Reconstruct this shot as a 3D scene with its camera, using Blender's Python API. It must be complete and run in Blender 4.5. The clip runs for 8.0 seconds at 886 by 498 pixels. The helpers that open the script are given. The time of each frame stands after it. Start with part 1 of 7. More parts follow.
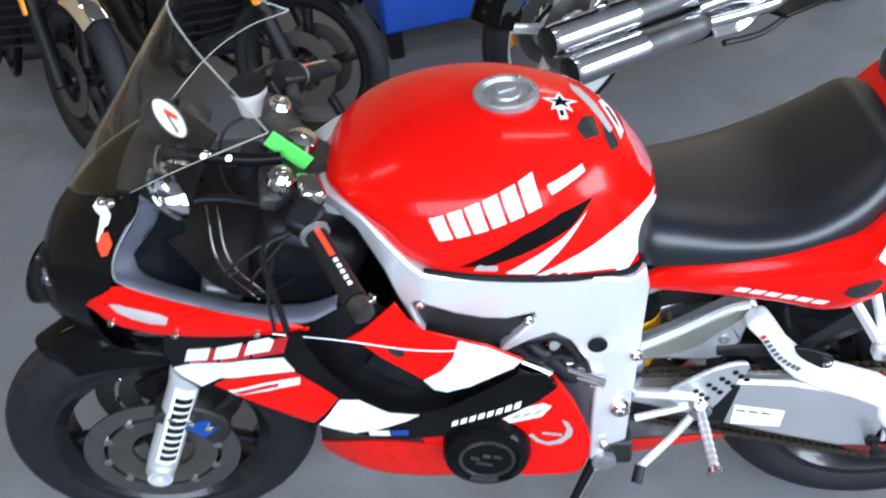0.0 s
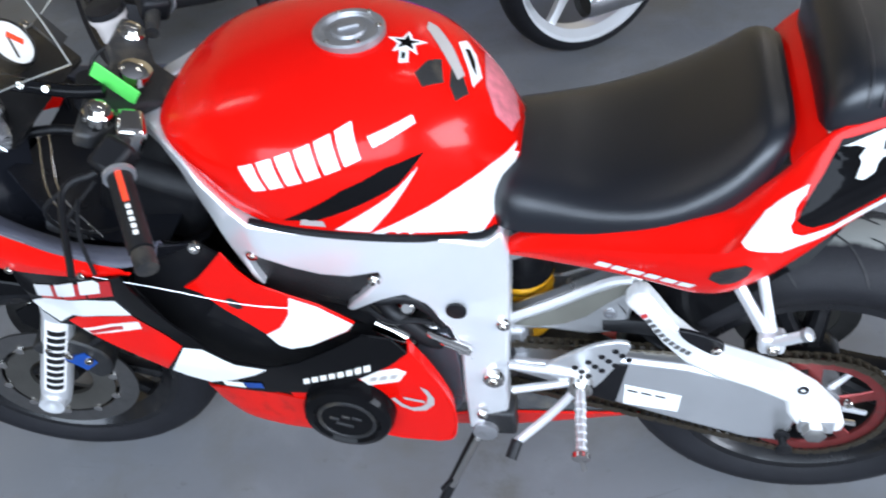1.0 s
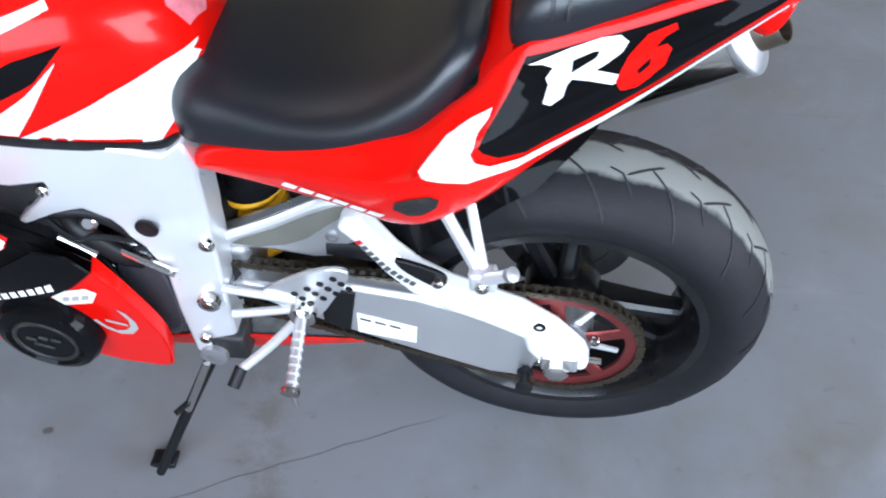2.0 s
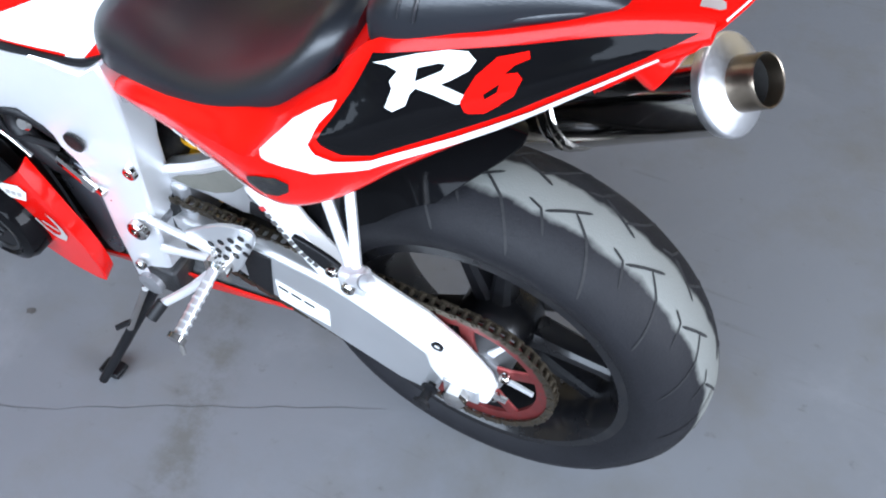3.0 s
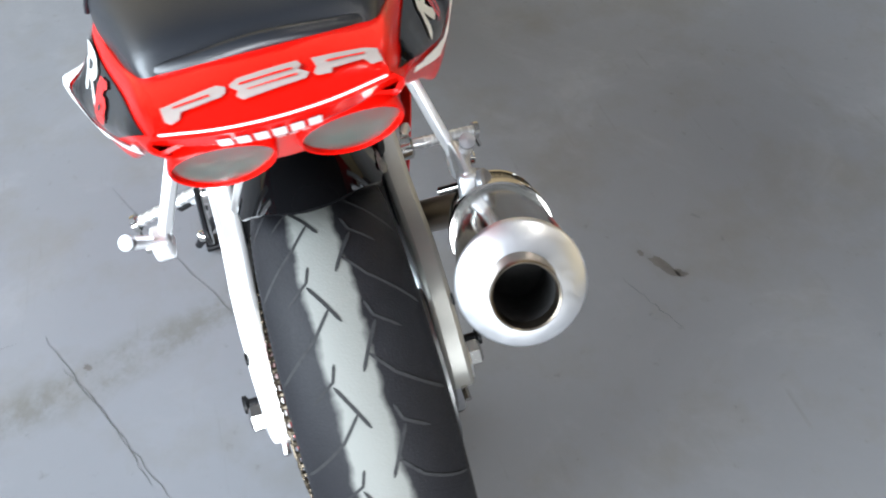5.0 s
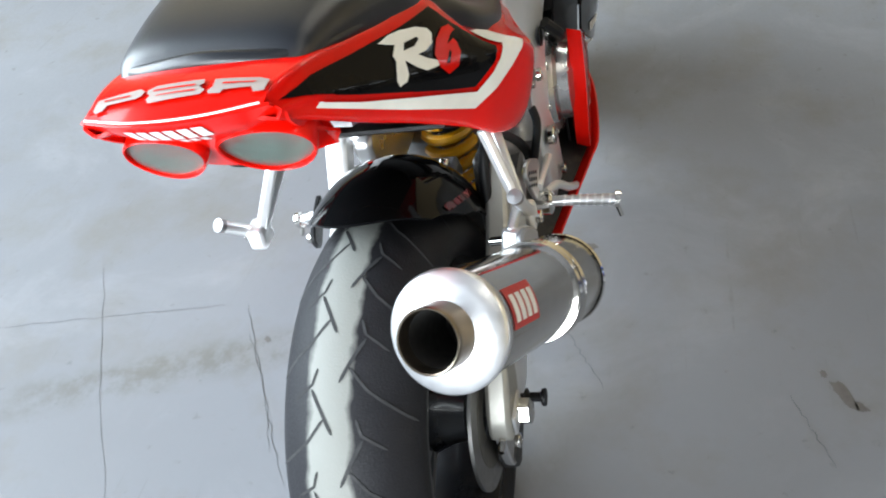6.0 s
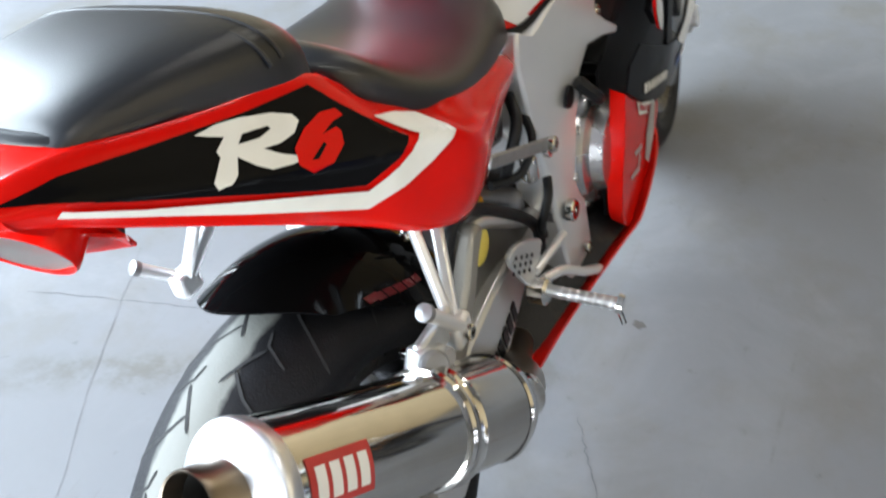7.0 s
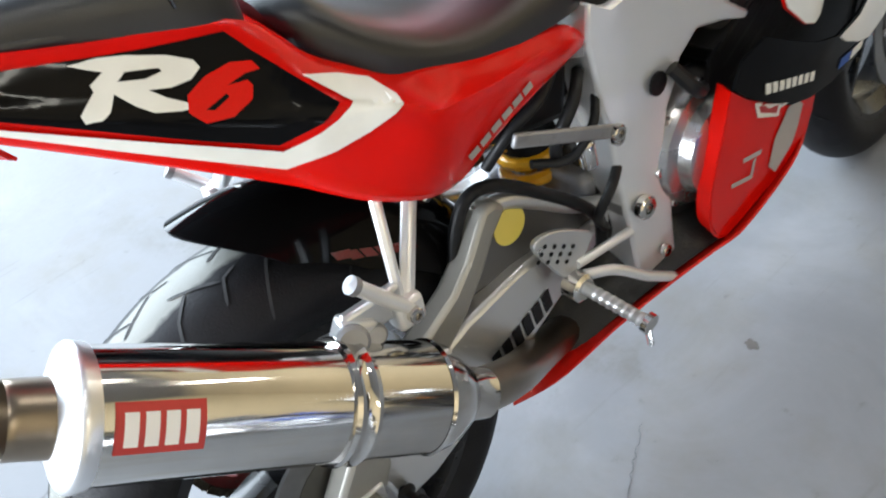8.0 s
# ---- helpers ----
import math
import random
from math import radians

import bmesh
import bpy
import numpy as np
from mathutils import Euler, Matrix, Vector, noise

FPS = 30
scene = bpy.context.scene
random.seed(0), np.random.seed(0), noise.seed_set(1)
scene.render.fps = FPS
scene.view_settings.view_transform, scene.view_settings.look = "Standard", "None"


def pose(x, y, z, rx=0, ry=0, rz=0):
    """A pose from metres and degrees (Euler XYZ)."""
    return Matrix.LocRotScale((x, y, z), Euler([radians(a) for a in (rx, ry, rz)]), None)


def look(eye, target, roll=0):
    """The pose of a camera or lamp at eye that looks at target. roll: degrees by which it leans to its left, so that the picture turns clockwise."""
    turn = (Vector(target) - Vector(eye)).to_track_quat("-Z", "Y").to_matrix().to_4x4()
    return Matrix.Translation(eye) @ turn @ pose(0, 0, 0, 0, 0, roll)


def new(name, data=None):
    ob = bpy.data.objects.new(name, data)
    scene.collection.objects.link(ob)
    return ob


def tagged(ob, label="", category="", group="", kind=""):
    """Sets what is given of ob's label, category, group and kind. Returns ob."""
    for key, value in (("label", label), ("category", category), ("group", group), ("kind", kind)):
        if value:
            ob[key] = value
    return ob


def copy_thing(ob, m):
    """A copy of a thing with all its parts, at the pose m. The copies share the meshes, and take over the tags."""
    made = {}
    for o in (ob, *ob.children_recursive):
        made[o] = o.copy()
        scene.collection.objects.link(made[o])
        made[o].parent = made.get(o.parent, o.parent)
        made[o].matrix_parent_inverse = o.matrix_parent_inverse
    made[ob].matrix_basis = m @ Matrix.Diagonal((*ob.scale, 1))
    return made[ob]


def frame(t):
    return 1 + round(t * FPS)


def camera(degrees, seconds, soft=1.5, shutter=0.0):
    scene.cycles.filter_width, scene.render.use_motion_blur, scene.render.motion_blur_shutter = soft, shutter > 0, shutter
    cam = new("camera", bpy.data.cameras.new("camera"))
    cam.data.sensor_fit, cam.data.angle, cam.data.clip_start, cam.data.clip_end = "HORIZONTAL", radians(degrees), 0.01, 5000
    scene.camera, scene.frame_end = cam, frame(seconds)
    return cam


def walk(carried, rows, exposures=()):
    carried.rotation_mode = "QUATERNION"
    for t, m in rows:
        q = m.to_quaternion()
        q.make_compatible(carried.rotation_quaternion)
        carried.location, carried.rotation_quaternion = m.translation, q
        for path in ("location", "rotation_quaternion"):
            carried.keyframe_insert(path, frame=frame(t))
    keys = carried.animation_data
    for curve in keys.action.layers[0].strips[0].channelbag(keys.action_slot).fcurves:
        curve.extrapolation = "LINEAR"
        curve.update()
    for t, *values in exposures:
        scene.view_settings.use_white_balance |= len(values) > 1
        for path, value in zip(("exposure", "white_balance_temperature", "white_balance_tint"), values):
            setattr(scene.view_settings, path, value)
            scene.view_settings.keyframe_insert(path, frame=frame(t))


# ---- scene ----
# The motorcycle's own frame: x to its rear, y to its right side, z up through its middle plane,
# with the rear tyre's foot at the origin. It leans on its side stand.
BIKE = pose(0, 0, 0.0041, 6.26, -0.2, 0)
cam = camera(50.70, 8.0, 1.9, 0.3)
# The camera's places, told in the motorcycle's own frame.
PATH = [
    (0, pose(-0.6590, -1.2199, 1.7262, 49.66, 6.07, 0.82)),
    (0.2, pose(-0.6177, -1.1671, 1.6950, 50.62, 7.21, 0.51)),
    (0.5, pose(-0.4945, -1.1029, 1.6796, 48.65, 8.40, 3.44)),
    (0.7, pose(-0.4064, -1.0878, 1.6554, 47.63, 7.64, 6.06)),
    (1, pose(-0.2786, -1.0671, 1.6361, 45.75, 8.09, 8.46)),
    (1.2, pose(-0.2265, -1.0472, 1.6129, 44.72, 7.63, 6.86)),
    (1.5, pose(-0.1531, -0.9677, 1.5660, 42.22, 5.50, 5.24)),
    (1.7, pose(-0.0784, -0.9250, 1.5343, 40.29, 3.32, 6.02)),
    (2, pose(0.0193, -0.8794, 1.5198, 38.57, 4.08, 7.98)),
    (2.2, pose(0.1151, -0.8521, 1.5079, 38.39, 4.66, 11.97)),
    (3.3, pose(0.3991, -0.6024, 1.4383, 38.20, 5.28, 33.14)),
    (3.5, pose(0.4344, -0.5360, 1.4432, 38.61, 6.85, 37.90)),
    (3.8, pose(0.5327, -0.4488, 1.4332, 41.07, 8.14, 47.48)),
    (4, pose(0.6338, -0.3800, 1.4359, 41.26, 8.59, 53.72)),
    (4.2, pose(0.7151, -0.3075, 1.4411, 42.59, 8.02, 59.09)),
    (4.5, pose(0.7646, -0.2126, 1.4083, 42.12, 8.88, 64.92)),
    (4.7, pose(0.7659, -0.1290, 1.3763, 42.91, 7.16, 67.57)),
    (5.8, pose(0.8477, 0.3621, 1.3127, 49.38, 12.16, 97.15)),
    (6, pose(0.8394, 0.4149, 1.3040, 51.32, 12.61, 100.55)),
    (6.3, pose(0.7668, 0.4696, 1.2762, 50.79, 12.56, 103.66)),
    (6.5, pose(0.6780, 0.4971, 1.2541, 49.16, 10.26, 106.44)),
    (6.7, pose(0.5989, 0.5424, 1.2502, 50.82, 10.04, 110.28)),
    (7, pose(0.5247, 0.6098, 1.2475, 52.54, 11.13, 115.29)),
    (7.2, pose(0.4728, 0.6723, 1.2381, 55.15, 11.48, 121.39)),
    (7.5, pose(0.3827, 0.7682, 1.2333, 53.41, 10.39, 126.70)),
    (7.7, pose(0.3406, 0.8150, 1.2272, 53.42, 9.90, 132.26)),
    (8, pose(0.2660, 0.8206, 1.1962, 51.90, 11.33, 137.51)),
]
# the lens brightens its picture as it comes round to the shaded side
walk(cam, [(t, BIKE @ m) for t, m in PATH], [(0.0, -0.66, 5830, 10), (0.5, -0.70, 5830, 10), (1.0, -0.76, 5830, 10), (1.5, -0.68, 5830, 10), (2.0, -0.72, 5800, 10), (3.5, -0.42, 5800, 10), (4.0, -0.22, 5920, 10), (4.5, -0.14, 6120, 9), (6.0, 0.05, 6230, 5), (6.5, 0.10, 6230, 5), (7.0, 0.22, 6130, 6), (8.0, 0.34, 6080, 6)])

# ---- light ----
world = bpy.data.worlds.new("world")
scene.world = world
world.use_nodes = True
wn = world.node_tree.nodes
sky = wn.new("ShaderNodeTexSky")
sky.sky_type, sky.sun_disc = "NISHITA", False
sky.sun_elevation, sky.sun_rotation = radians(44), radians(14)
world.node_tree.links.new(sky.outputs["Color"], wn["Background"].inputs["Color"])
wn["Background"].inputs["Strength"].default_value = 0.12

sun_data = bpy.data.lights.new("sun", "SUN")
sun_data.energy, sun_data.angle, sun_data.color = 2.5, radians(0.5), (1.0, 0.95, 0.88)
sun = new("sun", sun_data)
sun.matrix_world = look((3.0, 12.0, 12.0), (0.0, 0.0, 0.0))


def area(name, m, sx, sy, watts, color):
    data = bpy.data.lights.new(name, "AREA")
    data.shape, data.size, data.size_y = "RECTANGLE", sx, sy
    data.energy, data.color = watts, color
    ob = new(name, data)
    ob.matrix_world = m
    return ob


# daylight through the south roller door, and an added fill from the rear
area("door_daylight", look((0.6, -6.1, 3.5), (0.1, 0.0, 0.9)), 9.2, 3.9, 2050, (0.85, 0.925, 1.0))
area("rear_fill_light", look((6.9, -1.6, 1.9), (0.0, 0.0, 0.9)), 3.6, 3.2, 1150, (0.94, 0.96, 1.0))

# ---- materials ----
def mat(name, color, rough=0.5, metal=0.0, vary=0.12, scale=14.0, bump=0.0, bump_scale=120.0, coat=0.0, dirt=None, spec=0.5):
    """A surface with colour and gloss that vary at two scales, and fine relief."""
    m = bpy.data.materials.new(name)
    m.use_nodes = True
    nt = m.node_tree
    nodes, link = nt.nodes, nt.links.new
    b = nodes["Principled BSDF"]
    co = nodes.new("ShaderNodeTexCoord")
    big = nodes.new("ShaderNodeTexNoise")
    big.inputs["Scale"].default_value, big.inputs["Detail"].default_value = scale, 5.0
    fine = nodes.new("ShaderNodeTexNoise")
    fine.inputs["Scale"].default_value, fine.inputs["Detail"].default_value = bump_scale, 3.0
    link(co.outputs["Object"], big.inputs["Vector"])
    link(co.outputs["Object"], fine.inputs["Vector"])
    mix = nodes.new("ShaderNodeMix")
    mix.data_type = "RGBA"
    lo = [c * (1 - vary) for c in color]
    hi = [min(1.0, c * (1 + vary)) for c in color]
    mix.inputs["A"].default_value = (*lo, 1)
    mix.inputs["B"].default_value = (*hi, 1)
    link(big.outputs["Fac"], mix.inputs["Factor"])
    out = mix.outputs["Result"]
    if dirt:
        ramp = nodes.new("ShaderNodeMapRange")
        ramp.inputs["From Min"].default_value, ramp.inputs["From Max"].default_value = 0.54, 0.78
        ramp.inputs["To Max"].default_value = 0.6
        spot = nodes.new("ShaderNodeTexNoise")
        spot.inputs["Scale"].default_value, spot.inputs["Detail"].default_value = scale * 2.3, 8.0
        link(co.outputs["Object"], spot.inputs["Vector"])
        link(spot.outputs["Fac"], ramp.inputs["Value"])
        m2 = nodes.new("ShaderNodeMix")
        m2.data_type = "RGBA"
        m2.inputs["B"].default_value = (*dirt, 1)
        link(out, m2.inputs["A"])
        link(ramp.outputs["Result"], m2.inputs["Factor"])
        out = m2.outputs["Result"]
    link(out, b.inputs["Base Color"])
    rr = nodes.new("ShaderNodeMapRange")
    rr.inputs["To Min"].default_value, rr.inputs["To Max"].default_value = max(0.02, rough * 0.75), min(1.0, rough * 1.3)
    link(fine.outputs["Fac"] if rough > 0.3 else big.outputs["Fac"], rr.inputs["Value"])
    link(rr.outputs["Result"], b.inputs["Roughness"])
    b.inputs["Metallic"].default_value = metal
    b.inputs["Coat Weight"].default_value = coat
    b.inputs["Coat Roughness"].default_value = 0.04
    b.inputs["Specular IOR Level"].default_value = spec
    if bump:
        bp = nodes.new("ShaderNodeBump")
        bp.inputs["Strength"].default_value, bp.inputs["Distance"].default_value = bump, 0.002
        link(fine.outputs["Fac"], bp.inputs["Height"])
        link(bp.outputs["Normal"], b.inputs["Normal"])
    return m


def glass(name, color, rough=0.03, ior=1.12):
    m = bpy.data.materials.new(name)
    m.use_nodes = True
    b = m.node_tree.nodes["Principled BSDF"]
    b.inputs["Base Color"].default_value = (*color, 1)
    b.inputs["Roughness"].default_value = rough
    b.inputs["Transmission Weight"].default_value = 1.0
    b.inputs["IOR"].default_value = ior
    return m


RED = mat("red_paint", (0.62, 0.0035, 0.0010), 0.20, vary=0.06, coat=0.16, scale=5, spec=0.10)
RED_DULL = mat("red_plastic", (0.55, 0.007, 0.003), 0.4, vary=0.15, dirt=(0.2, 0.015, 0.01), coat=0.1, spec=0.2)
WHITE = mat("white_paint", (0.80, 0.80, 0.78), 0.35, vary=0.05, coat=0.5)
DECAL = mat("white_sticker", (0.78, 0.76, 0.70), 0.45, vary=0.08, scale=40)
BLACK = mat("black_paint", (0.004, 0.004, 0.0045), 0.06, vary=0.3, spec=0.07)
DARK = mat("black_plastic", (0.006, 0.006, 0.007), 0.40, vary=0.35, bump=0.25, bump_scale=600, dirt=(0.018, 0.017, 0.016), spec=0.20)
LINER = mat("grey_black_liner", (0.007, 0.0075, 0.010), 0.28, vary=0.3, bump=0.12, bump_scale=900, spec=0.18)
ENGINE = mat("dark_cast_metal", (0.018, 0.018, 0.019), 0.5, 0.3, vary=0.5, bump=0.4, bump_scale=260, dirt=(0.09, 0.075, 0.055))
VINYL = mat("black_vinyl", (0.0055, 0.0068, 0.0100), 0.33, vary=0.2, bump=0.15, bump_scale=900, spec=0.62)
ALU = mat("silver_frame_metal", (0.82, 0.825, 0.835), 0.32, 0.62, vary=0.08, scale=9, bump=0.05, bump_scale=400)
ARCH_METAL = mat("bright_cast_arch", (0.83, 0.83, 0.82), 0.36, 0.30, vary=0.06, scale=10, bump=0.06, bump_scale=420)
# shade of the right arm put into this darker copy of the arch metal
SHADED_CAST = mat("shaded_brown_casting", (0.33, 0.32, 0.29), 0.42, 0.6, vary=0.18, scale=14, bump=0.05, bump_scale=300)
OLIVE = mat("olive_recess_shade", (0.20, 0.195, 0.165), 0.45, 0.5, vary=0.15, scale=16)
# grey darkened for the shaded right gusset, also used for print bars
GUSSET = mat("gusset_shade_and_print_grey", (0.16, 0.155, 0.15), 0.4, 0.7, vary=0.15, scale=14)
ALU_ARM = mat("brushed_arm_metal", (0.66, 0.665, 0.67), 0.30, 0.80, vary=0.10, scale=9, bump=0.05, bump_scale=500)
ALU_DARK = mat("grey_aluminium", (0.30, 0.30, 0.31), 0.42, 0.7, vary=0.2, scale=22, dirt=(0.16, 0.15, 0.14))
PUMP = mat("dark_blue_grey_casting", (0.13, 0.135, 0.155), 0.28, 0.7, vary=0.15, scale=16)
CLUTCH = mat("dull_clutch_casting", (0.46, 0.45, 0.45), 0.26, 0.9, vary=0.12, scale=18)
STEEL = mat("polished_steel", (0.62, 0.60, 0.57), 0.10, 1.0, vary=0.12, scale=30)
CHROME = mat("chrome", (0.80, 0.80, 0.81), 0.07, 1.0, vary=0.05)
WEATHERED = mat("weathered_chrome", (0.68, 0.68, 0.70), 0.16, 1.0, vary=0.3, scale=12)
SPUN = mat("spun_aluminium", (0.78, 0.78, 0.79), 0.36, 1.0, vary=0.05)
PIPE = mat("heat_tinted_pipe", (0.24, 0.20, 0.155), 0.3, 1.0, vary=0.35, scale=18)
SOOT = mat("sooty_inside", (0.016, 0.015, 0.014), 0.8, vary=0.4)
RIM = mat("black_rim_paint", (0.006, 0.006, 0.007), 0.28, vary=0.4, coat=0.2, dirt=(0.02, 0.018, 0.016), spec=0.3)
ROTOR = mat("brake_steel", (0.22, 0.215, 0.21), 0.4, 1.0, vary=0.25, scale=40)
GOLD = mat("gold_carrier", (0.10, 0.095, 0.085), 0.4, 0.7, vary=0.3)
SPROCKET = mat("worn_red_sprocket", (0.21, 0.038, 0.036), 0.4, 0.7, vary=0.3, scale=60, dirt=(0.10, 0.08, 0.07))
CHAIN = mat("oily_chain", (0.10, 0.084, 0.062), 0.42, 0.9, vary=0.5, scale=150, dirt=(0.03, 0.026, 0.02))
YELLOW = mat("yellow_spring", (0.85, 0.42, 0.01), 0.35, vary=0.08, coat=0.4)
YSTICK = mat("yellow_sticker", (0.80, 0.66, 0.14), 0.5, vary=0.1)
GREEN = mat("green_tape", (0.12, 0.62, 0.10), 0.55, vary=0.1)
BLUE = mat("blue_anodised", (0.02, 0.09, 0.42), 0.35, 0.5, vary=0.2)
LABEL_RED = mat("printed_label_red", (0.46, 0.035, 0.028), 0.4, vary=0.12, scale=40)
GREYGFX = mat("silver_grey_graphic", (0.46, 0.42, 0.40), 0.45, 0.2, vary=0.1)
DECKGREY = mat("faded_grey_graphic", (0.30, 0.25, 0.23), 0.5, vary=0.1)
ORANGE = mat("orange_reflector", (0.90, 0.30, 0.01), 0.25, vary=0.1, coat=0.4)
REDLENS = mat("red_orange_lens", (0.85, 0.06, 0.02), 0.2, vary=0.1, coat=0.5)
DIAL = mat("white_dial", (0.82, 0.80, 0.78), 0.4, vary=0.05)
CABLE = mat("black_rubber_hose", (0.008, 0.008, 0.009), 0.45, vary=0.3, spec=0.25)
BLUEPAINT = mat("blue_enamel", (0.012, 0.07, 0.42), 0.4, vary=0.15, scale=3, dirt=(0.02, 0.05, 0.2))
SCREEN = glass("clear_screen", (0.93, 0.925, 0.90), 0.03, 1.22)
SCREEN_EDGE = mat("polished_acrylic_edge", (0.30, 0.30, 0.28), 0.2, vary=0.5, scale=30)
LAMPBACK = mat("grey_honeycomb_reflector", (0.11, 0.145, 0.135), 0.55, 0.2, vary=0.35, scale=60, bump=0.9, bump_scale=420)
RUBBER_EDGE = mat("satin_rubber_edge", (0.060, 0.062, 0.082), 0.5, vary=0.15, spec=0.5)
LAMPLENS = glass("frosted_lamp_lens", (0.55, 0.66, 0.63), 0.30, 1.25)
TUBELIGHT = mat("lit_tube", (0.9, 0.8, 0.6), 0.5, vary=0.02)
TUBELIGHT.node_tree.nodes["Principled BSDF"].inputs["Emission Color"].default_value = (1.0, 0.92, 0.80, 1)
TUBELIGHT.node_tree.nodes["Principled BSDF"].inputs["Emission Strength"].default_value = 62.0
LENSGLASS = glass("clear_lens", (0.95, 0.95, 0.95), 0.05, 1.3)


def tyre_mat(name, worn, band, shift=0.0):
    """Rubber, with a paler scuffed band round the crown."""
    m = mat(name, (0.009, 0.009, 0.011), 0.58, vary=0.3, scale=30, bump=0.25, bump_scale=350, spec=0.22)
    nt = m.node_tree
    nodes, link = nt.nodes, nt.links.new
    b = nodes["Principled BSDF"]
    old = b.inputs["Base Color"].links[0].from_socket
    co = nodes.new("ShaderNodeTexCoord")
    sep = nodes.new("ShaderNodeSeparateXYZ")
    link(co.outputs["Object"], sep.inputs["Vector"])
    n = nodes.new("ShaderNodeTexNoise")
    n.inputs["Scale"].default_value, n.inputs["Detail"].default_value = 22.0, 6.0
    link(co.outputs["Object"], n.inputs["Vector"])
    ab = nodes.new("ShaderNodeMath")
    ab.operation = "ABSOLUTE"
    off = nodes.new("ShaderNodeMath")
    off.operation = "SUBTRACT"
    off.inputs[1].default_value = shift
    link(sep.outputs["Y"], off.inputs[0])
    link(off.outputs[0], ab.inputs[0])
    ad = nodes.new("ShaderNodeMath")
    ad.operation = "MULTIPLY_ADD"
    ad.inputs[1].default_value = 0.028
    link(n.outputs["Fac"], ad.inputs[0])
    link(ab.outputs[0], ad.inputs[2])
    mr = nodes.new("ShaderNodeMapRange")
    mr.inputs["From Min"].default_value, mr.inputs["From Max"].default_value = band + 0.020, band + 0.012
    link(ad.outputs[0], mr.inputs["Value"])
    mix = nodes.new("ShaderNodeMix")
    mix.data_type = "RGBA"
    mix.inputs["B"].default_value = (*worn, 1)
    link(old, mix.inputs["A"])
    link(mr.outputs["Result"], mix.inputs["Factor"])
    link(mix.outputs["Result"], b.inputs["Base Color"])
    return m


TYRE = tyre_mat("scuffed_tyre_rubber", (0.165, 0.168, 0.155), 0.024, -0.009)
TYRE_F = tyre_mat("tyre_rubber", (0.016, 0.016, 0.018), 0.02)
GROOVE = mat("tread_groove_rubber", (0.010, 0.010, 0.011), 0.8, vary=0.2)


# ---- builders ----
BVH = {}


def part(name, bm, material, parent, label="", sharp=38, bevel=0.0, keep=""):
    """Links a bmesh as one mesh object under a thing or under a part."""
    from mathutils.bvhtree import BVHTree
    bmesh.ops.recalc_face_normals(bm, faces=bm.faces)
    for f in bm.faces:
        f.smooth = True
    if keep:
        BVH[keep] = BVHTree.FromBMesh(bm)
    me = bpy.data.meshes.new(name)
    bm.to_mesh(me)
    bm.free()
    me.set_sharp_from_angle(angle=radians(sharp))
    me.materials.append(material)
    ob = new(name, me)
    if parent is not None:
        ob.parent = parent
    if bevel:
        md = ob.modifiers.new("worn_edges", "BEVEL")
        md.width, md.segments, md.limit_method, md.angle_limit = bevel, 2, "ANGLE", radians(40)
    if label:
        ob["label"] = label
    return ob


def smooth(pts, n=6, closed=False):
    """Catmull-Rom through the points, n steps to each span."""
    P = [Vector(p) for p in pts]
    k = len(P)
    out = []
    spans = k if closed else k - 1
    for i in range(spans):
        if closed:
            a, b, c, d = P[i - 1], P[i], P[(i + 1) % k], P[(i + 2) % k]
        else:
            b, c = P[i], P[i + 1]
            a = P[i - 1] if i else b * 2 - c
            d = P[i + 2] if i + 2 < k else c * 2 - b
        for j in range(n):
            t = j / n
            out.append(0.5 * ((2 * b) + (c - a) * t + (2 * a - 5 * b + 4 * c - d) * t * t + (3 * b - a - 3 * c + d) * t ** 3))
    if not closed:
        out.append(P[-1].copy())
    return out


def evenly(pts, n):
    """n points at even steps along a line of points."""
    d = [0.0]
    for a, b in zip(pts, pts[1:]):
        d.append(d[-1] + (b - a).length)
    out, j = [], 0
    for i in range(n):
        s = d[-1] * i / (n - 1)
        while j < len(d) - 2 and d[j + 1] < s:
            j += 1
        w = (s - d[j]) / max(1e-9, d[j + 1] - d[j])
        out.append(pts[j].lerp(pts[j + 1], min(1, max(0, w))))
    return out


def grid_faces(bm, rows, close_u=False, close_v=False):
    vs = [[bm.verts.new(p) for p in r] for r in rows]
    nr, nc = len(vs), len(vs[0])
    for i in range(nr if close_v else nr - 1):
        for j in range(nc if close_u else nc - 1):
            bm.faces.new((vs[i][j], vs[i][(j + 1) % nc], vs[(i + 1) % nr][(j + 1) % nc], vs[(i + 1) % nr][j]))
    return vs


def loft(curves, nu=24, nv=5, thick=0.0, bm=None):
    """A skin through several open lines of points; thick gives it depth."""
    bm = bm or bmesh.new()
    lines = [evenly(smooth(c, 6), nu) for c in curves]
    cols = [smooth([l[i] for l in lines], nv) for i in range(nu)]
    rows = [[cols[i][j] for i in range(nu)] for j in range(len(cols[0]))]
    grid_faces(bm, rows)
    if thick:
        bmesh.ops.recalc_face_normals(bm, faces=bm.faces)
        bmesh.ops.solidify(bm, geom=bm.faces[:], thickness=thick)
    return bm


def rings(sections, caps=True, bm=None):
    """A closed body through closed rings of points of one count."""
    bm = bm or bmesh.new()
    vs = grid_faces(bm, sections, close_u=True)
    if caps:
        bm.faces.new(vs[0])
        bm.faces.new(vs[-1])
    return bm


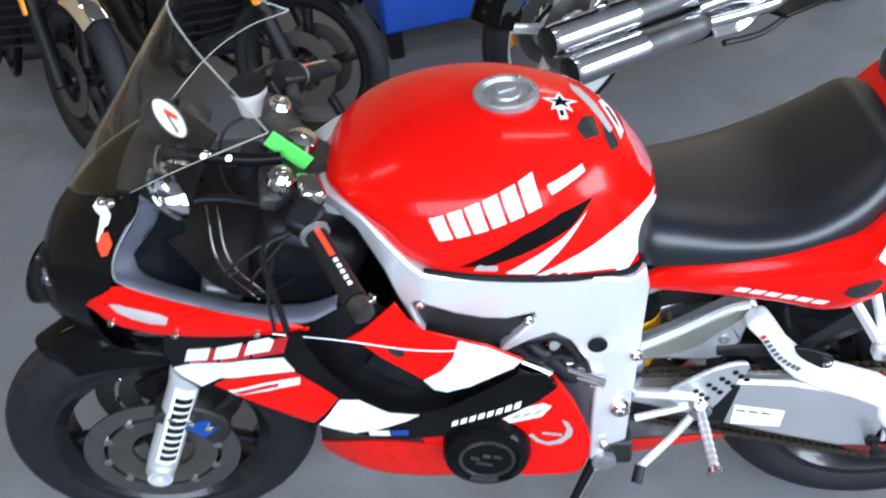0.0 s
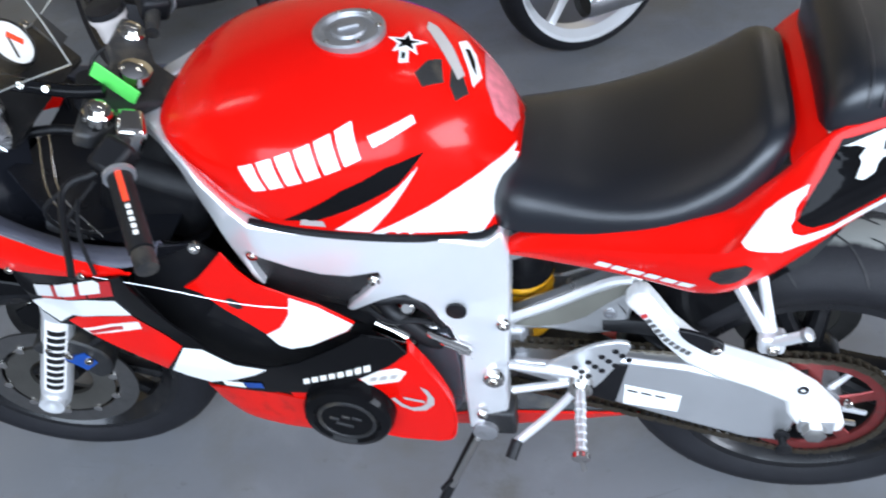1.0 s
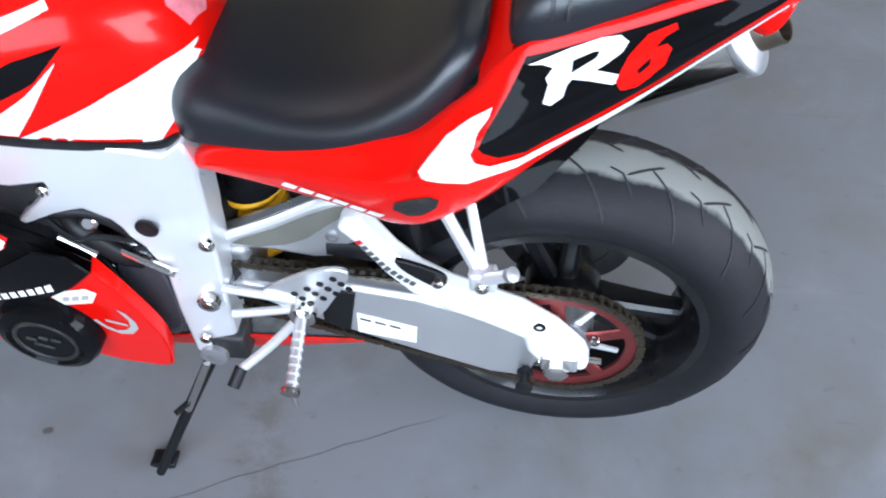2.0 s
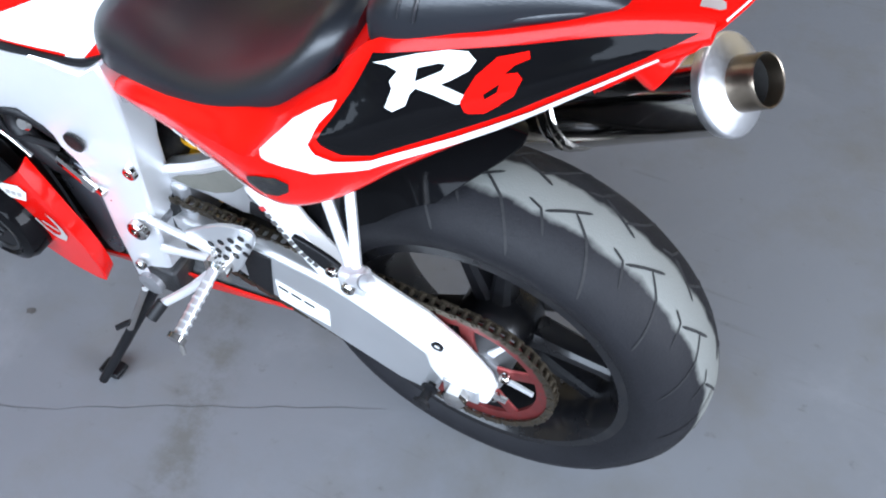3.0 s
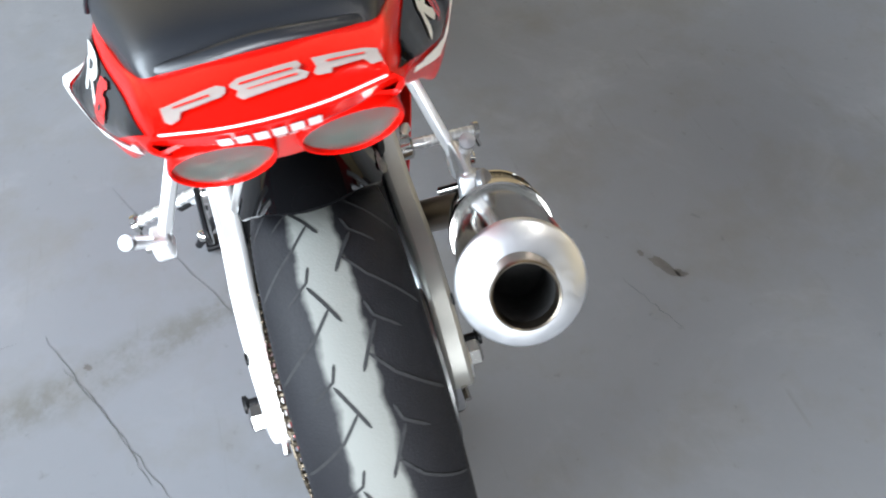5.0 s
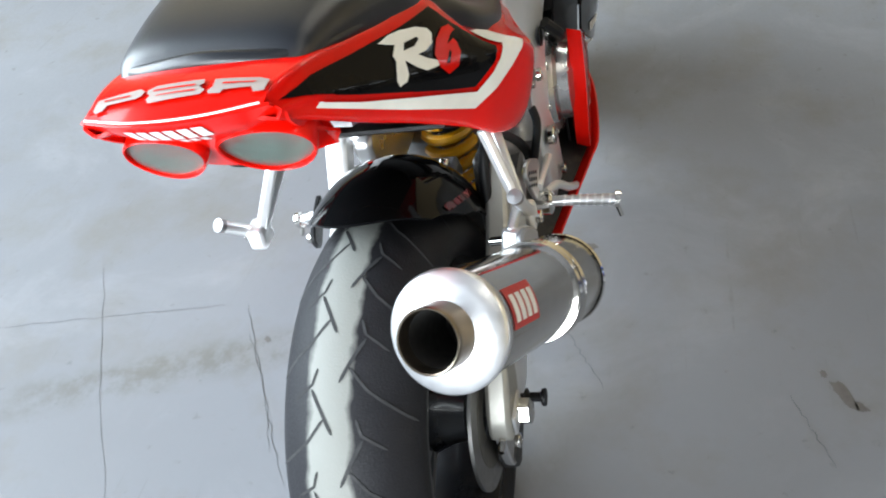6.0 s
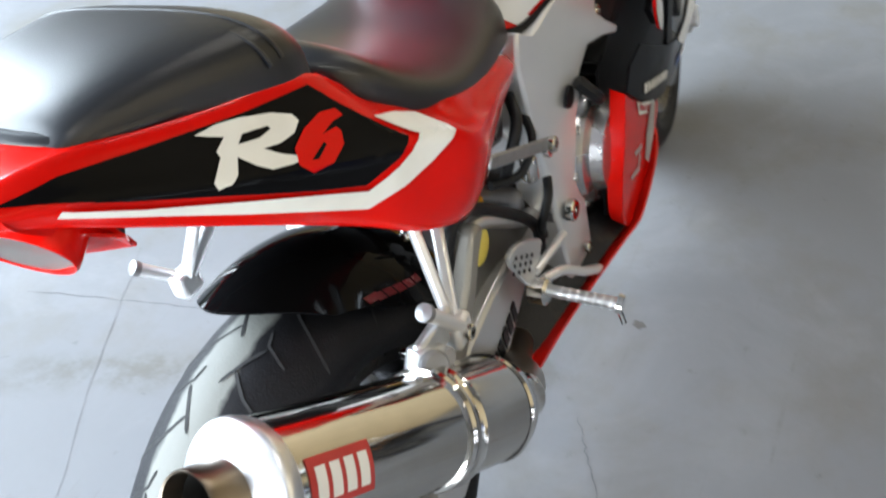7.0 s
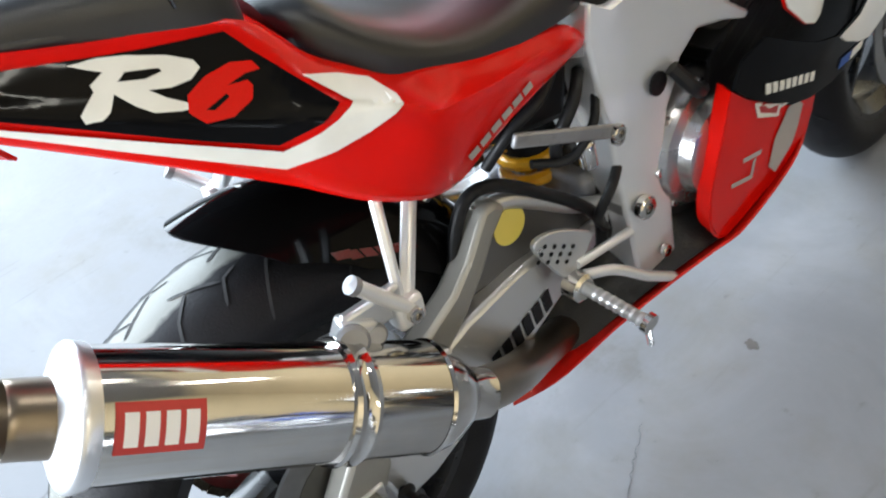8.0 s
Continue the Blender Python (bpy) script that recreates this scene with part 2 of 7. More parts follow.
def tube(pts, r, seg=10, n=5, bm=None, r2=None, caps=True, flat=1.0):
    """A pipe along smoothed points; r2 is its other end's radius."""
    line = smooth(pts, n) if len(pts) > 2 else [Vector(p) for p in pts]
    secs, up = [], None
    for i, p in enumerate(line):
        d = (line[min(i + 1, len(line) - 1)] - line[max(i - 1, 0)]).normalized()
        if up is None:
            up = d.orthogonal().normalized()
        up = (up - d * up.dot(d)).normalized()
        side = d.cross(up)
        w = i / (len(line) - 1)
        rr = r + ((r2 if r2 is not None else r) - r) * w
        secs.append([p + (up * math.cos(a) + side * math.sin(a) * flat) * rr for a in (math.tau * k / seg for k in range(seg))])
    return rings(secs, caps, bm)


def lathe(profile, centre, axis=(0, 1, 0), seg=48, closed=False, bm=None):
    """Turns (distance along the axis, radius) pairs round an axis through centre."""
    bm = bm or bmesh.new()
    a = Vector(axis).normalized()
    u = a.orthogonal().normalized()
    if abs(a.y) > 0.99:
        u = Vector((1, 0, 0))
    v = a.cross(u)
    c = Vector(centre)
    rows = [[c + a * h + (u * math.cos(t) + v * math.sin(t)) * r for t in (math.tau * k / seg for k in range(seg))] for h, r in profile]
    grid_faces(bm, rows, close_u=True, close_v=closed)
    return bm


def fill(outline, holes=(), step=0.03):
    """A flat, evenly cut face in x and z from outlines."""
    bm = bmesh.new()
    edges = []
    for loop in (outline, *holes):
        vs = [bm.verts.new((p[0], 0, p[1])) for p in loop]
        edges += [bm.edges.new((vs[i - 1], vs[i])) for i in range(len(vs))]
    bmesh.ops.triangle_fill(bm, edges=edges, use_beauty=True, use_dissolve=False)
    for _ in range(6):
        long = [e for e in bm.edges if e.calc_length() > step]
        if not long:
            break
        bmesh.ops.subdivide_edges(bm, edges=long, cuts=1)
        bmesh.ops.triangulate(bm, faces=bm.faces[:])
    return bm


def across(table, x):
    """Reads a value between the pairs of a small table."""
    if x <= table[0][0]:
        return table[0][1]
    for (a, va), (b, vb) in zip(table, table[1:]):
        if x <= b:
            return va + (vb - va) * (x - a) / (b - a)
    return table[-1][1]


def plate(outline, y, thick, holes=(), step=0.03, round_n=0):
    """A side plate from an outline in x and z. y: its outer face, a number or a function of x, z; the depth goes inwards."""
    if round_n:
        outline = [(p.x, p.z) for p in smooth([(a, 0, b) for a, b in outline], round_n, True)]
    bm = fill(outline, holes, step)
    for v in bm.verts:
        v.co.y = y(v.co.x, v.co.z) if callable(y) else y
    side = 1 if sum(v.co.y for v in bm.verts) > 0 else -1
    bmesh.ops.recalc_face_normals(bm, faces=bm.faces)
    out = bmesh.ops.extrude_face_region(bm, geom=bm.faces[:])
    for g in out["geom"]:
        if isinstance(g, bmesh.types.BMVert):
            g.co.y -= side * thick
    return bm


def decal(outline, keys, side, lift=0.0012, holes=(), step=0.012, round_n=0):
    """A thin film laid from the side on to a kept skin. side: -1 left, 1 right."""
    if round_n:
        outline = [(p.x, p.z) for p in smooth([(a, 0, b) for a, b in outline], round_n, True)]
    bm = fill(outline, holes, step)
    gone = []
    for v in bm.verts:
        best = None
        for k in keys:
            p, nrm, _, _ = BVH[k].ray_cast(Vector((v.co.x, side * 0.6, v.co.z)), Vector((0, -side, 0)), 0.6)
            if p is not None and (best is None or p.y * side > best[0].y * side):
                best = (p, nrm)
        if best is None:
            gone.append(v)
        else:
            n = best[1] if best[1].y * side > 0 else -best[1]
            v.co = best[0] + n * lift
    bmesh.ops.delete(bm, geom=gone, context="VERTS")
    return bm


def decal_along(polys, origin, u, v, ray, keys, lift=0.0012, step=0.012):
    """The same from any direction: outlines in u, v from an origin, laid along a ray."""
    bm = bmesh.new()
    o, u, v, ray = Vector(origin), Vector(u).normalized(), Vector(v).normalized(), Vector(ray).normalized()
    for outline in polys:
        b2 = fill(outline, (), step)
        gone = []
        for w in b2.verts:
            start = o + u * w.co.x + v * w.co.z - ray * 0.5
            best = None
            for k in keys:
                p, nrm, _, d = BVH[k].ray_cast(start, ray, 1.0)
                if p is not None and (best is None or d < best[2]):
                    best = (p, nrm, d)
            if best is None:
                gone.append(w)
            else:
                n = best[1] if best[1].dot(ray) < 0 else -best[1]
                w.co = best[0] + n * lift
        bmesh.ops.delete(b2, geom=gone, context="VERTS")
        me = bpy.data.meshes.new("scratch")
        b2.to_mesh(me)
        b2.free()
        bm.from_mesh(me)
        bpy.data.meshes.remove(me)
    return bm


def box(size, m, bm=None):
    bm = bm or bmesh.new()
    bmesh.ops.create_cube(bm, size=1, matrix=m @ Matrix.Diagonal((*size, 1)))
    return bm


def bar(a, b, w, h, bm=None, up=(0, 0, 1)):
    """A square bar from a to b."""
    a, b = Vector(a), Vector(b)
    d = b - a
    z = Vector(up)
    x = d.normalized()
    y = z.cross(x).normalized()
    z = x.cross(y)
    m = Matrix((x, y, z)).transposed().to_4x4()
    m.translation = (a + b) / 2
    return box((d.length, w, h), m, bm)


def moved(bm, m):
    bmesh.ops.transform(bm, matrix=m, verts=bm.verts)
    return bm


def bolt(name, centre, axis, r, parent, material=None, length=0.008):
    """A hexagon-socket screw head."""
    a = Vector(axis).normalized()
    bm = lathe([(0, r), (length * 0.8, r), (length, r * 0.85), (length, r * 0.5), (length * 0.4, r * 0.45), (length * 0.4, 0.0001)], centre, a, 14)
    return part(name, bm, material or STEEL, parent)


# ---- the red motorcycle ----
bike = new("motorcycle")
bike.matrix_world = BIKE
bike.empty_display_size = 0.2
tagged(bike, "red, white and black sport motorcycle leaning on its side stand", "motorcycle")

REAR = Vector((0, 0, 0.315))
# the front end turns a little to the left about the steering head
STEM = Vector((-0.995, 0, 0.94))
HEAD_AXIS = Vector((0.44, 0, 0.90)).normalized()
STEER = Matrix.Translation(STEM) @ Matrix.Rotation(radians(8), 4, HEAD_AXIS) @ Matrix.Translation(-STEM)
FRONT = Vector((-1.391, 0, 0.300))


def tyre_profile(radius, half, crown, bead):
    out = []
    for i in range(17):
        y = -half + 2 * half * i / 16
        out.append((y, radius - crown + math.sqrt(crown * crown - y * y)))
    e = out[-1][1]
    side = [(half + 0.004, e - 0.014), (half + 0.002, (e + bead) / 2), (half - 0.006, bead + 0.008), (half - 0.012, bead)]
    return [(-a, r) for a, r in reversed(side)] + out + side


def rim_profile(half, bead):
    return [(-half, bead + 0.006), (-half + 0.004, bead + 0.007), (-half + 0.008, bead - 0.004), (-half * 0.55, bead - 0.022), (half * 0.55, bead - 0.022),
            (half - 0.008, bead - 0.004), (half - 0.004, bead + 0.007), (half, bead + 0.006),
            (half, bead - 0.008), (half * 0.55, bead - 0.032), (-half * 0.55, bead - 0.032), (-half, bead - 0.008)]


def spoke(angle, r0, r1, w0, w1, d0, d1, centre):
    """A tapered cast spoke in the wheel's plane."""
    secs = []
    for k in range(5):
        t = k / 4
        r = r0 + (r1 - r0) * t
        w = (w0 + (w1 - w0) * t) * (1 + 0.25 * (2 * t - 1) ** 2)
        d = d0 + (d1 - d0) * t
        ring = []
        for q in range(10):
            a = math.tau * q / 10
            u = math.copysign(abs(math.cos(a)) ** 0.7, math.cos(a)) * w
            y = math.copysign(abs(math.sin(a)) ** 0.7, math.sin(a)) * d
            ca, sa = math.cos(angle), math.sin(angle)
            ring.append(centre + Vector((ca * r - sa * u, y, sa * r + ca * u)))
        secs.append(ring)
    return rings(secs)


# rear wheel
rear_wheel = part("rear_wheel", lathe(rim_profile(0.076, 0.216), REAR, seg=72, closed=True), RIM, bike, "gloss black cast rear wheel")
part("tyre", lathe(tyre_profile(0.315, 0.084, 0.098, 0.217), REAR, seg=128), TYRE, rear_wheel, "wide black tyre with a pale scuffed crown")
part("hub", lathe([(-0.07, 0.0001), (-0.07, 0.035), (-0.05, 0.05), (-0.02, 0.06), (0.02, 0.06), (0.05, 0.045), (0.075, 0.04), (0.075, 0.0001)], REAR, seg=32), RIM, rear_wheel)
for k in range(3):
    a = radians(97 + 120 * k)
    for s in (-1, 1):
        part("spoke", spoke(a + s * 0.22, 0.045, 0.196, 0.017, 0.013, 0.026, 0.018, REAR), RIM, rear_wheel)


def groove_path(pts, width, radius, crown, centre):
    """A thin dark cut that follows the tyre's round skin; pts: degrees and offset across."""
    bm = bmesh.new()
    line = []
    for (a, y), (b, z) in zip(pts, pts[1:]):
        for k in range(5):
            t = k / 5
            line.append((a + (b - a) * t, y + (z - y) * t))
    line.append(pts[-1])
    ps = []
    for a, y in line:
        r = radius - crown + math.sqrt(crown * crown - y * y) + 0.0006
        ps.append(centre + Vector((math.cos(radians(a)) * r, y, math.sin(radians(a)) * r)))
    rows = [[], []]
    for i, p in enumerate(ps):
        d = (ps[min(i + 1, len(ps) - 1)] - ps[max(i - 1, 0)]).normalized()
        n = (p - centre).normalized()
        s = d.cross(n).normalized()
        w = width * (0.35 if i in (0, len(ps) - 1) else 1)
        rows[0].append(p + s * w / 2)
        rows[1].append(p - s * w / 2)
    grid_faces(bm, rows)
    return bm


def add_grooves(wheel, radius, crown, centre, step, scale=1.0):
    for k in range(round(360 / step)):
        for s in (-1, 1):
            t = 75.6 + k * step - (step / 2 if s > 0 else 0)
            y = lambda v: s * v * scale
            part("tread_groove", groove_path([(t, y(0.031)), (t - 4.7, y(0.017)), (t - 9.4, y(0.004))], 0.0042, radius, crown, centre), GROOVE, wheel)
            part("tread_groove", groove_path([(t - 6.0, y(0.0135)), (t - 11.0, y(0.036)), (t - 14.6, y(0.063)), (t - 17.5, y(0.084))], 0.0036, radius, crown, centre), GROOVE, wheel)
            part("tread_groove", groove_path([(t + 4.3, y(0.024)), (t + 1.0, y(0.030)), (t - 2.2, y(0.056))], 0.0034, radius, crown, centre), GROOVE, wheel)


add_grooves(rear_wheel, 0.315, 0.098, REAR, 360 / 17)

# sprocket and chain on the left side
CY = -0.100
sprocket = part("sprocket", lathe([(CY - 0.003, 0.119), (CY + 0.003, 0.119), (CY + 0.003, 0.100), (CY - 0.003, 0.100)], REAR, seg=96, closed=True), SPROCKET, bike, "worn red anodised rear sprocket")
for k in range(5):
    part("arm", spoke(radians(20 + 72 * k), 0.038, 0.103, 0.013, 0.010, 0.003, 0.003, REAR + Vector((0, CY, 0))), SPROCKET, sprocket)
    part("bright_arm", spoke(radians(56 + 72 * k), 0.030, 0.094, 0.008, 0.004, 0.004, 0.003, REAR + Vector((0, CY + 0.008, 0))), ALU, sprocket, "bare metal carrier arm")
    p = REAR + Vector((math.cos(radians(20 + 72 * k)) * 0.058, CY - 0.004, math.sin(radians(20 + 72 * k)) * 0.058))
    bolt("bolt", p, (0, -1, 0), 0.008, sprocket, STEEL, 0.009)
part("carrier", lathe([(CY + 0.05, 0.052), (CY - 0.002, 0.050), (CY - 0.006, 0.032), (CY - 0.016, 0.028), (CY - 0.018, 0.0001)], REAR, seg=30), ALU_DARK, sprocket)

chain = new("drive_chain")
chain.parent = bike
chain["label"] = "oily brown drive chain"
link_bm = bmesh.new()
for s in (-1, 1):
    secs = []
    for y in (s * 0.0065, s * 0.0085):
        ring = []
        for k in range(12):
            a = math.tau * k / 12
            ring.append(Vector((math.cos(a) * 0.0068 + (0.0079 if math.cos(a) > 0 else -0.0079), y, math.sin(a) * (0.0072 if abs(math.cos(a)) > 0.3 else 0.0052))))
        secs.append(ring)
    rings(secs, bm=link_bm)
for x in (-0.0079, 0.0079):
    lathe([(-0.0062, 0.0045), (0.0062, 0.0045)], (x, 0, 0), seg=8, bm=link_bm)
    lathe([(-0.0095, 0.0001), (-0.0095, 0.0025), (0.0095, 0.0025), (0.0095, 0.0001)], (x, 0, 0), seg=6, bm=link_bm)
first_link = part("link", link_bm, CHAIN, chain)
FS = Vector((-0.565, 0, 0.425))
R1, R2 = 0.123, 0.042
axis_d = (FS - REAR)
ang = math.atan2(axis_d.z, axis_d.x)
tilt = math.acos((R1 - R2) / axis_d.length)
loop = []
for k in range(41):
    a = ang + tilt - math.tau * 0 + (math.tau - 2 * tilt) * k / 40
    loop.append(REAR + Vector((math.cos(a) * R1, 0, math.sin(a) * R1)))
for k in range(17):
    a = ang - tilt + 2 * tilt * k / 16
    loop.append(FS + Vector((math.cos(a) * R2, 0, math.sin(a) * R2)))
loop.append(loop[0].copy())
total = sum((b - a).length for a, b in zip(loop, loop[1:]))
count = int(total / 0.01588)
stops = evenly(loop, count + 1)
for k in range(count):
    p, q = stops[k], stops[k + 1]
    mid = (p + q) / 2
    d = q - p
    m = Matrix.Translation((mid.x, CY, mid.z)) @ Matrix.Rotation(-math.atan2(d.z, d.x), 4, "Y")
    if k % 2:
        m = m @ Matrix.Diagonal((1, 0.8, 0.92, 1))
    ob = first_link if k == 0 else new("link", first_link.data)
    ob.parent = chain
    ob.matrix_basis = m

# swingarm
swing = part("swingarm", bar((-0.50, -0.10, 0.440), (-0.50, 0.10, 0.440), 0.10, 0.10), ALU_DARK, bike, "silver aluminium swingarm", bevel=0.012)


def arm_y(side, extra=0.0):
    return lambda x, z: side * (across([(-0.5, 0.112), (-0.3, 0.128), (-0.1, 0.137), (0.06, 0.137)], x) + extra)


BEAM = [(-0.50, 0.432), (-0.41, 0.430), (-0.355, 0.452), (-0.30, 0.456), (-0.20, 0.446), (-0.12, 0.424), (-0.06, 0.400), (-0.025, 0.386), (-0.02, 0.335), (-0.045, 0.262), (-0.10, 0.268), (-0.20, 0.300), (-0.30, 0.335), (-0.40, 0.372), (-0.50, 0.405)]
ARCH = [(-0.296, 0.590), (-0.280, 0.612), (-0.262, 0.612), (-0.245, 0.585), (-0.222, 0.545), (-0.190, 0.508), (-0.150, 0.482), (-0.10, 0.462), (-0.05, 0.438), (0.0, 0.396), (0.040, 0.342), (0.047, 0.318), (0.042, 0.300), (0.015, 0.300), (-0.03, 0.318), (-0.045, 0.345), (-0.05, 0.375), (-0.10, 0.405), (-0.16, 0.430), (-0.205, 0.462), (-0.240, 0.505), (-0.268, 0.555)]
INNER = [(-0.50, 0.508), (-0.48, 0.517), (-0.406, 0.555), (-0.324, 0.603), (-0.282, 0.614), (-0.266, 0.600), (-0.280, 0.555), (-0.290, 0.505), (-0.303, 0.483), (-0.356, 0.474), (-0.41, 0.484), (-0.50, 0.484)]
INNER_R = [(-0.255, 0.568), (-0.30, 0.560), (-0.36, 0.520), (-0.42, 0.472), (-0.50, 0.430), (-0.50, 0.405), (-0.42, 0.415), (-0.31, 0.440), (-0.232, 0.450), (-0.240, 0.530)]
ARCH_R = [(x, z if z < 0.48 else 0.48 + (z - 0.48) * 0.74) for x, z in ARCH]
for s in (-1, 1):
    part("beam", plate(BEAM, arm_y(s), 0.038, step=0.05), ALU_ARM, swing, bevel=0.008)
    # right arch is darker than the left: its shade is in the colour
    part("arch", plate(ARCH if s < 0 else ARCH_R, arm_y(s, 0.004), 0.034, step=0.05), ARCH_METAL if s < 0 else SHADED_CAST, swing, "bright arched brace" if s < 0 else "cast arched brace darkened for shade", bevel=0.007)
    if s < 0:
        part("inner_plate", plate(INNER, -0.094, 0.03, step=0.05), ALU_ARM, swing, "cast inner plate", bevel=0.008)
        part("inner_rib", tube([(-0.50, -0.097, 0.506), (-0.406, -0.097, 0.552), (-0.324, -0.097, 0.600), (-0.284, -0.097, 0.610)], 0.008, 8), ALU, swing)
        # shade of the cast recess painted as a slightly raised olive plate
        part("pocket", plate([(-0.470, 0.499), (-0.455, 0.510), (-0.40, 0.537), (-0.342, 0.572), (-0.302, 0.592), (-0.284, 0.598), (-0.293, 0.575), (-0.324, 0.550), (-0.355, 0.521), (-0.390, 0.503), (-0.434, 0.494)], -0.0955, 0.004, step=0.05), OLIVE, swing, "flat olive plate for a shaded recess")
        part("chain_slider", plate([(-0.346, 0.446), (-0.290, 0.446), (-0.312, 0.345), (-0.352, 0.358)], arm_y(-1, 0.003), 0.008, step=0.05), DARK, swing, "black plastic chain slider", bevel=0.002)
        bolt("plug", Vector((-0.318, -0.094, 0.528)), (0, s, 0), 0.010, swing, ALU_DARK, 0.004)
    else:
        part("inner_plate", plate(INNER_R, 0.108, 0.022, step=0.05), GUSSET, swing, "grey gusset plate darkened for shade", bevel=0.006)
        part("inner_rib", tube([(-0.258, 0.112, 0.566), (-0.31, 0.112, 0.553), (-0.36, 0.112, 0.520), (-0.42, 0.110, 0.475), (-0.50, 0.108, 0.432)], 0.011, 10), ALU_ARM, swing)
    bolt("plug", Vector((-0.026, s * 0.139, 0.409)), (0, s, 0), 0.009, swing, DARK, 0.003)
    part("axle_block", box((0.055, 0.03, 0.036), pose(0.004, s * 0.130, 0.318)), ALU_ARM, swing, bevel=0.004)
    part("axle_nut", lathe([(0, 0.019), (0.016, 0.019), (0.020, 0.013), (0.020, 0.0001)], (0.0, s * 0.144, 0.316), (0, s, 0), 6), STEEL, swing)
    part("stand_spool", lathe([(0, 0.006), (0.008, 0.006), (0.010, 0.013), (0.013, 0.013), (0.016, 0.007), (0.032, 0.007), (0.035, 0.013), (0.040, 0.013), (0.042, 0.0001)], (-0.046, s * 0.134, 0.292), (0, s, 0), 20), DARK, swing, "black paddock stand spool")
    part("adjuster", tube([(0.03, s * 0.125, 0.312), (0.065, s * 0.125, 0.306)], 0.005, 8), STEEL, swing)
part("label_film", plate([(-0.300, 0.344), (-0.296, 0.392), (-0.207, 0.372), (-0.212, 0.331)], lambda x, z: -(across([(-0.5, 0.112), (-0.3, 0.128), (-0.1, 0.137)], x) + 0.0012), 0.001), WHITE, swing, "white paper warning label")
for k in range(3):
    part("print_bar", plate([(-0.292 + 0.022 * k, 0.383 - 0.005 * k), (-0.276 + 0.022 * k, 0.379 - 0.005 * k), (-0.276 + 0.022 * k, 0.376 - 0.005 * k), (-0.292 + 0.022 * k, 0.380 - 0.005 * k)], lambda x, z: -(across([(-0.5, 0.112), (-0.3, 0.128), (-0.1, 0.137)], x) + 0.003), 0.001), DARK, swing)
# black chain guard above the chain, left
part("chain_guard", loft([[(-0.33, -0.080, 0.505), (-0.25, -0.082, 0.512), (-0.17, -0.085, 0.492)], [(-0.33, -0.094, 0.512), (-0.25, -0.098, 0.512), (-0.17, -0.100, 0.486)], [(-0.33, -0.102, 0.496), (-0.25, -0.106, 0.490), (-0.17, -0.106, 0.470)]], 10, 3, 0.003), DARK, swing, "black plastic chain guard")
part("guard_tab", plate([(-0.215, 0.555), (-0.165, 0.535), (-0.150, 0.518), (-0.160, 0.498), (-0.185, 0.512), (-0.21, 0.535)], -0.150, 0.008, round_n=3), DARK, swing, bevel=0.002)
bolt("bolt", Vector((-0.162, -0.150, 0.516)), (0, -1, 0), 0.008, swing, STEEL)
part("brake_line", tube([(-0.10, 0.118, 0.40), (-0.175, 0.110, 0.44), (-0.215, 0.106, 0.50), (-0.232, 0.106, 0.550), (-0.256, 0.110, 0.588), (-0.300, 0.114, 0.582), (-0.374, 0.120, 0.524), (-0.425, 0.124, 0.476), (-0.448, 0.128, 0.440), (-0.445, 0.130, 0.40)], 0.0085, 10), CABLE, swing)

# rear brake
rear_disc = part("rear_brake_disc", lathe([(0.098, 0.110), (0.103, 0.110), (0.103, 0.075), (0.098, 0.075)], REAR, seg=64, closed=True), ROTOR, bike, "steel rear brake disc")
part("carrier", lathe([(0.100, 0.078), (0.104, 0.078), (0.102, 0.040), (0.098, 0.040)], REAR, seg=40, closed=True), GOLD, rear_disc)
part("caliper", box((0.10, 0.05, 0.05), pose(-0.03, 0.105, 0.235, 0, 20, 0)), ENGINE, rear_disc, "dark cast brake caliper", bevel=0.01)
part("caliper_bracket", plate([(-0.06, 0.36), (0.03, 0.345), (0.035, 0.27), (0.02, 0.22), (-0.02, 0.215), (-0.05, 0.25)], 0.126, 0.014, round_n=3), ALU_DARK, rear_disc, bevel=0.003)
bolt("bolt", Vector((-0.005, 0.126, 0.245)), (0, 1, 0), 0.012, rear_disc, STEEL)

# hugger over the rear tyre
hug = []
for k in range(19):
    t = k / 18
    row = []
    for q in range(17):
        w = -1 + q / 8
        a = radians(84 + 13 * w * w + (150 - 84 - 13 * w * w) * t)
        r = 0.377 - 0.012 * t - 0.058 * w * w - 0.030 * w ** 6 * min(1.0, 3 * t)
        row.append(REAR + Vector((math.cos(a) * r, w * (0.084 + 0.022 * min(1.0, 2 * t)), math.sin(a) * r)))
    hug.append(row)
bm = bmesh.new()
grid_faces(bm, hug)
bmesh.ops.recalc_face_normals(bm, faces=bm.faces)
bmesh.ops.solidify(bm, geom=bm.faces[:], thickness=0.004)
hugger = part("hugger", bm, BLACK, bike, "gloss black pointed rear hugger", keep="hugger")
bolt("bolt", Vector((-0.20, 0.0, 0.612)), (-0.5, 0, 0.85), 0.009, hugger)
bolt("bolt", Vector((-0.24, 0.05, 0.575)), (-0.5, 0.2, 0.85), 0.008, hugger)

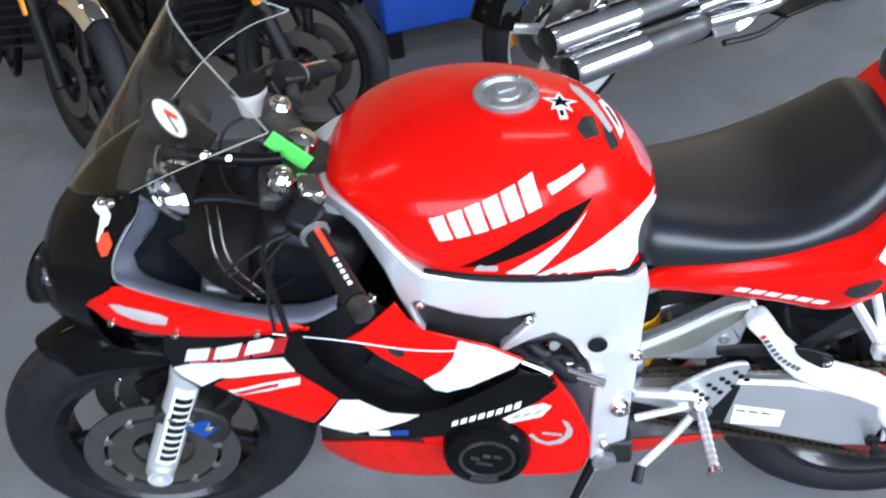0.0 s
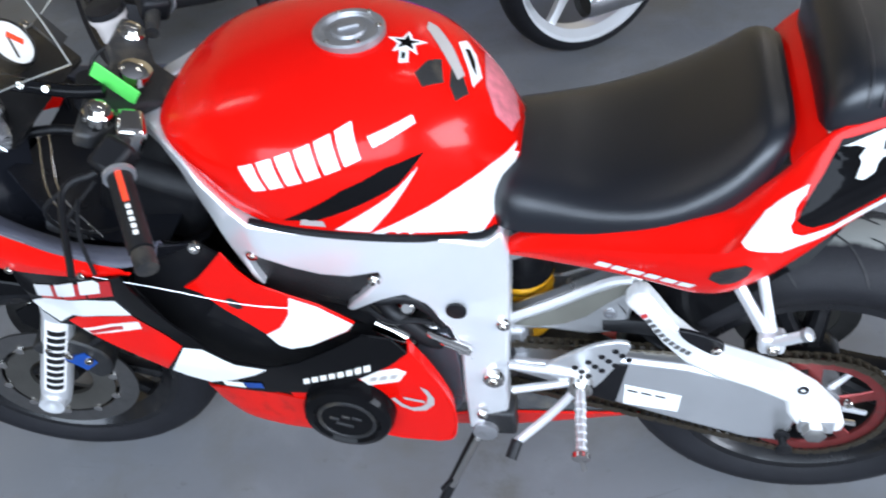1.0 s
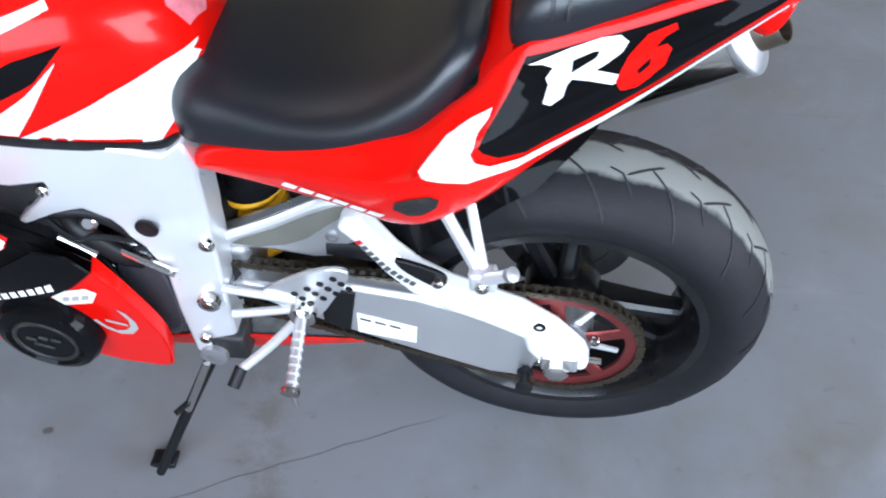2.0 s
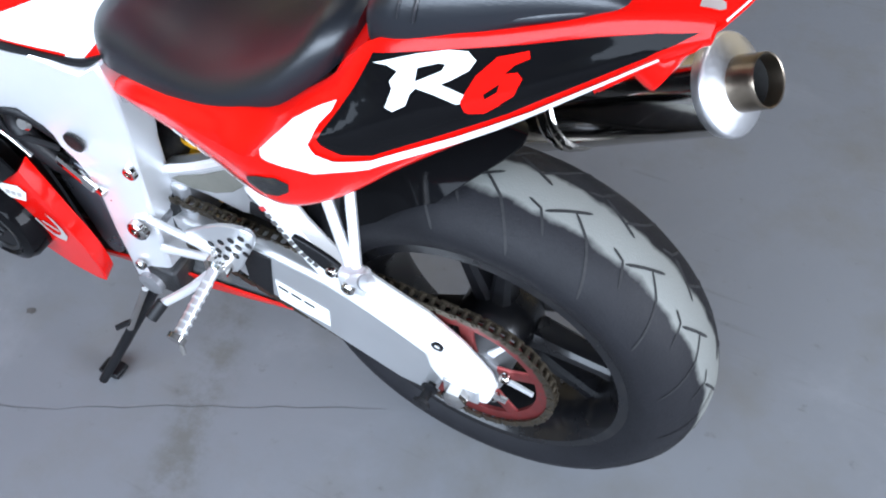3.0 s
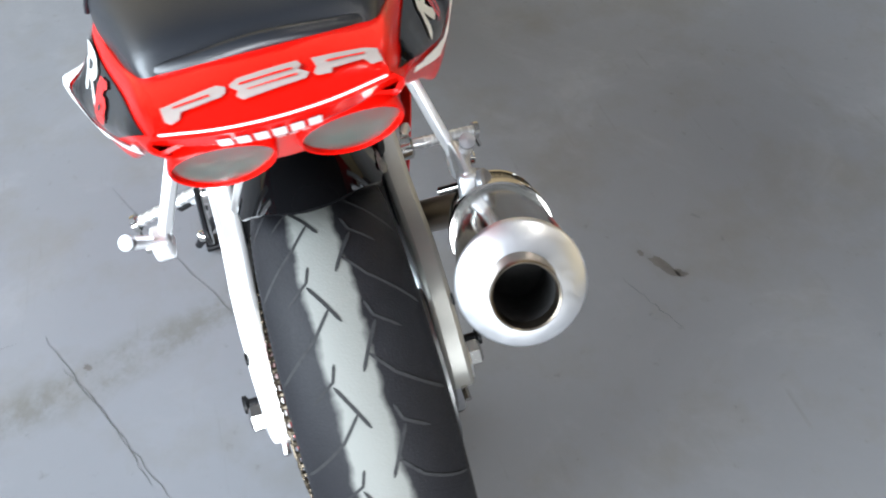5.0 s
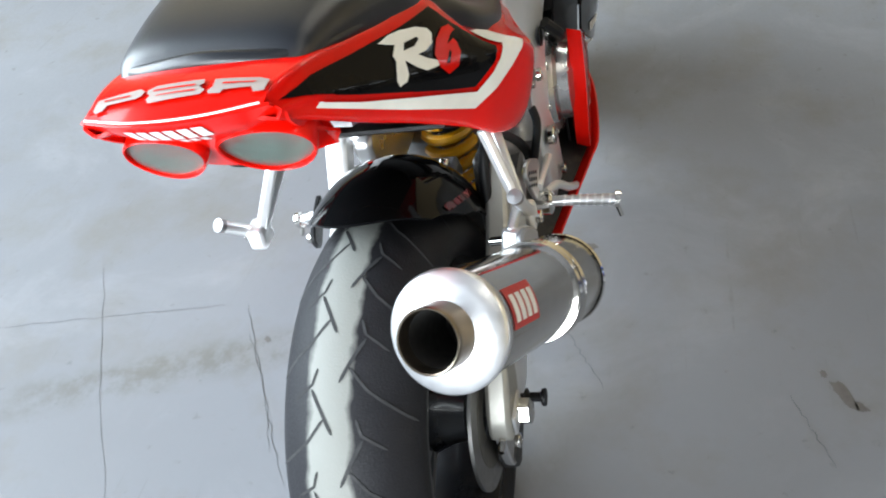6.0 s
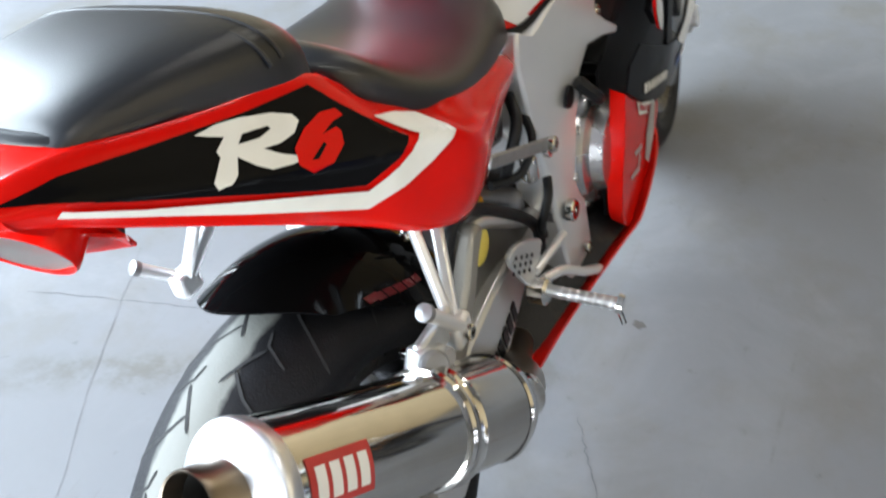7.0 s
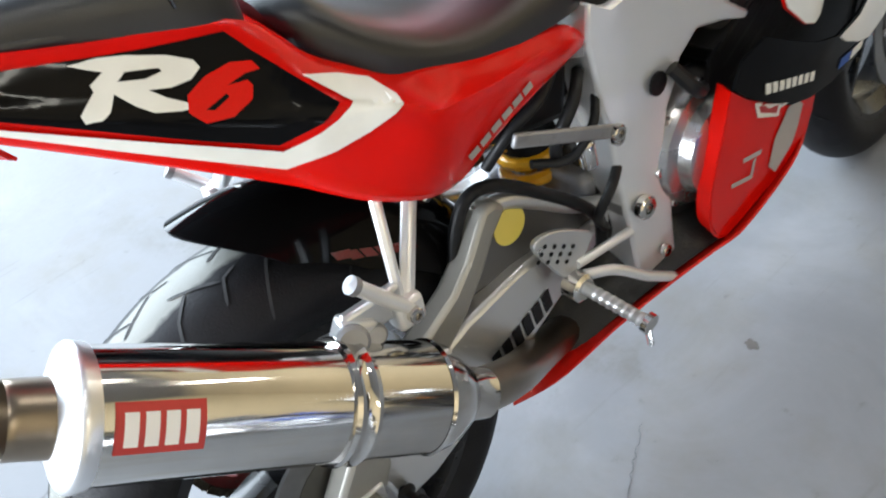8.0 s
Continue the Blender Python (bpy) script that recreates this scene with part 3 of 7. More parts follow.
# shock absorber with its yellow spring
shock = part("shock_absorber", tube([(-0.455, 0.0, 0.735), (-0.460, 0, 0.515)], 0.040, 20), DARK, bike, "rear shock with a bright yellow spring")
part("damper_body", tube([(-0.460, 0.0, 0.54), (-0.468, 0, 0.36)], 0.024, 16), STEEL, shock)
part("spring_seat", lathe([(0, 0.024), (0, 0.050), (0.010, 0.050), (0.014, 0.040)], (-0.460, 0, 0.532), (0, 0, 1), 24), DARK, shock, "black spring collar")
coil = []
for k in range(0, 5 * 16 + 1):
    a = math.tau * k / 16
    coil.append((-0.468 + 0.008 * k / 80 + math.cos(a) * 0.041, math.sin(a) * 0.041, 0.385 + 0.145 * k / 80))
part("spring", tube(coil, 0.0095, 8, 1), YELLOW, shock, "yellow coil spring")
part("reservoir", tube([(-0.53, 0.075, 0.585), (-0.46, 0.080, 0.570)], 0.024, 14), ALU, shock)
part("shock_link", bar((-0.40, 0.0, 0.47), (-0.30, 0.0, 0.43), 0.05, 0.04), ALU_DARK, shock, bevel=0.006)

# frame
FY = [(-0.985, 0.060), (-0.945, 0.100), (-0.904, 0.142), (-0.856, 0.182), (-0.80, 0.198), (-0.72, 0.192), (-0.64, 0.178), (-0.56, 0.162), (-0.50, 0.150), (-0.45, 0.132)]
FRAME = [(-0.985, 0.908), (-0.945, 0.914), (-0.904, 0.910), (-0.88, 0.901), (-0.856, 0.882), (-0.82, 0.832), (-0.80, 0.814), (-0.74, 0.798), (-0.66, 0.785), (-0.58, 0.762), (-0.52, 0.742), (-0.485, 0.728), (-0.462, 0.742), (-0.456, 0.70), (-0.463, 0.62), (-0.470, 0.54), (-0.480, 0.44), (-0.492, 0.30), (-0.556, 0.305), (-0.553, 0.42), (-0.545, 0.51), (-0.556, 0.565), (-0.585, 0.622), (-0.612, 0.648), (-0.660, 0.640), (-0.694, 0.628), (-0.700, 0.636), (-0.664, 0.664), (-0.638, 0.690), (-0.640, 0.701), (-0.682, 0.699), (-0.72, 0.710), (-0.761, 0.727), (-0.80, 0.750), (-0.818, 0.757), (-0.826, 0.748), (-0.820, 0.715), (-0.810, 0.688), (-0.824, 0.700), (-0.846, 0.762), (-0.860, 0.812), (-0.893, 0.872), (-0.93, 0.888), (-0.985, 0.880)]


def frame_y(side, extra=0.0):
    return lambda x, z: side * (across(FY, x) + extra + (0.004 if z < 0.6 else 0.0))


frame_part = part("frame", tube([(-0.945, 0, 0.80), (-0.985, 0, 0.885)], 0.034, 20), ALU, bike, "silver twin-spar aluminium frame")
for s, nm in ((-1, "L"), (1, "R")):
    part("spar", plate(FRAME, frame_y(s), 0.055), ALU, frame_part, "bright silver main spar", bevel=0.010, keep="spar" + nm)
    part("pocket_plate", plate([(-0.838, 0.770), (-0.81, 0.775), (-0.74, 0.745), (-0.62, 0.72), (-0.60, 0.66), (-0.66, 0.625), (-0.74, 0.625), (-0.815, 0.665)], frame_y(s, -0.018), 0.02), ENGINE, frame_part, "dark grey pocket panel")
    bolt("bolt", Vector((-0.812, s * 0.188, 0.752)), (0, s, 0), 0.009, frame_part)
    bolt("bolt", Vector((-0.650, s * 0.170, 0.682)), (0, s, 0), 0.010, frame_part)
    part("pivot_plug", lathe([(0, 0.016), (0.003, 0.016), (0.004, 0.012), (0.003, 0.0001)], (-0.541, s * 0.162, 0.606), (0, s, 0), 20), DARK, frame_part, "dark rubber plug")
    bolt("bolt", Vector((-0.476, s * 0.146, 0.560)), (0, s, 0), 0.011, frame_part, STEEL)
    bolt("pivot_nut", Vector((-0.502, s * 0.156, 0.440)), (0, s, 0), 0.017, frame_part, STEEL, 0.012)
    bolt("bolt", Vector((-0.530, s * 0.164, 0.350)), (0, s, 0), 0.009, frame_part)
    part("subframe_rail", bar((-0.462, s * 0.115, 0.690), (0.10, s * 0.075, 0.875), 0.022, 0.030), ALU_DARK, frame_part)
part("brace", bar((-0.31, 0.146, 0.648), (-0.464, 0.160, 0.580), 0.008, 0.018), ALU_DARK, frame_part, "flat grey subframe brace", bevel=0.003)
bolt("bolt", Vector((-0.459, 0.163, 0.582)), (0, 1, 0), 0.011, frame_part, STEEL)
part("cross_tube", tube([(-0.50, -0.14, 0.44), (-0.50, 0.14, 0.44)], 0.022, 14), ALU_DARK, frame_part)

# engine behind the fairing
engine = part("engine", box((0.30, 0.30, 0.20), pose(-0.72, 0, 0.42, 0, 12, 0)), ENGINE, bike, "dark cast engine block", bevel=0.03)
part("cylinder_block", box((0.20, 0.34, 0.22), pose(-0.80, 0, 0.58, 0, 28, 0)), ENGINE, engine, bevel=0.02)
for k in range(6):
    part("cylinder_fin", box((0.21, 0.352, 0.006), pose(-0.80 + 0.012 * k, 0, 0.52 + 0.026 * k, 0, 28, 0)), ENGINE, engine)
part("gearbox", box((0.22, 0.24, 0.17), pose(-0.58, 0, 0.44, 0, -8, 0)), ENGINE, engine, bevel=0.03)
part("sprocket_cover", plate([(-0.64, 0.53), (-0.58, 0.55), (-0.53, 0.50), (-0.515, 0.42), (-0.55, 0.36), (-0.62, 0.36), (-0.66, 0.42)], -0.150, 0.04, round_n=3), CLUTCH, engine, "blue-grey sprocket cover", bevel=0.008)
part("clutch_cover", lathe([(0, 0.098), (0.03, 0.096), (0.045, 0.086), (0.05, 0.070), (0.068, 0.066), (0.075, 0.05), (0.075, 0.0001)], (-0.625, 0.125, 0.475), (0, 1, 0), 40), CLUTCH, engine, "round silver clutch cover")
for k in range(8):
    a = math.tau * k / 8
    bolt("bolt", Vector((-0.625 + math.cos(a) * 0.09, 0.157, 0.475 + math.sin(a) * 0.09)), (0, 1, 0), 0.007, engine)
part("alternator_cover", lathe([(-0.05, 0.076), (0.002, 0.076), (0.013, 0.070), (0.018, 0.057), (0.013, 0.052), (0.013, 0.0001)], (-0.737, -0.220, 0.413), (0, -1, 0), 40), BLACK, engine, "round black alternator cover")
part("cover_ring", lathe([(0.012, 0.050), (0.016, 0.048), (0.016, 0.044), (0.012, 0.042)], (-0.737, -0.220, 0.413), (0, -1, 0), 36), ENGINE, engine)
for dx, dz, w in ((-0.020, 0.006, 0.016), (0.0, 0.010, 0.014), (0.018, 0.006, 0.016), (-0.006, -0.010, 0.030)):
    part("cover_relief", box((w, 0.004, 0.006), pose(-0.737 + dx, -0.234, 0.413 + dz, 0, 20, 0)), ENGINE, engine, bevel=0.001)
part("water_hose", tube([(-0.66, -0.15, 0.62), (-0.63, -0.17, 0.60), (-0.60, -0.165, 0.55), (-0.58, -0.15, 0.52)], 0.014, 10), CABLE, engine)
part("hose_clip", tube([(-0.668, -0.17, 0.585), (-0.62, -0.178, 0.56)], 0.015, 12), STEEL, engine)
for k in range(3):
    part("coolant_pipe", tube([(-0.60, -0.165 + 0.01 * k, 0.56 - 0.022 * k), (-0.53, -0.175 + 0.01 * k, 0.53 - 0.02 * k)], 0.006, 8), STEEL, engine)
part("pump_case", plate([(-0.622, 0.500), (-0.600, 0.540), (-0.566, 0.548), (-0.553, 0.510), (-0.556, 0.400), (-0.572, 0.350), (-0.600, 0.350), (-0.612, 0.420)], -0.160, 0.03, round_n=3), PUMP, engine, "smooth blue-grey pump case", bevel=0.006)
for x, z in ((-0.628, 0.505), (-0.575, 0.520), (-0.545, 0.440)):
    bolt("bolt", Vector((x, -0.150, z)), (0, -1, 0), 0.007, engine)
part("breather_hose", tube([(-0.70, -0.15, 0.655), (-0.66, -0.172, 0.640), (-0.615, -0.168, 0.640), (-0.585, -0.155, 0.600), (-0.57, -0.145, 0.555)], 0.009, 10), CABLE, engine)
part("wire_loom", tube([(-0.69, -0.16, 0.625), (-0.645, -0.180, 0.600), (-0.61, -0.176, 0.598), (-0.585, -0.160, 0.575)], 0.005, 8), CABLE, engine)
part("throttle_stop", lathe([(0, 0.012), (0.014, 0.012), (0.018, 0.008), (0.018, 0.0001)], (-0.615, -0.160, 0.618), (0.2, -1, 0.4), 16), STEEL, engine, "bright hose union")
part("stay", tube([(-0.62, 0.17, 0.56), (-0.58, 0.19, 0.585), (-0.56, 0.17, 0.62)], 0.010, 8), CABLE, engine)
# headers, link pipe
part("link_pipe", tube([(-0.62, 0.03, 0.24), (-0.45, 0.07, 0.245), (-0.31, 0.125, 0.305), (-0.20, 0.198, 0.398), (-0.12, 0.233, 0.462)], 0.026, 14), PIPE, bike, "heat-tinted exhaust link pipe")
headers = new("exhaust_headers")
headers.parent = bike
for k in range(4):
    y = -0.09 + 0.06 * k
    part("header", tube([(-0.90, y, 0.56), (-0.985, y, 0.48), (-0.96, y * 0.8, 0.32), (-0.85, y * 0.5, 0.24), (-0.62, 0.01 + y * 0.2, 0.23)], 0.019, 10), PIPE, headers)
part("radiator", box((0.035, 0.36, 0.24), pose(-1.02, 0, 0.56, 0, -18, 0)), DARK, bike, "black radiator core")

for pts, r in (([(-0.455, 0.115, 0.655), (-0.415, 0.140, 0.640), (-0.385, 0.135, 0.600), (-0.40, 0.115, 0.555)], 0.008), ([(-0.47, 0.125, 0.620), (-0.435, 0.148, 0.600), (-0.40, 0.140, 0.570), (-0.355, 0.118, 0.580)], 0.006),
               ([(-0.44, 0.10, 0.690), (-0.38, 0.128, 0.665), (-0.33, 0.120, 0.640), (-0.30, 0.10, 0.60)], 0.007), ([(-0.50, 0.130, 0.520), (-0.455, 0.150, 0.500), (-0.43, 0.145, 0.465), (-0.45, 0.135, 0.430)], 0.007)):
    part("hose", tube(pts, r, 10), CABLE, frame_part, "black rubber hose")
part("battery_box", box((0.13, 0.17, 0.10), pose(-0.375, 0.03, 0.665, 0, -12, 0)), DARK, frame_part, "black box under the seat", bevel=0.012)
part("brake_switch", lathe([(0, 0.012), (0.035, 0.012), (0.040, 0.008), (0.040, 0.0001)], (-0.43, 0.140, 0.545), (0.2, 0.1, 1), 14), STEEL, frame_part, "bright brake light switch")

# tank
TANK = [(-0.952, 0.908, 0.050, 0.902, 0.896, 0.045), (-0.925, 0.938, 0.105, 0.914, 0.902, 0.098), (-0.885, 0.960, 0.154, 0.914, 0.896, 0.146), (-0.83, 0.980, 0.188, 0.902, 0.842, 0.176),
        (-0.76, 0.990, 0.205, 0.892, 0.806, 0.188), (-0.68, 0.990, 0.205, 0.880, 0.788, 0.184), (-0.61, 0.980, 0.188, 0.868, 0.768, 0.168), (-0.55, 0.965, 0.158, 0.852, 0.750, 0.150),
        (-0.50, 0.928, 0.122, 0.830, 0.735, 0.132), (-0.462, 0.882, 0.086, 0.805, 0.728, 0.112), (-0.438, 0.840, 0.060, 0.785, 0.735, 0.085)]
secs = []
for x, zt, w, zw, zb, wb in TANK:
    half = []
    for k in range(13):
        t = k / 12
        a = t * math.pi / 2
        half.append((w * math.sin(a) ** 0.85, zw + (zt - zw) * math.cos(a) ** 0.9))
    for k in range(1, 6):
        t = k / 5
        half.append((w + (wb - w) * t ** 1.4, zw + (zb - zw) * t))
    secs.append([Vector((x, -y, z)) for y, z in half] + [Vector((x, y, z)) for y, z in reversed(half[1:])])
cols = [smooth([s[i] for s in secs], 5) for i in range(len(secs[0]))]
secs2 = [[c[j] for c in cols] for j in range(len(cols[0]))]
tank = part("fuel_tank", rings(secs2), RED, bike, "glossy red fuel tank with white and black graphics", keep="tank")
part("tank_edge_trim", tube([(-0.80, -0.188, 0.812), (-0.72, -0.190, 0.796), (-0.64, -0.180, 0.776), (-0.57, -0.160, 0.754), (-0.50, -0.136, 0.735), (-0.47, -0.118, 0.735)], 0.006, 8), DARK, tank)
part("tank_edge_trim", tube([(-0.80, 0.188, 0.812), (-0.72, 0.190, 0.796), (-0.64, 0.180, 0.776), (-0.57, 0.160, 0.754), (-0.50, 0.136, 0.735), (-0.47, 0.118, 0.735)], 0.006, 8), DARK, tank)
CAP = Vector((-0.660, 0, 0.9885))
cap = part("fuel_cap", lathe([(-0.01, 0.047), (0.004, 0.047), (0.006, 0.044), (0.006, 0.036), (0.003, 0.034), (0.003, 0.025), (0.007, 0.023), (0.008, 0.0001)], CAP, (0.05, 0, 1), 48), ALU_DARK, tank, "round brushed grey fuel cap")
part("cap_ring", lathe([(-0.004, 0.050), (0.005, 0.050), (0.008, 0.047), (0.008, 0.039), (0.005, 0.037)], CAP, (0.05, 0, 1), 48), ALU_DARK, tank)
for k in range(6):
    a = math.tau * k / 6
    bolt("bolt", CAP + Vector((math.cos(a) * 0.043, math.sin(a) * 0.043, 0.007)), (0, 0, 1), 0.0035, tank, STEEL, 0.003)
part("lock_flap", box((0.030, 0.012, 0.006), pose(-0.660, 0, 0.9975, 0, 0, 20)), ALU_DARK, tank, bevel=0.002)


def pad(name, rows, material, label, parent=bike, keep=""):
    """A stuffed body from sections of (x, crown height, half width, edge height, roundness)."""
    secs = []
    for x, zt, w, zb, p in rows:
        ring = []
        for k in range(25):
            a = math.pi * k / 24
            y = -math.cos(a)
            ring.append(Vector((x, w * math.copysign(abs(y) ** 0.62, y), zb + (zt - zb) * math.sin(a) ** p)))
        ring += [Vector((x, w * 0.6, zb - 0.012)), Vector((x, 0, zb - 0.014)), Vector((x, -w * 0.6, zb - 0.012))]
        secs.append(ring)
    cols = [smooth([s[i] for s in secs], 4) for i in range(len(secs[0]))]
    return part(name, rings([[c[j] for c in cols] for j in range(len(cols[0]))]), material, parent, label, keep=keep)


# seats
seat = pad("rider_seat", [(-0.485, 0.780, 0.092, 0.735, 0.6), (-0.460, 0.812, 0.125, 0.738, 0.6), (-0.40, 0.812, 0.140, 0.744, 0.6), (-0.32, 0.810, 0.158, 0.760, 0.6), (-0.24, 0.828, 0.170, 0.778, 0.6),
                          (-0.17, 0.868, 0.166, 0.805, 0.6), (-0.125, 0.905, 0.150, 0.838, 0.6), (-0.10, 0.908, 0.132, 0.860, 0.6), (-0.088, 0.905, 0.110, 0.875, 0.6)], VINYL, "black vinyl rider seat, dished and smooth", keep="seat")
pillion = pad("pillion_seat", [(-0.064, 0.925, 0.112, 0.905, 0.5), (-0.056, 0.962, 0.134, 0.907, 0.5), (-0.025, 0.984, 0.141, 0.914, 0.5), (0.03, 0.992, 0.130, 0.927, 0.5), (0.10, 0.995, 0.110, 0.945, 0.5), (0.150, 0.990, 0.097, 0.958, 0.5), (0.170, 0.976, 0.088, 0.964, 0.5)],
              VINYL, "black vinyl pillion pad with a stitched front seam", keep="pillion")
for x0 in (-0.022, -0.006):
    seam = []
    for k in range(19):
        a = math.pi * (0.05 + 0.90 * k / 18)
        y = -math.cos(a)
        seam.append((x0 + 0.010 * math.sin(a), 0.1405 * math.copysign(abs(y) ** 0.62, y), 0.915 + 0.071 * math.sin(a) ** 0.5))
    part("seam_piping", tube(seam, 0.0022, 6, 2), VINYL, pillion)
part("edge_piping", tube([(0.060, -0.112, 0.946), (0.110, -0.100, 0.957), (0.150, -0.086, 0.966), (0.168, -0.060, 0.973), (0.174, 0.0, 0.981), (0.168, 0.060, 0.973), (0.150, 0.086, 0.966), (0.110, 0.100, 0.957), (0.060, 0.112, 0.946)], 0.0085, 10), VINYL, pillion, "rounded vinyl edge")
part("seat_buckle", box((0.02, 0.012, 0.006), pose(0.160, -0.088, 0.966)), STEEL, pillion, bevel=0.002)
part("seat_buckle", box((0.02, 0.012, 0.006), pose(0.160, 0.088, 0.966)), STEEL, pillion, bevel=0.002)

# tail fairing
TAIL = [(-0.468, 0.120, 0.699, 0.124, 0.693, 0.120, 0.686), (-0.43, 0.130, 0.728, 0.142, 0.712, 0.130, 0.688), (-0.35, 0.150, 0.754, 0.164, 0.734, 0.148, 0.686), (-0.27, 0.166, 0.776, 0.190, 0.750, 0.168, 0.684),
        (-0.205, 0.174, 0.797, 0.212, 0.768, 0.184, 0.676), (-0.165, 0.171, 0.808, 0.222, 0.780, 0.188, 0.680), (-0.13, 0.164, 0.833, 0.2155, 0.806, 0.184, 0.694), (-0.095, 0.154, 0.860, 0.203, 0.818, 0.176, 0.714), (-0.06, 0.148, 0.900, 0.192, 0.826, 0.168, 0.742),
        (-0.03, 0.144, 0.917, 0.180, 0.834, 0.158, 0.766), (0.05, 0.130, 0.936, 0.156, 0.872, 0.136, 0.824), (0.12, 0.112, 0.955, 0.132, 0.906, 0.114, 0.872), (0.16, 0.100, 0.968, 0.120, 0.928, 0.104, 0.900),
        (0.205, 0.090, 0.976, 0.106, 0.952, 0.092, 0.932), (0.240, 0.080, 0.977, 0.092, 0.964, 0.084, 0.954)]
tail = None
for s, nm in ((-1, "L"), (1, "R")):
    lines = [[(r[0], s * (r[1] - 0.012), r[2] + 0.001) for r in TAIL], [(r[0], s * r[1], r[2]) for r in TAIL], [(r[0], s * (r[1] * 0.35 + r[3] * 0.65), r[2] * 0.4 + r[4] * 0.6) for r in TAIL], [(r[0], s * r[3], r[4]) for r in TAIL],
             [(r[0], s * (r[3] * 0.6 + r[5] * 0.4), r[4] * 0.4 + r[6] * 0.6) for r in TAIL], [(r[0], s * r[5], r[6]) for r in TAIL], [(r[0], s * (r[5] - 0.016), r[6] + 0.004) for r in TAIL]]
    if tail is None:
        tail = part("tail_fairing", loft(lines, 60, 3, 0.003), RED, bike, "glossy red tail fairing with black and white graphics", keep="tail" + nm)
    else:
        part("side_panel", loft(lines, 60, 3, 0.003), RED, tail, keep="tail" + nm)
# deck behind the pillion seat, lip and the face with the lights
part("rear_deck", loft([[(0.085, y, 0.947 - 0.1 * y * y) for y in (-0.119, -0.06, 0, 0.06, 0.119)], [(0.13, y, 0.966 - 0.6 * y * y) for y in (-0.107, -0.055, 0, 0.055, 0.107)], [(0.175, y, 0.980 - 0.9 * y * y) for y in (-0.089, -0.045, 0, 0.045, 0.089)],
                        [(0.225, y, 0.984 - 0.9 * y * y) for y in (-0.083, -0.042, 0, 0.042, 0.083)], [(0.262 - 2.4 * y * y, y, 0.977 - 0.2 * y * y) for y in (-0.083, -0.042, 0, 0.042, 0.083)]], 24, 4, 0.003), RED, tail, "red rear deck", keep="deck")
part("front_shelf", loft([[(-0.094, y, 0.886 - 1.1 * y * y) for y in (-0.146, -0.09, 0, 0.09, 0.146)], [(-0.078, y, 0.900 - 0.7 * y * y) for y in (-0.146, -0.09, 0, 0.09, 0.146)], [(-0.058, y, 0.912 - 0.4 * y * y) for y in (-0.144, -0.09, 0, 0.09, 0.144)]], 20, 3, 0.003), RED, tail, "red strip between the two seats")
part("rear_face", loft([[(0.262 - 2.4 * y * y, y, 0.976 - 0.2 * y * y) for y in (-0.086, -0.043, 0, 0.043, 0.086)], [(0.243 - 2.8 * y * y, y, 0.952) for y in (-0.090, -0.045, 0, 0.045, 0.090)], [(0.213 - 3.8 * y * y, y, 0.926) for y in (-0.092, -0.045, 0, 0.045, 0.092)],
                        [(0.186 - 3.4 * y * y, y, 0.893) for y in (-0.092, -0.045, 0, 0.045, 0.092)], [(0.168 - 3.2 * y * y, y, 0.872) for y in (-0.086, -0.045, 0, 0.045, 0.086)]], 24, 4, 0.003), RED, tail, keep="face")
for s in (-1, 1):
    part("tail_corner", loft([[(0.238, s * 0.082, 0.976), (0.238, s * 0.092, 0.962), (0.230, s * 0.088, 0.948), (0.205, s * 0.085, 0.925), (0.16, s * 0.098, 0.890)],
                              [(0.246, s * 0.082, 0.974), (0.224, s * 0.086, 0.955), (0.200, s * 0.086, 0.938), (0.176, s * 0.086, 0.912), (0.150, s * 0.086, 0.872)]], 16, 3, 0.003), RED, tail)
    c = Vector((0.207, s * 0.050, 0.914))
    u = Vector((-0.24, s * 0.94, -0.26)).normalized()
    v = Vector((0.45, 0.0, 0.89))
    v = (v - u * v.dot(u)).normalized()
    n = u.cross(v)
    n = n if n.x > 0 else -n

    def oval(r, h):
        return [c + n * h + u * math.cos(a) * 0.041 * r + v * math.sin(a) * (0.035 if math.sin(a) < 0 else 0.028) * r * (1.0 + 0.14 * math.cos(a)) for a in (math.tau * k / 28 for k in range(28))]
    light = part("tail_light", rings([oval(1.03, -0.03), oval(1.08, -0.002), oval(1.07, 0.005), oval(1.03, 0.007), oval(1.0, 0.006), oval(0.98, -0.004)], caps=False), RED, tail, "clear oval tail light in a red rim")
    part("reflector", rings([oval(0.99, -0.004), oval(0.7, -0.012), oval(0.1, -0.015)]), LAMPBACK, light, "grey honeycomb reflector")
    part("lens", rings([oval(0.99, 0.002), oval(0.8, 0.007), oval(0.4, 0.010), oval(0.05, 0.0105)]), LAMPLENS, light, "grey clear ribbed lens").visible_shadow = False
# black undertray
part("undertray", loft([[(-0.30, y, 0.70) for y in (-0.13, 0, 0.13)], [(-0.10, y, 0.735) for y in (-0.14, 0, 0.14)], [(-0.04, y, 0.765) for y in (-0.13, 0, 0.13)]], 10, 4, 0.004), DARK, tail, "black undertray")
part("seat_strap_loop", tube([(0.06, -0.04, 0.80), (0.09, -0.06, 0.82), (0.12, -0.06, 0.85)], 0.004, 6), CABLE, tail)

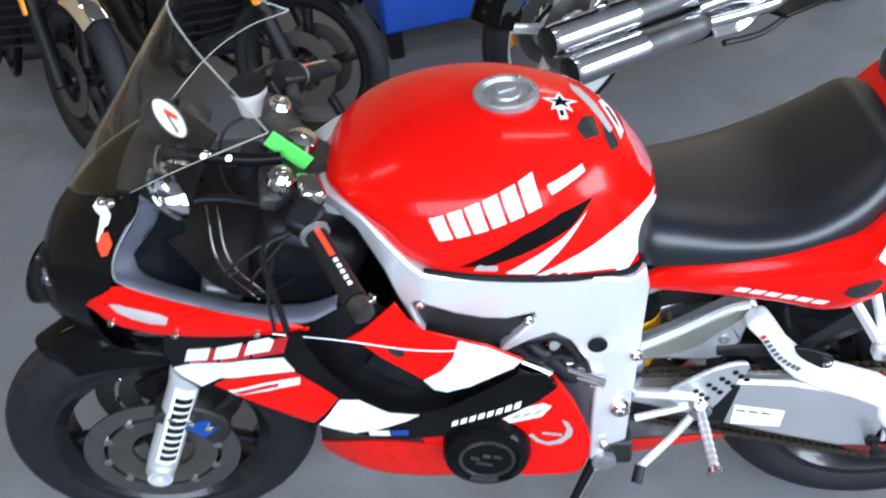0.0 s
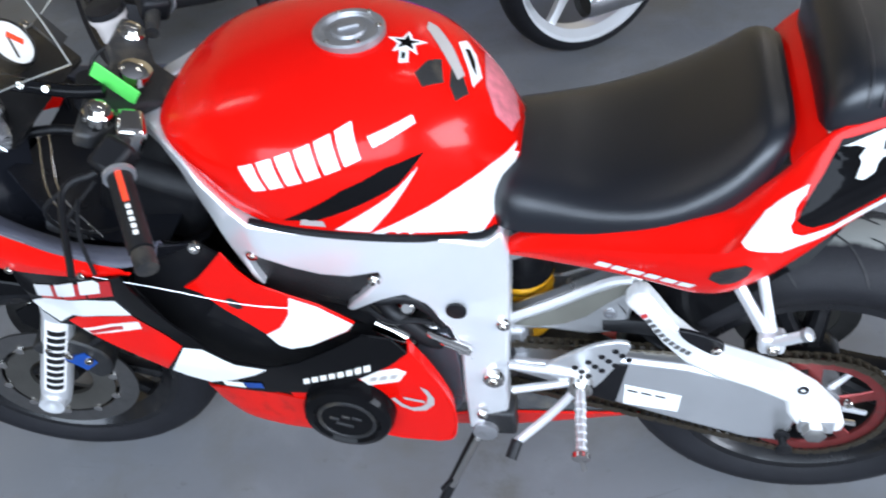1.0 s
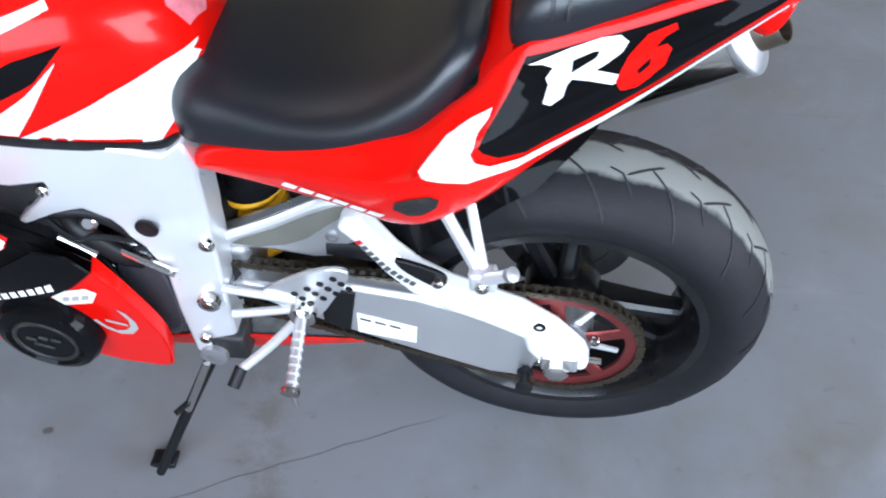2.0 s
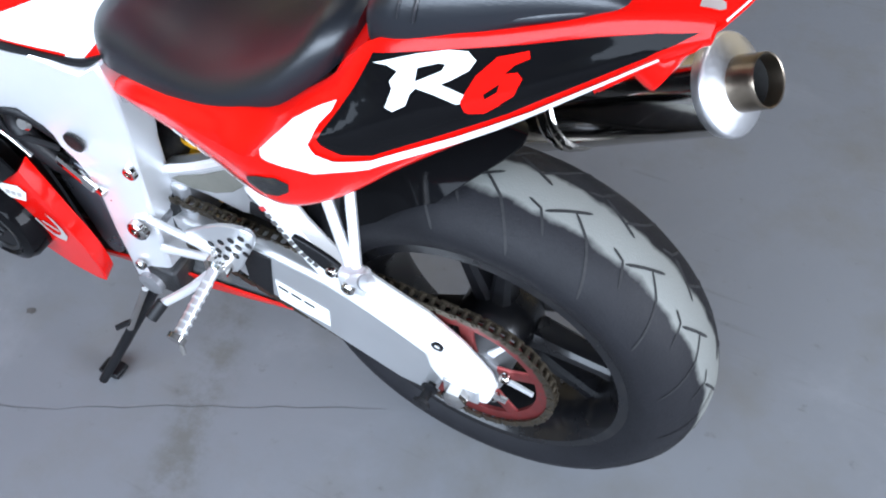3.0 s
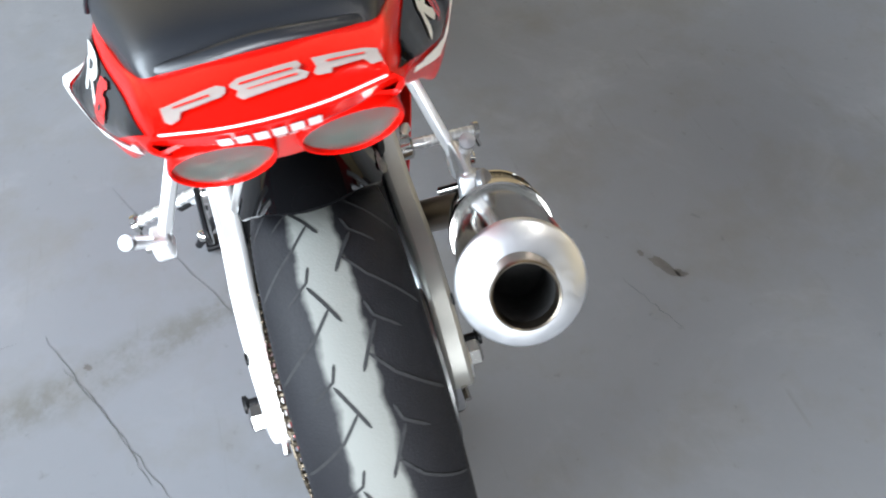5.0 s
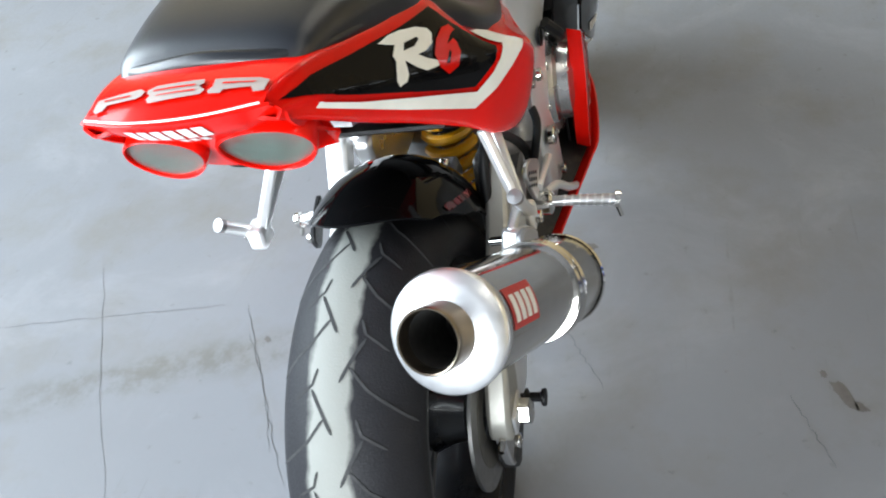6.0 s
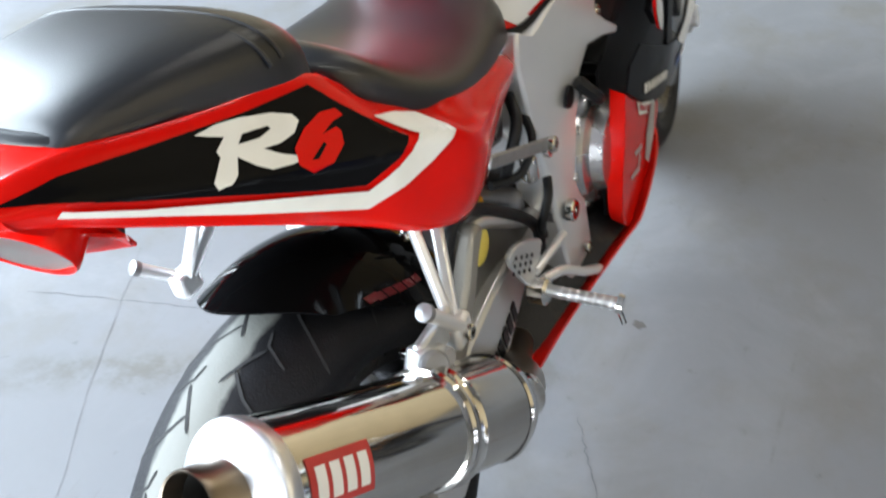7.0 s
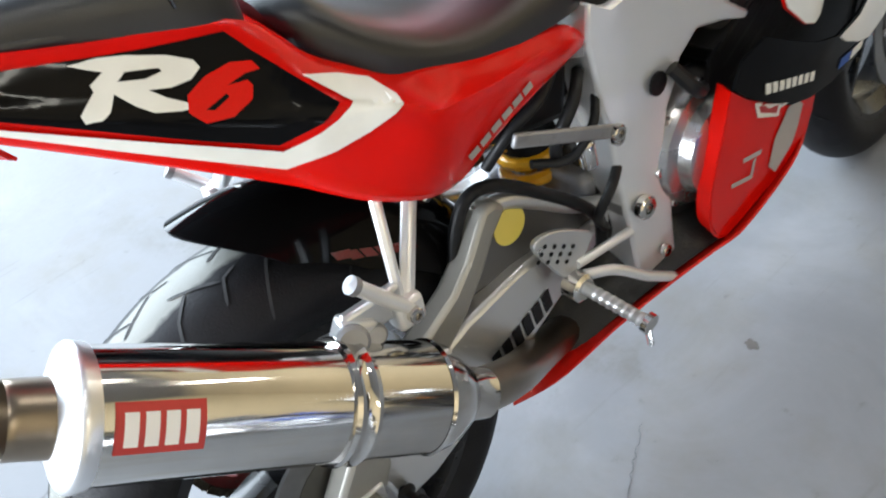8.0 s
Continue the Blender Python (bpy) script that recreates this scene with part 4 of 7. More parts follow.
# pillion footrest hangers
for s in (-1, 1):
    hanger = part("footrest_hanger", bar((-0.165, s * (0.130 if s < 0 else 0.150), 0.695), (-0.098, s * 0.186, 0.585), 0.014, 0.016), ALU, bike, "silver forked pillion footrest hanger", bevel=0.004)
    part("strut", bar((-0.118, s * (0.130 if s < 0 else 0.150), 0.705), (-0.092, s * 0.186, 0.585), 0.012, 0.015), ALU, hanger, bevel=0.004)
    part("knuckle", box((0.036, 0.026, 0.034), pose(-0.094, s * 0.188, 0.583)), ALU, hanger, bevel=0.006)
    tip = Vector((-0.056, -0.216, 0.630)) if s < 0 else Vector((-0.044, 0.192, 0.652))
    root = Vector((-0.094, s * 0.196, 0.588))
    part("footrest", tube([root, tip], 0.0082, 12), ALU, hanger, "folded metal footrest")
    part("footrest_tip", lathe([(-0.004, 0.0001), (-0.004, 0.0098), (0.004, 0.0098), (0.006, 0.0001)], tip, tip - root, 16), ALU_DARK, hanger)
    bolt("bolt", Vector((-0.094, s * 0.201, 0.583)), (0, s, 0), 0.009, hanger)

# rider footrests, levers
for s in (-1, 1):
    HEEL = [(-0.425, 0.452), (-0.40, 0.478), (-0.345, 0.513), (-0.305, 0.525), (-0.288, 0.520), (-0.290, 0.500), (-0.318, 0.450), (-0.342, 0.412), (-0.365, 0.405), (-0.39, 0.420)]
    if s > 0:
        HEEL = [(-0.375 + (x + 0.375) * 0.74, 0.442 + (z - 0.442) * 0.74) for x, z in HEEL]
    rs = part("rider_footrest", plate(HEEL, s * 0.150, 0.008, round_n=2), ALU_ARM, bike, "silver footrest bracket with a drilled heel guard", bevel=0.002)
    for k in range(4):
        for q in range(3):
            x, z, r = -0.372 + 0.021 * k + 0.010 * q, 0.462 + 0.014 * k - 0.010 * q, 0.0055
            if s > 0:
                x, z, r = -0.375 + (x + 0.375) * 0.74, 0.442 + (z - 0.442) * 0.74, 0.0032
            part("drill_hole", lathe([(0, r), (0.0008, r), (0.0008, 0.0001)], (x, s * 0.1503, z), (0, s, 0), 10), DARK, rs)
    root_z = 0.425 if s < 0 else 0.400
    part("joint", lathe([(-0.01, 0.020), (0.012, 0.020), (0.016, 0.015), (0.016, 0.0001)], (-0.365, s * 0.155, root_z), (0, s, 0), 18), STEEL, rs)
    part("peg", tube([(-0.365, s * 0.165, root_z + 0.003), (-0.360, s * 0.272, 0.402)], 0.0085, 12), ALU_ARM, rs, "knurled metal footpeg")
    for k in range(7):
        part("peg_ridge", lathe([(-0.002, 0.0094), (0.002, 0.0094)], (-0.364 + 0.0007 * k, s * (0.19 + 0.012 * k), root_z + 0.003 - (root_z - 0.399) * (0.025 + 0.012 * k) / 0.107), (0.0, s * 0.97, -0.24), 10), ALU, rs)
    part("peg_end", lathe([(-0.004, 0.0001), (-0.004, 0.014), (0.004, 0.014), (0.004, 0.0001)], (-0.360, s * 0.274, 0.402), (0, s, -0.2), 14), STEEL, rs)
    part("peg_feeler", tube([(-0.360, s * 0.270, 0.400), (-0.356, s * 0.278, 0.372)], 0.004, 8), STEEL, rs)
    for za, zb in ((0.446, 0.470), (0.425, 0.405)) if s < 0 else ((0.425, 0.415),):
        part("link_rod", tube([(-0.375, s * 0.150, za), (-0.475, s * 0.155, zb)], 0.0068, 10), ALU, rs)
    part("lever", tube([(-0.375, s * 0.160, 0.412), (-0.42, s * (0.178 if s < 0 else 0.172), 0.365 if s < 0 else 0.395), (-0.470, s * (0.200 if s < 0 else 0.180), 0.325 if s < 0 else 0.352)], 0.0075, 10), ALU, rs)
    part("toe_piece", tube([(-0.470, -0.200, 0.328), (-0.480, -0.225, 0.312)] if s < 0 else [(-0.470, 0.180, 0.352), (-0.520, 0.186, 0.318)], 0.010 if s < 0 else 0.0075, 12), CABLE if s < 0 else ALU, rs, "rubber toe piece" if s < 0 else "metal toe piece")

# side stand
stand = part("side_stand", tube([(-0.535, -0.135, 0.29), (-0.585, -0.175, 0.20), (-0.640, -0.225, 0.10), (-0.672, -0.258, 0.042)], 0.011, 10, r2=0.008), DARK, bike, "black steel side stand, folded out")
part("foot", plate([(-0.700, 0.034), (-0.690, 0.043), (-0.658, 0.047), (-0.651, 0.038), (-0.66, 0.028), (-0.69, 0.026)], -0.244, 0.030, round_n=2), DARK, stand, bevel=0.004)
part("stand_pivot", lathe([(-0.02, 0.022), (0.02, 0.022), (0.022, 0.016), (0.022, 0.0001)], (-0.530, -0.150, 0.300), (0, -1, 0), 16), ALU_DARK, stand)
part("stand_bracket", box((0.075, 0.05, 0.06), pose(-0.515, -0.135, 0.312)), ENGINE, stand, bevel=0.006)
part("stand_spring", tube([(-0.545, -0.172, 0.285), (-0.60, -0.200, 0.175)], 0.006, 8), STEEL, stand)
part("stand_tang", tube([(-0.595, -0.185, 0.185), (-0.615, -0.215, 0.185)], 0.005, 8), DARK, stand)

# muffler
M0, M1 = Vector((-0.108, 0.229, 0.4695)), Vector((0.226, 0.168, 0.697))
MA = (M1 - M0).normalized()
ML = (M1 - M0).length
muffler = part("muffler", lathe([(0.0, 0.030), (0.004, 0.034), (0.035, 0.054), (0.05, 0.0575), (0.055, 0.0585), (ML - 0.008, 0.0585), (ML, 0.0585)], M0, MA, 64), STEEL, bike, "polished steel round muffler canister", keep="muffler")
part("inlet_cone", lathe([(-0.03, 0.027), (0.0, 0.030), (0.036, 0.055), (0.05, 0.059), (0.053, 0.0605), (0.057, 0.059)], M0, MA, 48), STEEL, muffler)
part("end_cap", lathe([(-0.014, 0.060), (-0.004, 0.0622), (0.000, 0.0620), (0.003, 0.0595), (0.008, 0.046), (0.012, 0.037), (0.013, 0.033)], M1, MA, 64), SPUN, muffler, "spun aluminium end cap")
part("outlet", lathe([(0.008, 0.0335), (0.040, 0.0325), (0.046, 0.0325), (0.048, 0.0315), (0.047, 0.0300), (0.042, 0.0292), (-0.06, 0.0288), (-0.06, 0.0001)], M1, MA, 48), PIPE, muffler, "tinted outlet pipe")
part("outlet_bore", lathe([(0.028, 0.0290), (-0.058, 0.0284), (-0.058, 0.0001)], M1, MA, 40), SOOT, muffler, "sooty black bore")
MC = M0 + MA * 0.155
clamp = part("hanger_clamp", lathe([(-0.014, 0.0585), (-0.014, 0.0615), (-0.009, 0.063), (-0.004, 0.0605), (0.004, 0.0605), (0.009, 0.063), (0.014, 0.0615), (0.014, 0.0585)], MC, MA, 56), STEEL, muffler, "polished double band clamp")
part("clamp_lug", box((0.042, 0.026, 0.044), Matrix.Translation((-0.030, 0.184, 0.592)) @ pose(0, 0, 0, 0, -30, -10)), ALU_ARM, muffler, "bright clamp lug", bevel=0.006)
part("hanger_bracket", bar((-0.094, 0.184, 0.600), (-0.022, 0.184, 0.604), 0.014, 0.036), ALU_ARM, muffler, "cast hanger bracket", bevel=0.005)
for x, y, z, r in ((-0.022, 0.199, 0.602, 0.017), (-0.050, 0.196, 0.588, 0.011)):
    part("clamp_bolt", lathe([(-0.006, r * 0.7), (0.0, r), (0.006, r), (0.009, r * 0.8), (0.009, 0.0001)], (x, y, z), (0.35, 0.85, 0.35), 20), ALU_DARK, muffler, "bright bolt head")
part("clamp_stud", tube([(-0.045, 0.150, 0.585), (-0.030, 0.200, 0.600)], 0.006, 10), STEEL, muffler)

# ---- fairing ----
MY = [(-1.27, 0.150), (-1.13, 0.200), (-1.0, 0.228), (-0.9, 0.236), (-0.8, 0.238), (-0.7, 0.232), (-0.61, 0.222)]


def mid_y(side, extra=0.0):
    def f(x, z):
        y = across(MY, x) + extra
        if z > 0.62:
            y += (z - 0.62) * 0.18
        elif z < 0.55:
            y -= (0.55 - z) * 0.22
        return side * y
    return f


MID = [(-1.252, 0.604), (-1.250, 0.655), (-1.225, 0.722), (-1.17, 0.735), (-1.09, 0.744), (-1.02, 0.757), (-0.985, 0.772), (-0.984, 0.735), (-0.975, 0.690), (-0.958, 0.640), (-0.925, 0.592), (-0.886, 0.560), (-0.83, 0.550), (-0.78, 0.564), (-0.72, 0.594), (-0.672, 0.622),
       (-0.63, 0.608), (-0.612, 0.575), (-0.645, 0.546), (-0.70, 0.510), (-0.749, 0.480), (-0.80, 0.466), (-0.86, 0.460), (-0.925, 0.468), (-1.011, 0.508), (-1.07, 0.540), (-1.127, 0.566), (-1.18, 0.578), (-1.212, 0.568), (-1.240, 0.585)]
LOW = [(-0.612, 0.572), (-0.590, 0.530), (-0.573, 0.487), (-0.562, 0.430), (-0.566, 0.375), (-0.580, 0.330), (-0.61, 0.315), (-0.672, 0.306), (-0.73, 0.312), (-0.79, 0.345), (-0.845, 0.385), (-0.86, 0.458), (-0.80, 0.464), (-0.749, 0.478), (-0.70, 0.508), (-0.645, 0.544)]
INSET = [(-0.937, 0.689), (-0.906, 0.713), (-0.848, 0.775), (-0.832, 0.742), (-0.811, 0.721), (-0.758, 0.709), (-0.714, 0.703), (-0.663, 0.682), (-0.677, 0.661), (-0.75, 0.604), (-0.788, 0.585), (-0.809, 0.588), (-0.824, 0.609), (-0.844, 0.623), (-0.883, 0.652), (-0.912, 0.682)]
LOW_R = [(-0.612, 0.572), (-0.596, 0.530), (-0.576, 0.478), (-0.566, 0.430), (-0.567, 0.391), (-0.585, 0.358), (-0.611, 0.342), (-0.66, 0.345), (-0.722, 0.352), (-0.80, 0.354), (-0.834, 0.362), (-0.856, 0.41), (-0.863, 0.456), (-0.80, 0.464), (-0.749, 0.478), (-0.70, 0.508), (-0.645, 0.544)]


def low_y(side):
    def f(x, z):
        if side > 0:
            return across([(-0.86, 0.196), (-0.75, 0.210), (-0.65, 0.218), (-0.56, 0.223)], x) - max(0.0, 0.5 - z) * 0.06
        return -(across([(-0.86, 0.186), (-0.75, 0.200), (-0.65, 0.213), (-0.56, 0.223)], x) - max(0.0, 0.5 - z) * 0.10)
    return f


fairing = None
for s, nm in ((-1, "L"), (1, "R")):
    bm = plate(MID, mid_y(s), 0.004, step=0.035)
    if fairing is None:
        fairing = part("side_fairing", bm, BLACK, bike, "black red and white sport fairing", keep="mid" + nm)
    else:
        part("mid_panel", bm, BLACK, fairing, keep="mid" + nm)
    part("lower_panel", plate(LOW if s < 0 else LOW_R, low_y(s), 0.004, step=0.035), RED, fairing, "red lower fairing panel", keep="low" + nm)
    part("inset_panel", plate(INSET, lambda x, z: s * across([(-0.95, 0.196), (-0.847, 0.213), (-0.759, 0.232), (-0.663, 0.256)], x), 0.004, step=0.035), RED, fairing, "red and white inset panel", keep="ins" + nm)
    part("duct_shield", plate([(-1.0, 0.76), (-0.90, 0.76), (-0.80, 0.66), (-0.63, 0.60), (-0.61, 0.50), (-0.60, 0.36), (-0.80, 0.38), (-0.98, 0.48), (-1.08, 0.56)], s * 0.176, 0.004, step=0.06), DARK, fairing)
    part("duct_vane", bar((-0.90, s * 0.200, 0.655), (-0.82, s * 0.200, 0.590), 0.01, 0.05), DARK, fairing)
    band = [[(-1.349, s * 0.150, 0.766), (-1.300, s * 0.174, 0.808), (-1.255, s * 0.190, 0.826), (-1.193, s * 0.205, 0.809), (-1.134, s * 0.220, 0.799), (-1.080, s * 0.232, 0.790), (-0.985, s * 0.243, 0.772)],
            [(-1.350, s * 0.154, 0.762), (-1.303, s * 0.188, 0.778), (-1.252, s * 0.206, 0.782), (-1.193, s * 0.219, 0.775), (-1.130, s * 0.232, 0.770), (-1.070, s * 0.240, 0.768), (-0.980, s * 0.247, 0.769)],
            [(-1.346, s * 0.150, 0.757), (-1.304, s * 0.185, 0.750), (-1.247, s * 0.200, 0.738), (-1.192, s * 0.213, 0.738), (-1.125, s * 0.226, 0.743), (-1.062, s * 0.236, 0.750), (-0.975, s * 0.246, 0.765)]]
    part("upper_panel", loft(band, 26, 3, 0.004), RED, fairing, "red upper fairing panel", keep="band" + nm)
    RIMLINE = [(-1.216, 0.126, 0.925), (-1.223, 0.135, 0.913), (-1.256, 0.165, 0.873), (-1.266, 0.181, 0.844), (-1.253, 0.190, 0.829), (-1.193, 0.205, 0.812), (-1.134, 0.220, 0.802), (-1.080, 0.232, 0.792), (-0.985, 0.242, 0.776), (-0.930, 0.232, 0.790)]
    INLINE = [(-1.196, 0.112, 0.915), (-1.205, 0.116, 0.893), (-1.240, 0.142, 0.857), (-1.244, 0.158, 0.840), (-1.230, 0.168, 0.822), (-1.176, 0.183, 0.803), (-1.120, 0.196, 0.790), (-1.070, 0.204, 0.780), (-0.985, 0.212, 0.778), (-0.930, 0.214, 0.794)]
    part("lip_edge", tube([(x, s * (y + 0.001), z + 0.002) for x, y, z in RIMLINE[:7]], 0.0016, 6), ALU_DARK, fairing, "thin pale lip edge")
    part("rim_moulding", loft([[(x, s * y, z) for x, y, z in RIMLINE], [(x, s * (y - 0.006), z + 0.006) for x, y, z in RIMLINE], [(x, s * y, z + 0.004) for x, y, z in INLINE], [(x, s * (y - 0.004), z - 0.004) for x, y, z in INLINE]], 40, 3, 0.003), RUBBER_EDGE, fairing, "flat grey-black cockpit lip")
    part("cockpit_liner", loft([[(x - 0.002, s * (y + 0.004), z - 0.002) for x, y, z in INLINE],
                                [(-1.20, s * 0.095, 0.925), (-1.23, s * 0.130, 0.830), (-1.19, s * 0.150, 0.770), (-1.12, s * 0.160, 0.735), (-1.05, s * 0.165, 0.720), (-0.97, s * 0.170, 0.725), (-0.90, s * 0.165, 0.750)],
                                [(-1.17, s * 0.060, 0.90), (-1.19, s * 0.070, 0.80), (-1.15, s * 0.075, 0.74), (-1.10, s * 0.08, 0.70), (-1.03, s * 0.09, 0.68), (-0.97, s * 0.10, 0.69), (-0.91, s * 0.11, 0.72)]], 22, 4, 0.003), LINER, fairing, "smooth black cockpit liner")
    bolt("bolt", Vector((-1.298, s * 0.187, 0.754)), (0, s, -0.2), 0.006, fairing)
    bolt("bolt", Vector((-1.191, s * 0.215, 0.746)), (0, s, -0.2), 0.006, fairing)
    bolt("bolt", Vector((-1.055, s * 0.239, 0.760)), (0, s, 0), 0.006, fairing)
    bolt("bolt", Vector((-0.883, s * 0.208, 0.784)), (0, s, 0.4), 0.009, fairing)
for s, line_pts in ((-1, LOW[:7]), (1, LOW_R[:7])):
    part("panel_return", loft([[(x, low_y(s)(x, z), z) for x, z in line_pts], [(x - 0.006, low_y(s)(x, z) - s * 0.024, z + 0.004) for x, z in line_pts]], 24, 3, 0.003), RED, fairing, "red turned-in panel edge")
# belly pan
def belly_line(rows, s):
    return [(x, s * y, z) for x, y, z in rows]


BELLY_TOP = [(-1.06, 0.095, 0.318), (-1.02, 0.135, 0.358), (-0.92, 0.160, 0.385), (-0.80, 0.185, 0.392), (-0.64, 0.170, 0.345), (-0.52, 0.142, 0.322), (-0.40, 0.122, 0.298), (-0.265, 0.098, 0.272)]
BELLY_TOP_R = [(-1.04, 0.075, 0.330), (-0.92, 0.150, 0.385), (-0.80, 0.205, 0.368), (-0.64, 0.224, 0.344), (-0.578, 0.214, 0.336), (-0.495, 0.189, 0.313), (-0.419, 0.160, 0.278), (-0.33, 0.128, 0.232), (-0.265, 0.100, 0.222)]
BELLY_SIDE = [(-1.06, 0.045, 0.262), (-0.95, 0.070, 0.265), (-0.80, 0.085, 0.262), (-0.64, 0.085, 0.245), (-0.52, 0.085, 0.232), (-0.40, 0.085, 0.240), (-0.275, 0.080, 0.255)]
part("belly_pan", loft([belly_line(BELLY_TOP, -1), [(x, -(y + across([(-1.06, 0.030), (-0.96, 0.066), (-0.80, 0.066), (-0.64, 0.026), (-0.40, 0.006), (-0.28, 0.0)], x)), z) for x, y, z in BELLY_SIDE], [(x, 0, z - 0.02) for x, y, z in BELLY_SIDE], belly_line(BELLY_SIDE, 1), BELLY_TOP_R], 40, 4, 0.004), RED_DULL, fairing, "scuffed red belly pan", keep="belly")
part("belly_liner", loft([[(x, -(y - 0.008), z - 0.006) for x, y, z in BELLY_TOP], [(x, -0.5 * y, z + 0.035) for x, y, z in BELLY_TOP], [(x, 0.45 * y, z + 0.045) for x, y, z in BELLY_TOP_R[:-2]] + [(-0.30, 0.05, 0.275)], [(x, y - 0.022, z - 0.008) for x, y, z in BELLY_TOP_R]], 36, 4, 0.003), ENGINE, fairing, "dark sump and heat shield inside the belly pan")
bolt("bolt", Vector((-0.506, -0.124, 0.278)), (0, -1, 0), 0.008, fairing)
# nose
nose_lines = []
for w in (-1.0, -0.66, -0.33, 0, 0.33, 0.66, 1.0):
    k = 1 - w * w
    if k < 0.01:
        nose_lines.append([(-1.205, w * 0.131, 0.958), (-1.226, w * 0.140, 0.912), (-1.262, w * 0.168, 0.868), (-1.282, w * 0.183, 0.815), (-1.347, w * 0.156, 0.762), (-1.340, w * 0.150, 0.660), (-1.27, w * 0.13, 0.610)])
    else:
        nose_lines.append([(-1.222 - 0.138 * k, w * 0.128, 0.952 - 0.052 * k), (-1.250 - 0.125 * k, w * 0.138, 0.918 - 0.030 * k), (-1.290 - 0.118 * k, w * 0.150, 0.885 - 0.024 * k), (-1.335 - 0.110 * k, w * 0.165, 0.830 - 0.02 * k), (-1.378 - 0.105 * k, w * 0.168, 0.755 - 0.02 * k), (-1.340 - 0.11 * k, w * 0.150, 0.660 - 0.03 * k), (-1.27 - 0.10 * k, w * 0.13, 0.610 - 0.03 * k)])
nose = part("nose_cowl", loft(nose_lines, 22, 3, 0.004), BLACK, bike, "gloss black nose cowl", keep="nose")
for s in (-1, 1):
    ring = lambda r, h: [Vector((-1.424 + h + 0.010 * math.cos(a) - 0.025 * r * math.sin(a) * 0.3, s * 0.075 + 0.058 * r * math.cos(a), 0.775 + 0.034 * r * math.sin(a) + s * 0.0 + 0.014 * r * math.cos(a))) for a in (math.tau * k / 24 for k in range(24))]
    part("headlight", rings([ring(1.0, 0.02), ring(1.0, -0.014), ring(0.7, -0.022), ring(0.2, -0.026)]), LENSGLASS, nose, "clear headlight lens").visible_shadow = False
    part("reflector", rings([ring(0.95, 0.012), ring(0.5, 0.022), ring(0.1, 0.026)]), CHROME, nose)
part("fairing_stay", tube([(-1.160, -0.095, 1.008), (-1.172, -0.095, 0.980), (-1.168, -0.10, 0.945), (-1.176, -0.098, 0.908)], 0.011, 10, flat=0.35), STEEL, nose, "bright bent fairing stay")
# windscreen
RIM_EDGE = smooth([(-0.990, -0.137, 1.043), (-1.036, -0.092, 1.083), (-1.090, -0.045, 1.132), (-1.126, 0.0, 1.172), (-1.125, 0.040, 1.182), (-1.098, 0.080, 1.168), (-1.050, 0.110, 1.137), (-0.985, 0.118, 1.100)], 4)
sc = []
for k, e in enumerate(RIM_EDGE[::2]):
    w = -1 + 2 * k / (len(RIM_EDGE[::2]) - 1)
    foot = Vector((-1.215 - 0.155 * (1 - w * w), w * 0.134, 0.958 - 0.053 * (1 - w * w)))
    swell = Vector((0.0, w * abs(w) * 0.026, 0.016 * w * w))
    sc.append([foot, foot.lerp(e, 0.33) + swell, foot.lerp(e, 0.67) + swell * 0.9, e])
screen = part("windscreen", loft(sc, 24, 3, 0.003), SCREEN, bike, "clear windscreen with pale polished edges")
screen.visible_shadow = False
part("screen_edge", tube(RIM_EDGE, 0.0010, 6, 1), SCREEN_EDGE, screen, "pale polished edge")
for side in (sc[0], sc[-1]):
    part("screen_edge", tube(side, 0.0008, 6, 4), SCREEN_EDGE, screen)
for s in (-1, 1):
    for q in (0.3, 0.62):
        bolt("bolt", Vector((-1.29 + 0.07 * q, s * (0.10 + 0.06 * q), 0.925 + 0.03 * q)), (-0.6, s * 0.5, 0.6), 0.007, screen)

# ---- front wheel and fork ----
front_wheel = new("front_wheel")
front_wheel.parent = bike
FW = STEER @ Matrix.Translation(FRONT)
front_wheel.matrix_basis = FW
front_wheel["label"] = "black cast front wheel turned slightly left"
O = Vector((0, 0, 0))
part("tyre", lathe(tyre_profile(0.303, 0.058, 0.064, 0.216), O, seg=112), TYRE_F, front_wheel, "black front tyre")
part("rim", lathe(rim_profile(0.050, 0.216), O, seg=72, closed=True), RIM, front_wheel)
part("hub", lathe([(-0.06, 0.0001), (-0.06, 0.03), (-0.03, 0.045), (0.03, 0.045), (0.06, 0.03), (0.06, 0.0001)], O, seg=28), RIM, front_wheel)
for k in range(3):
    for s in (-1, 1):
        part("spoke", spoke(radians(75 + 120 * k) + s * 0.20, 0.035, 0.197, 0.014, 0.011, 0.018, 0.014, O), RIM, front_wheel)
for s in (-1, 1):
    disc = part("brake_disc", lathe([(s * 0.072, 0.149), (s * 0.076, 0.149), (s * 0.076, 0.112), (s * 0.072, 0.112)], O, seg=72, closed=True), ROTOR, front_wheel, "drilled steel front brake disc")
    part("carrier", lathe([(s * 0.071, 0.104), (s * 0.077, 0.104), (s * 0.070, 0.060), (s * 0.062, 0.058)], O, seg=40, closed=True), GOLD, front_wheel)
    for k in range(10):
        a = math.tau * k / 10
        part("disc_button", lathe([(0, 0.009), (0.004, 0.009), (0.005, 0.006), (0.005, 0.0001)], (math.cos(a) * 0.108, s * 0.076, math.sin(a) * 0.108), (0, s, 0), 12), STEEL, front_wheel)
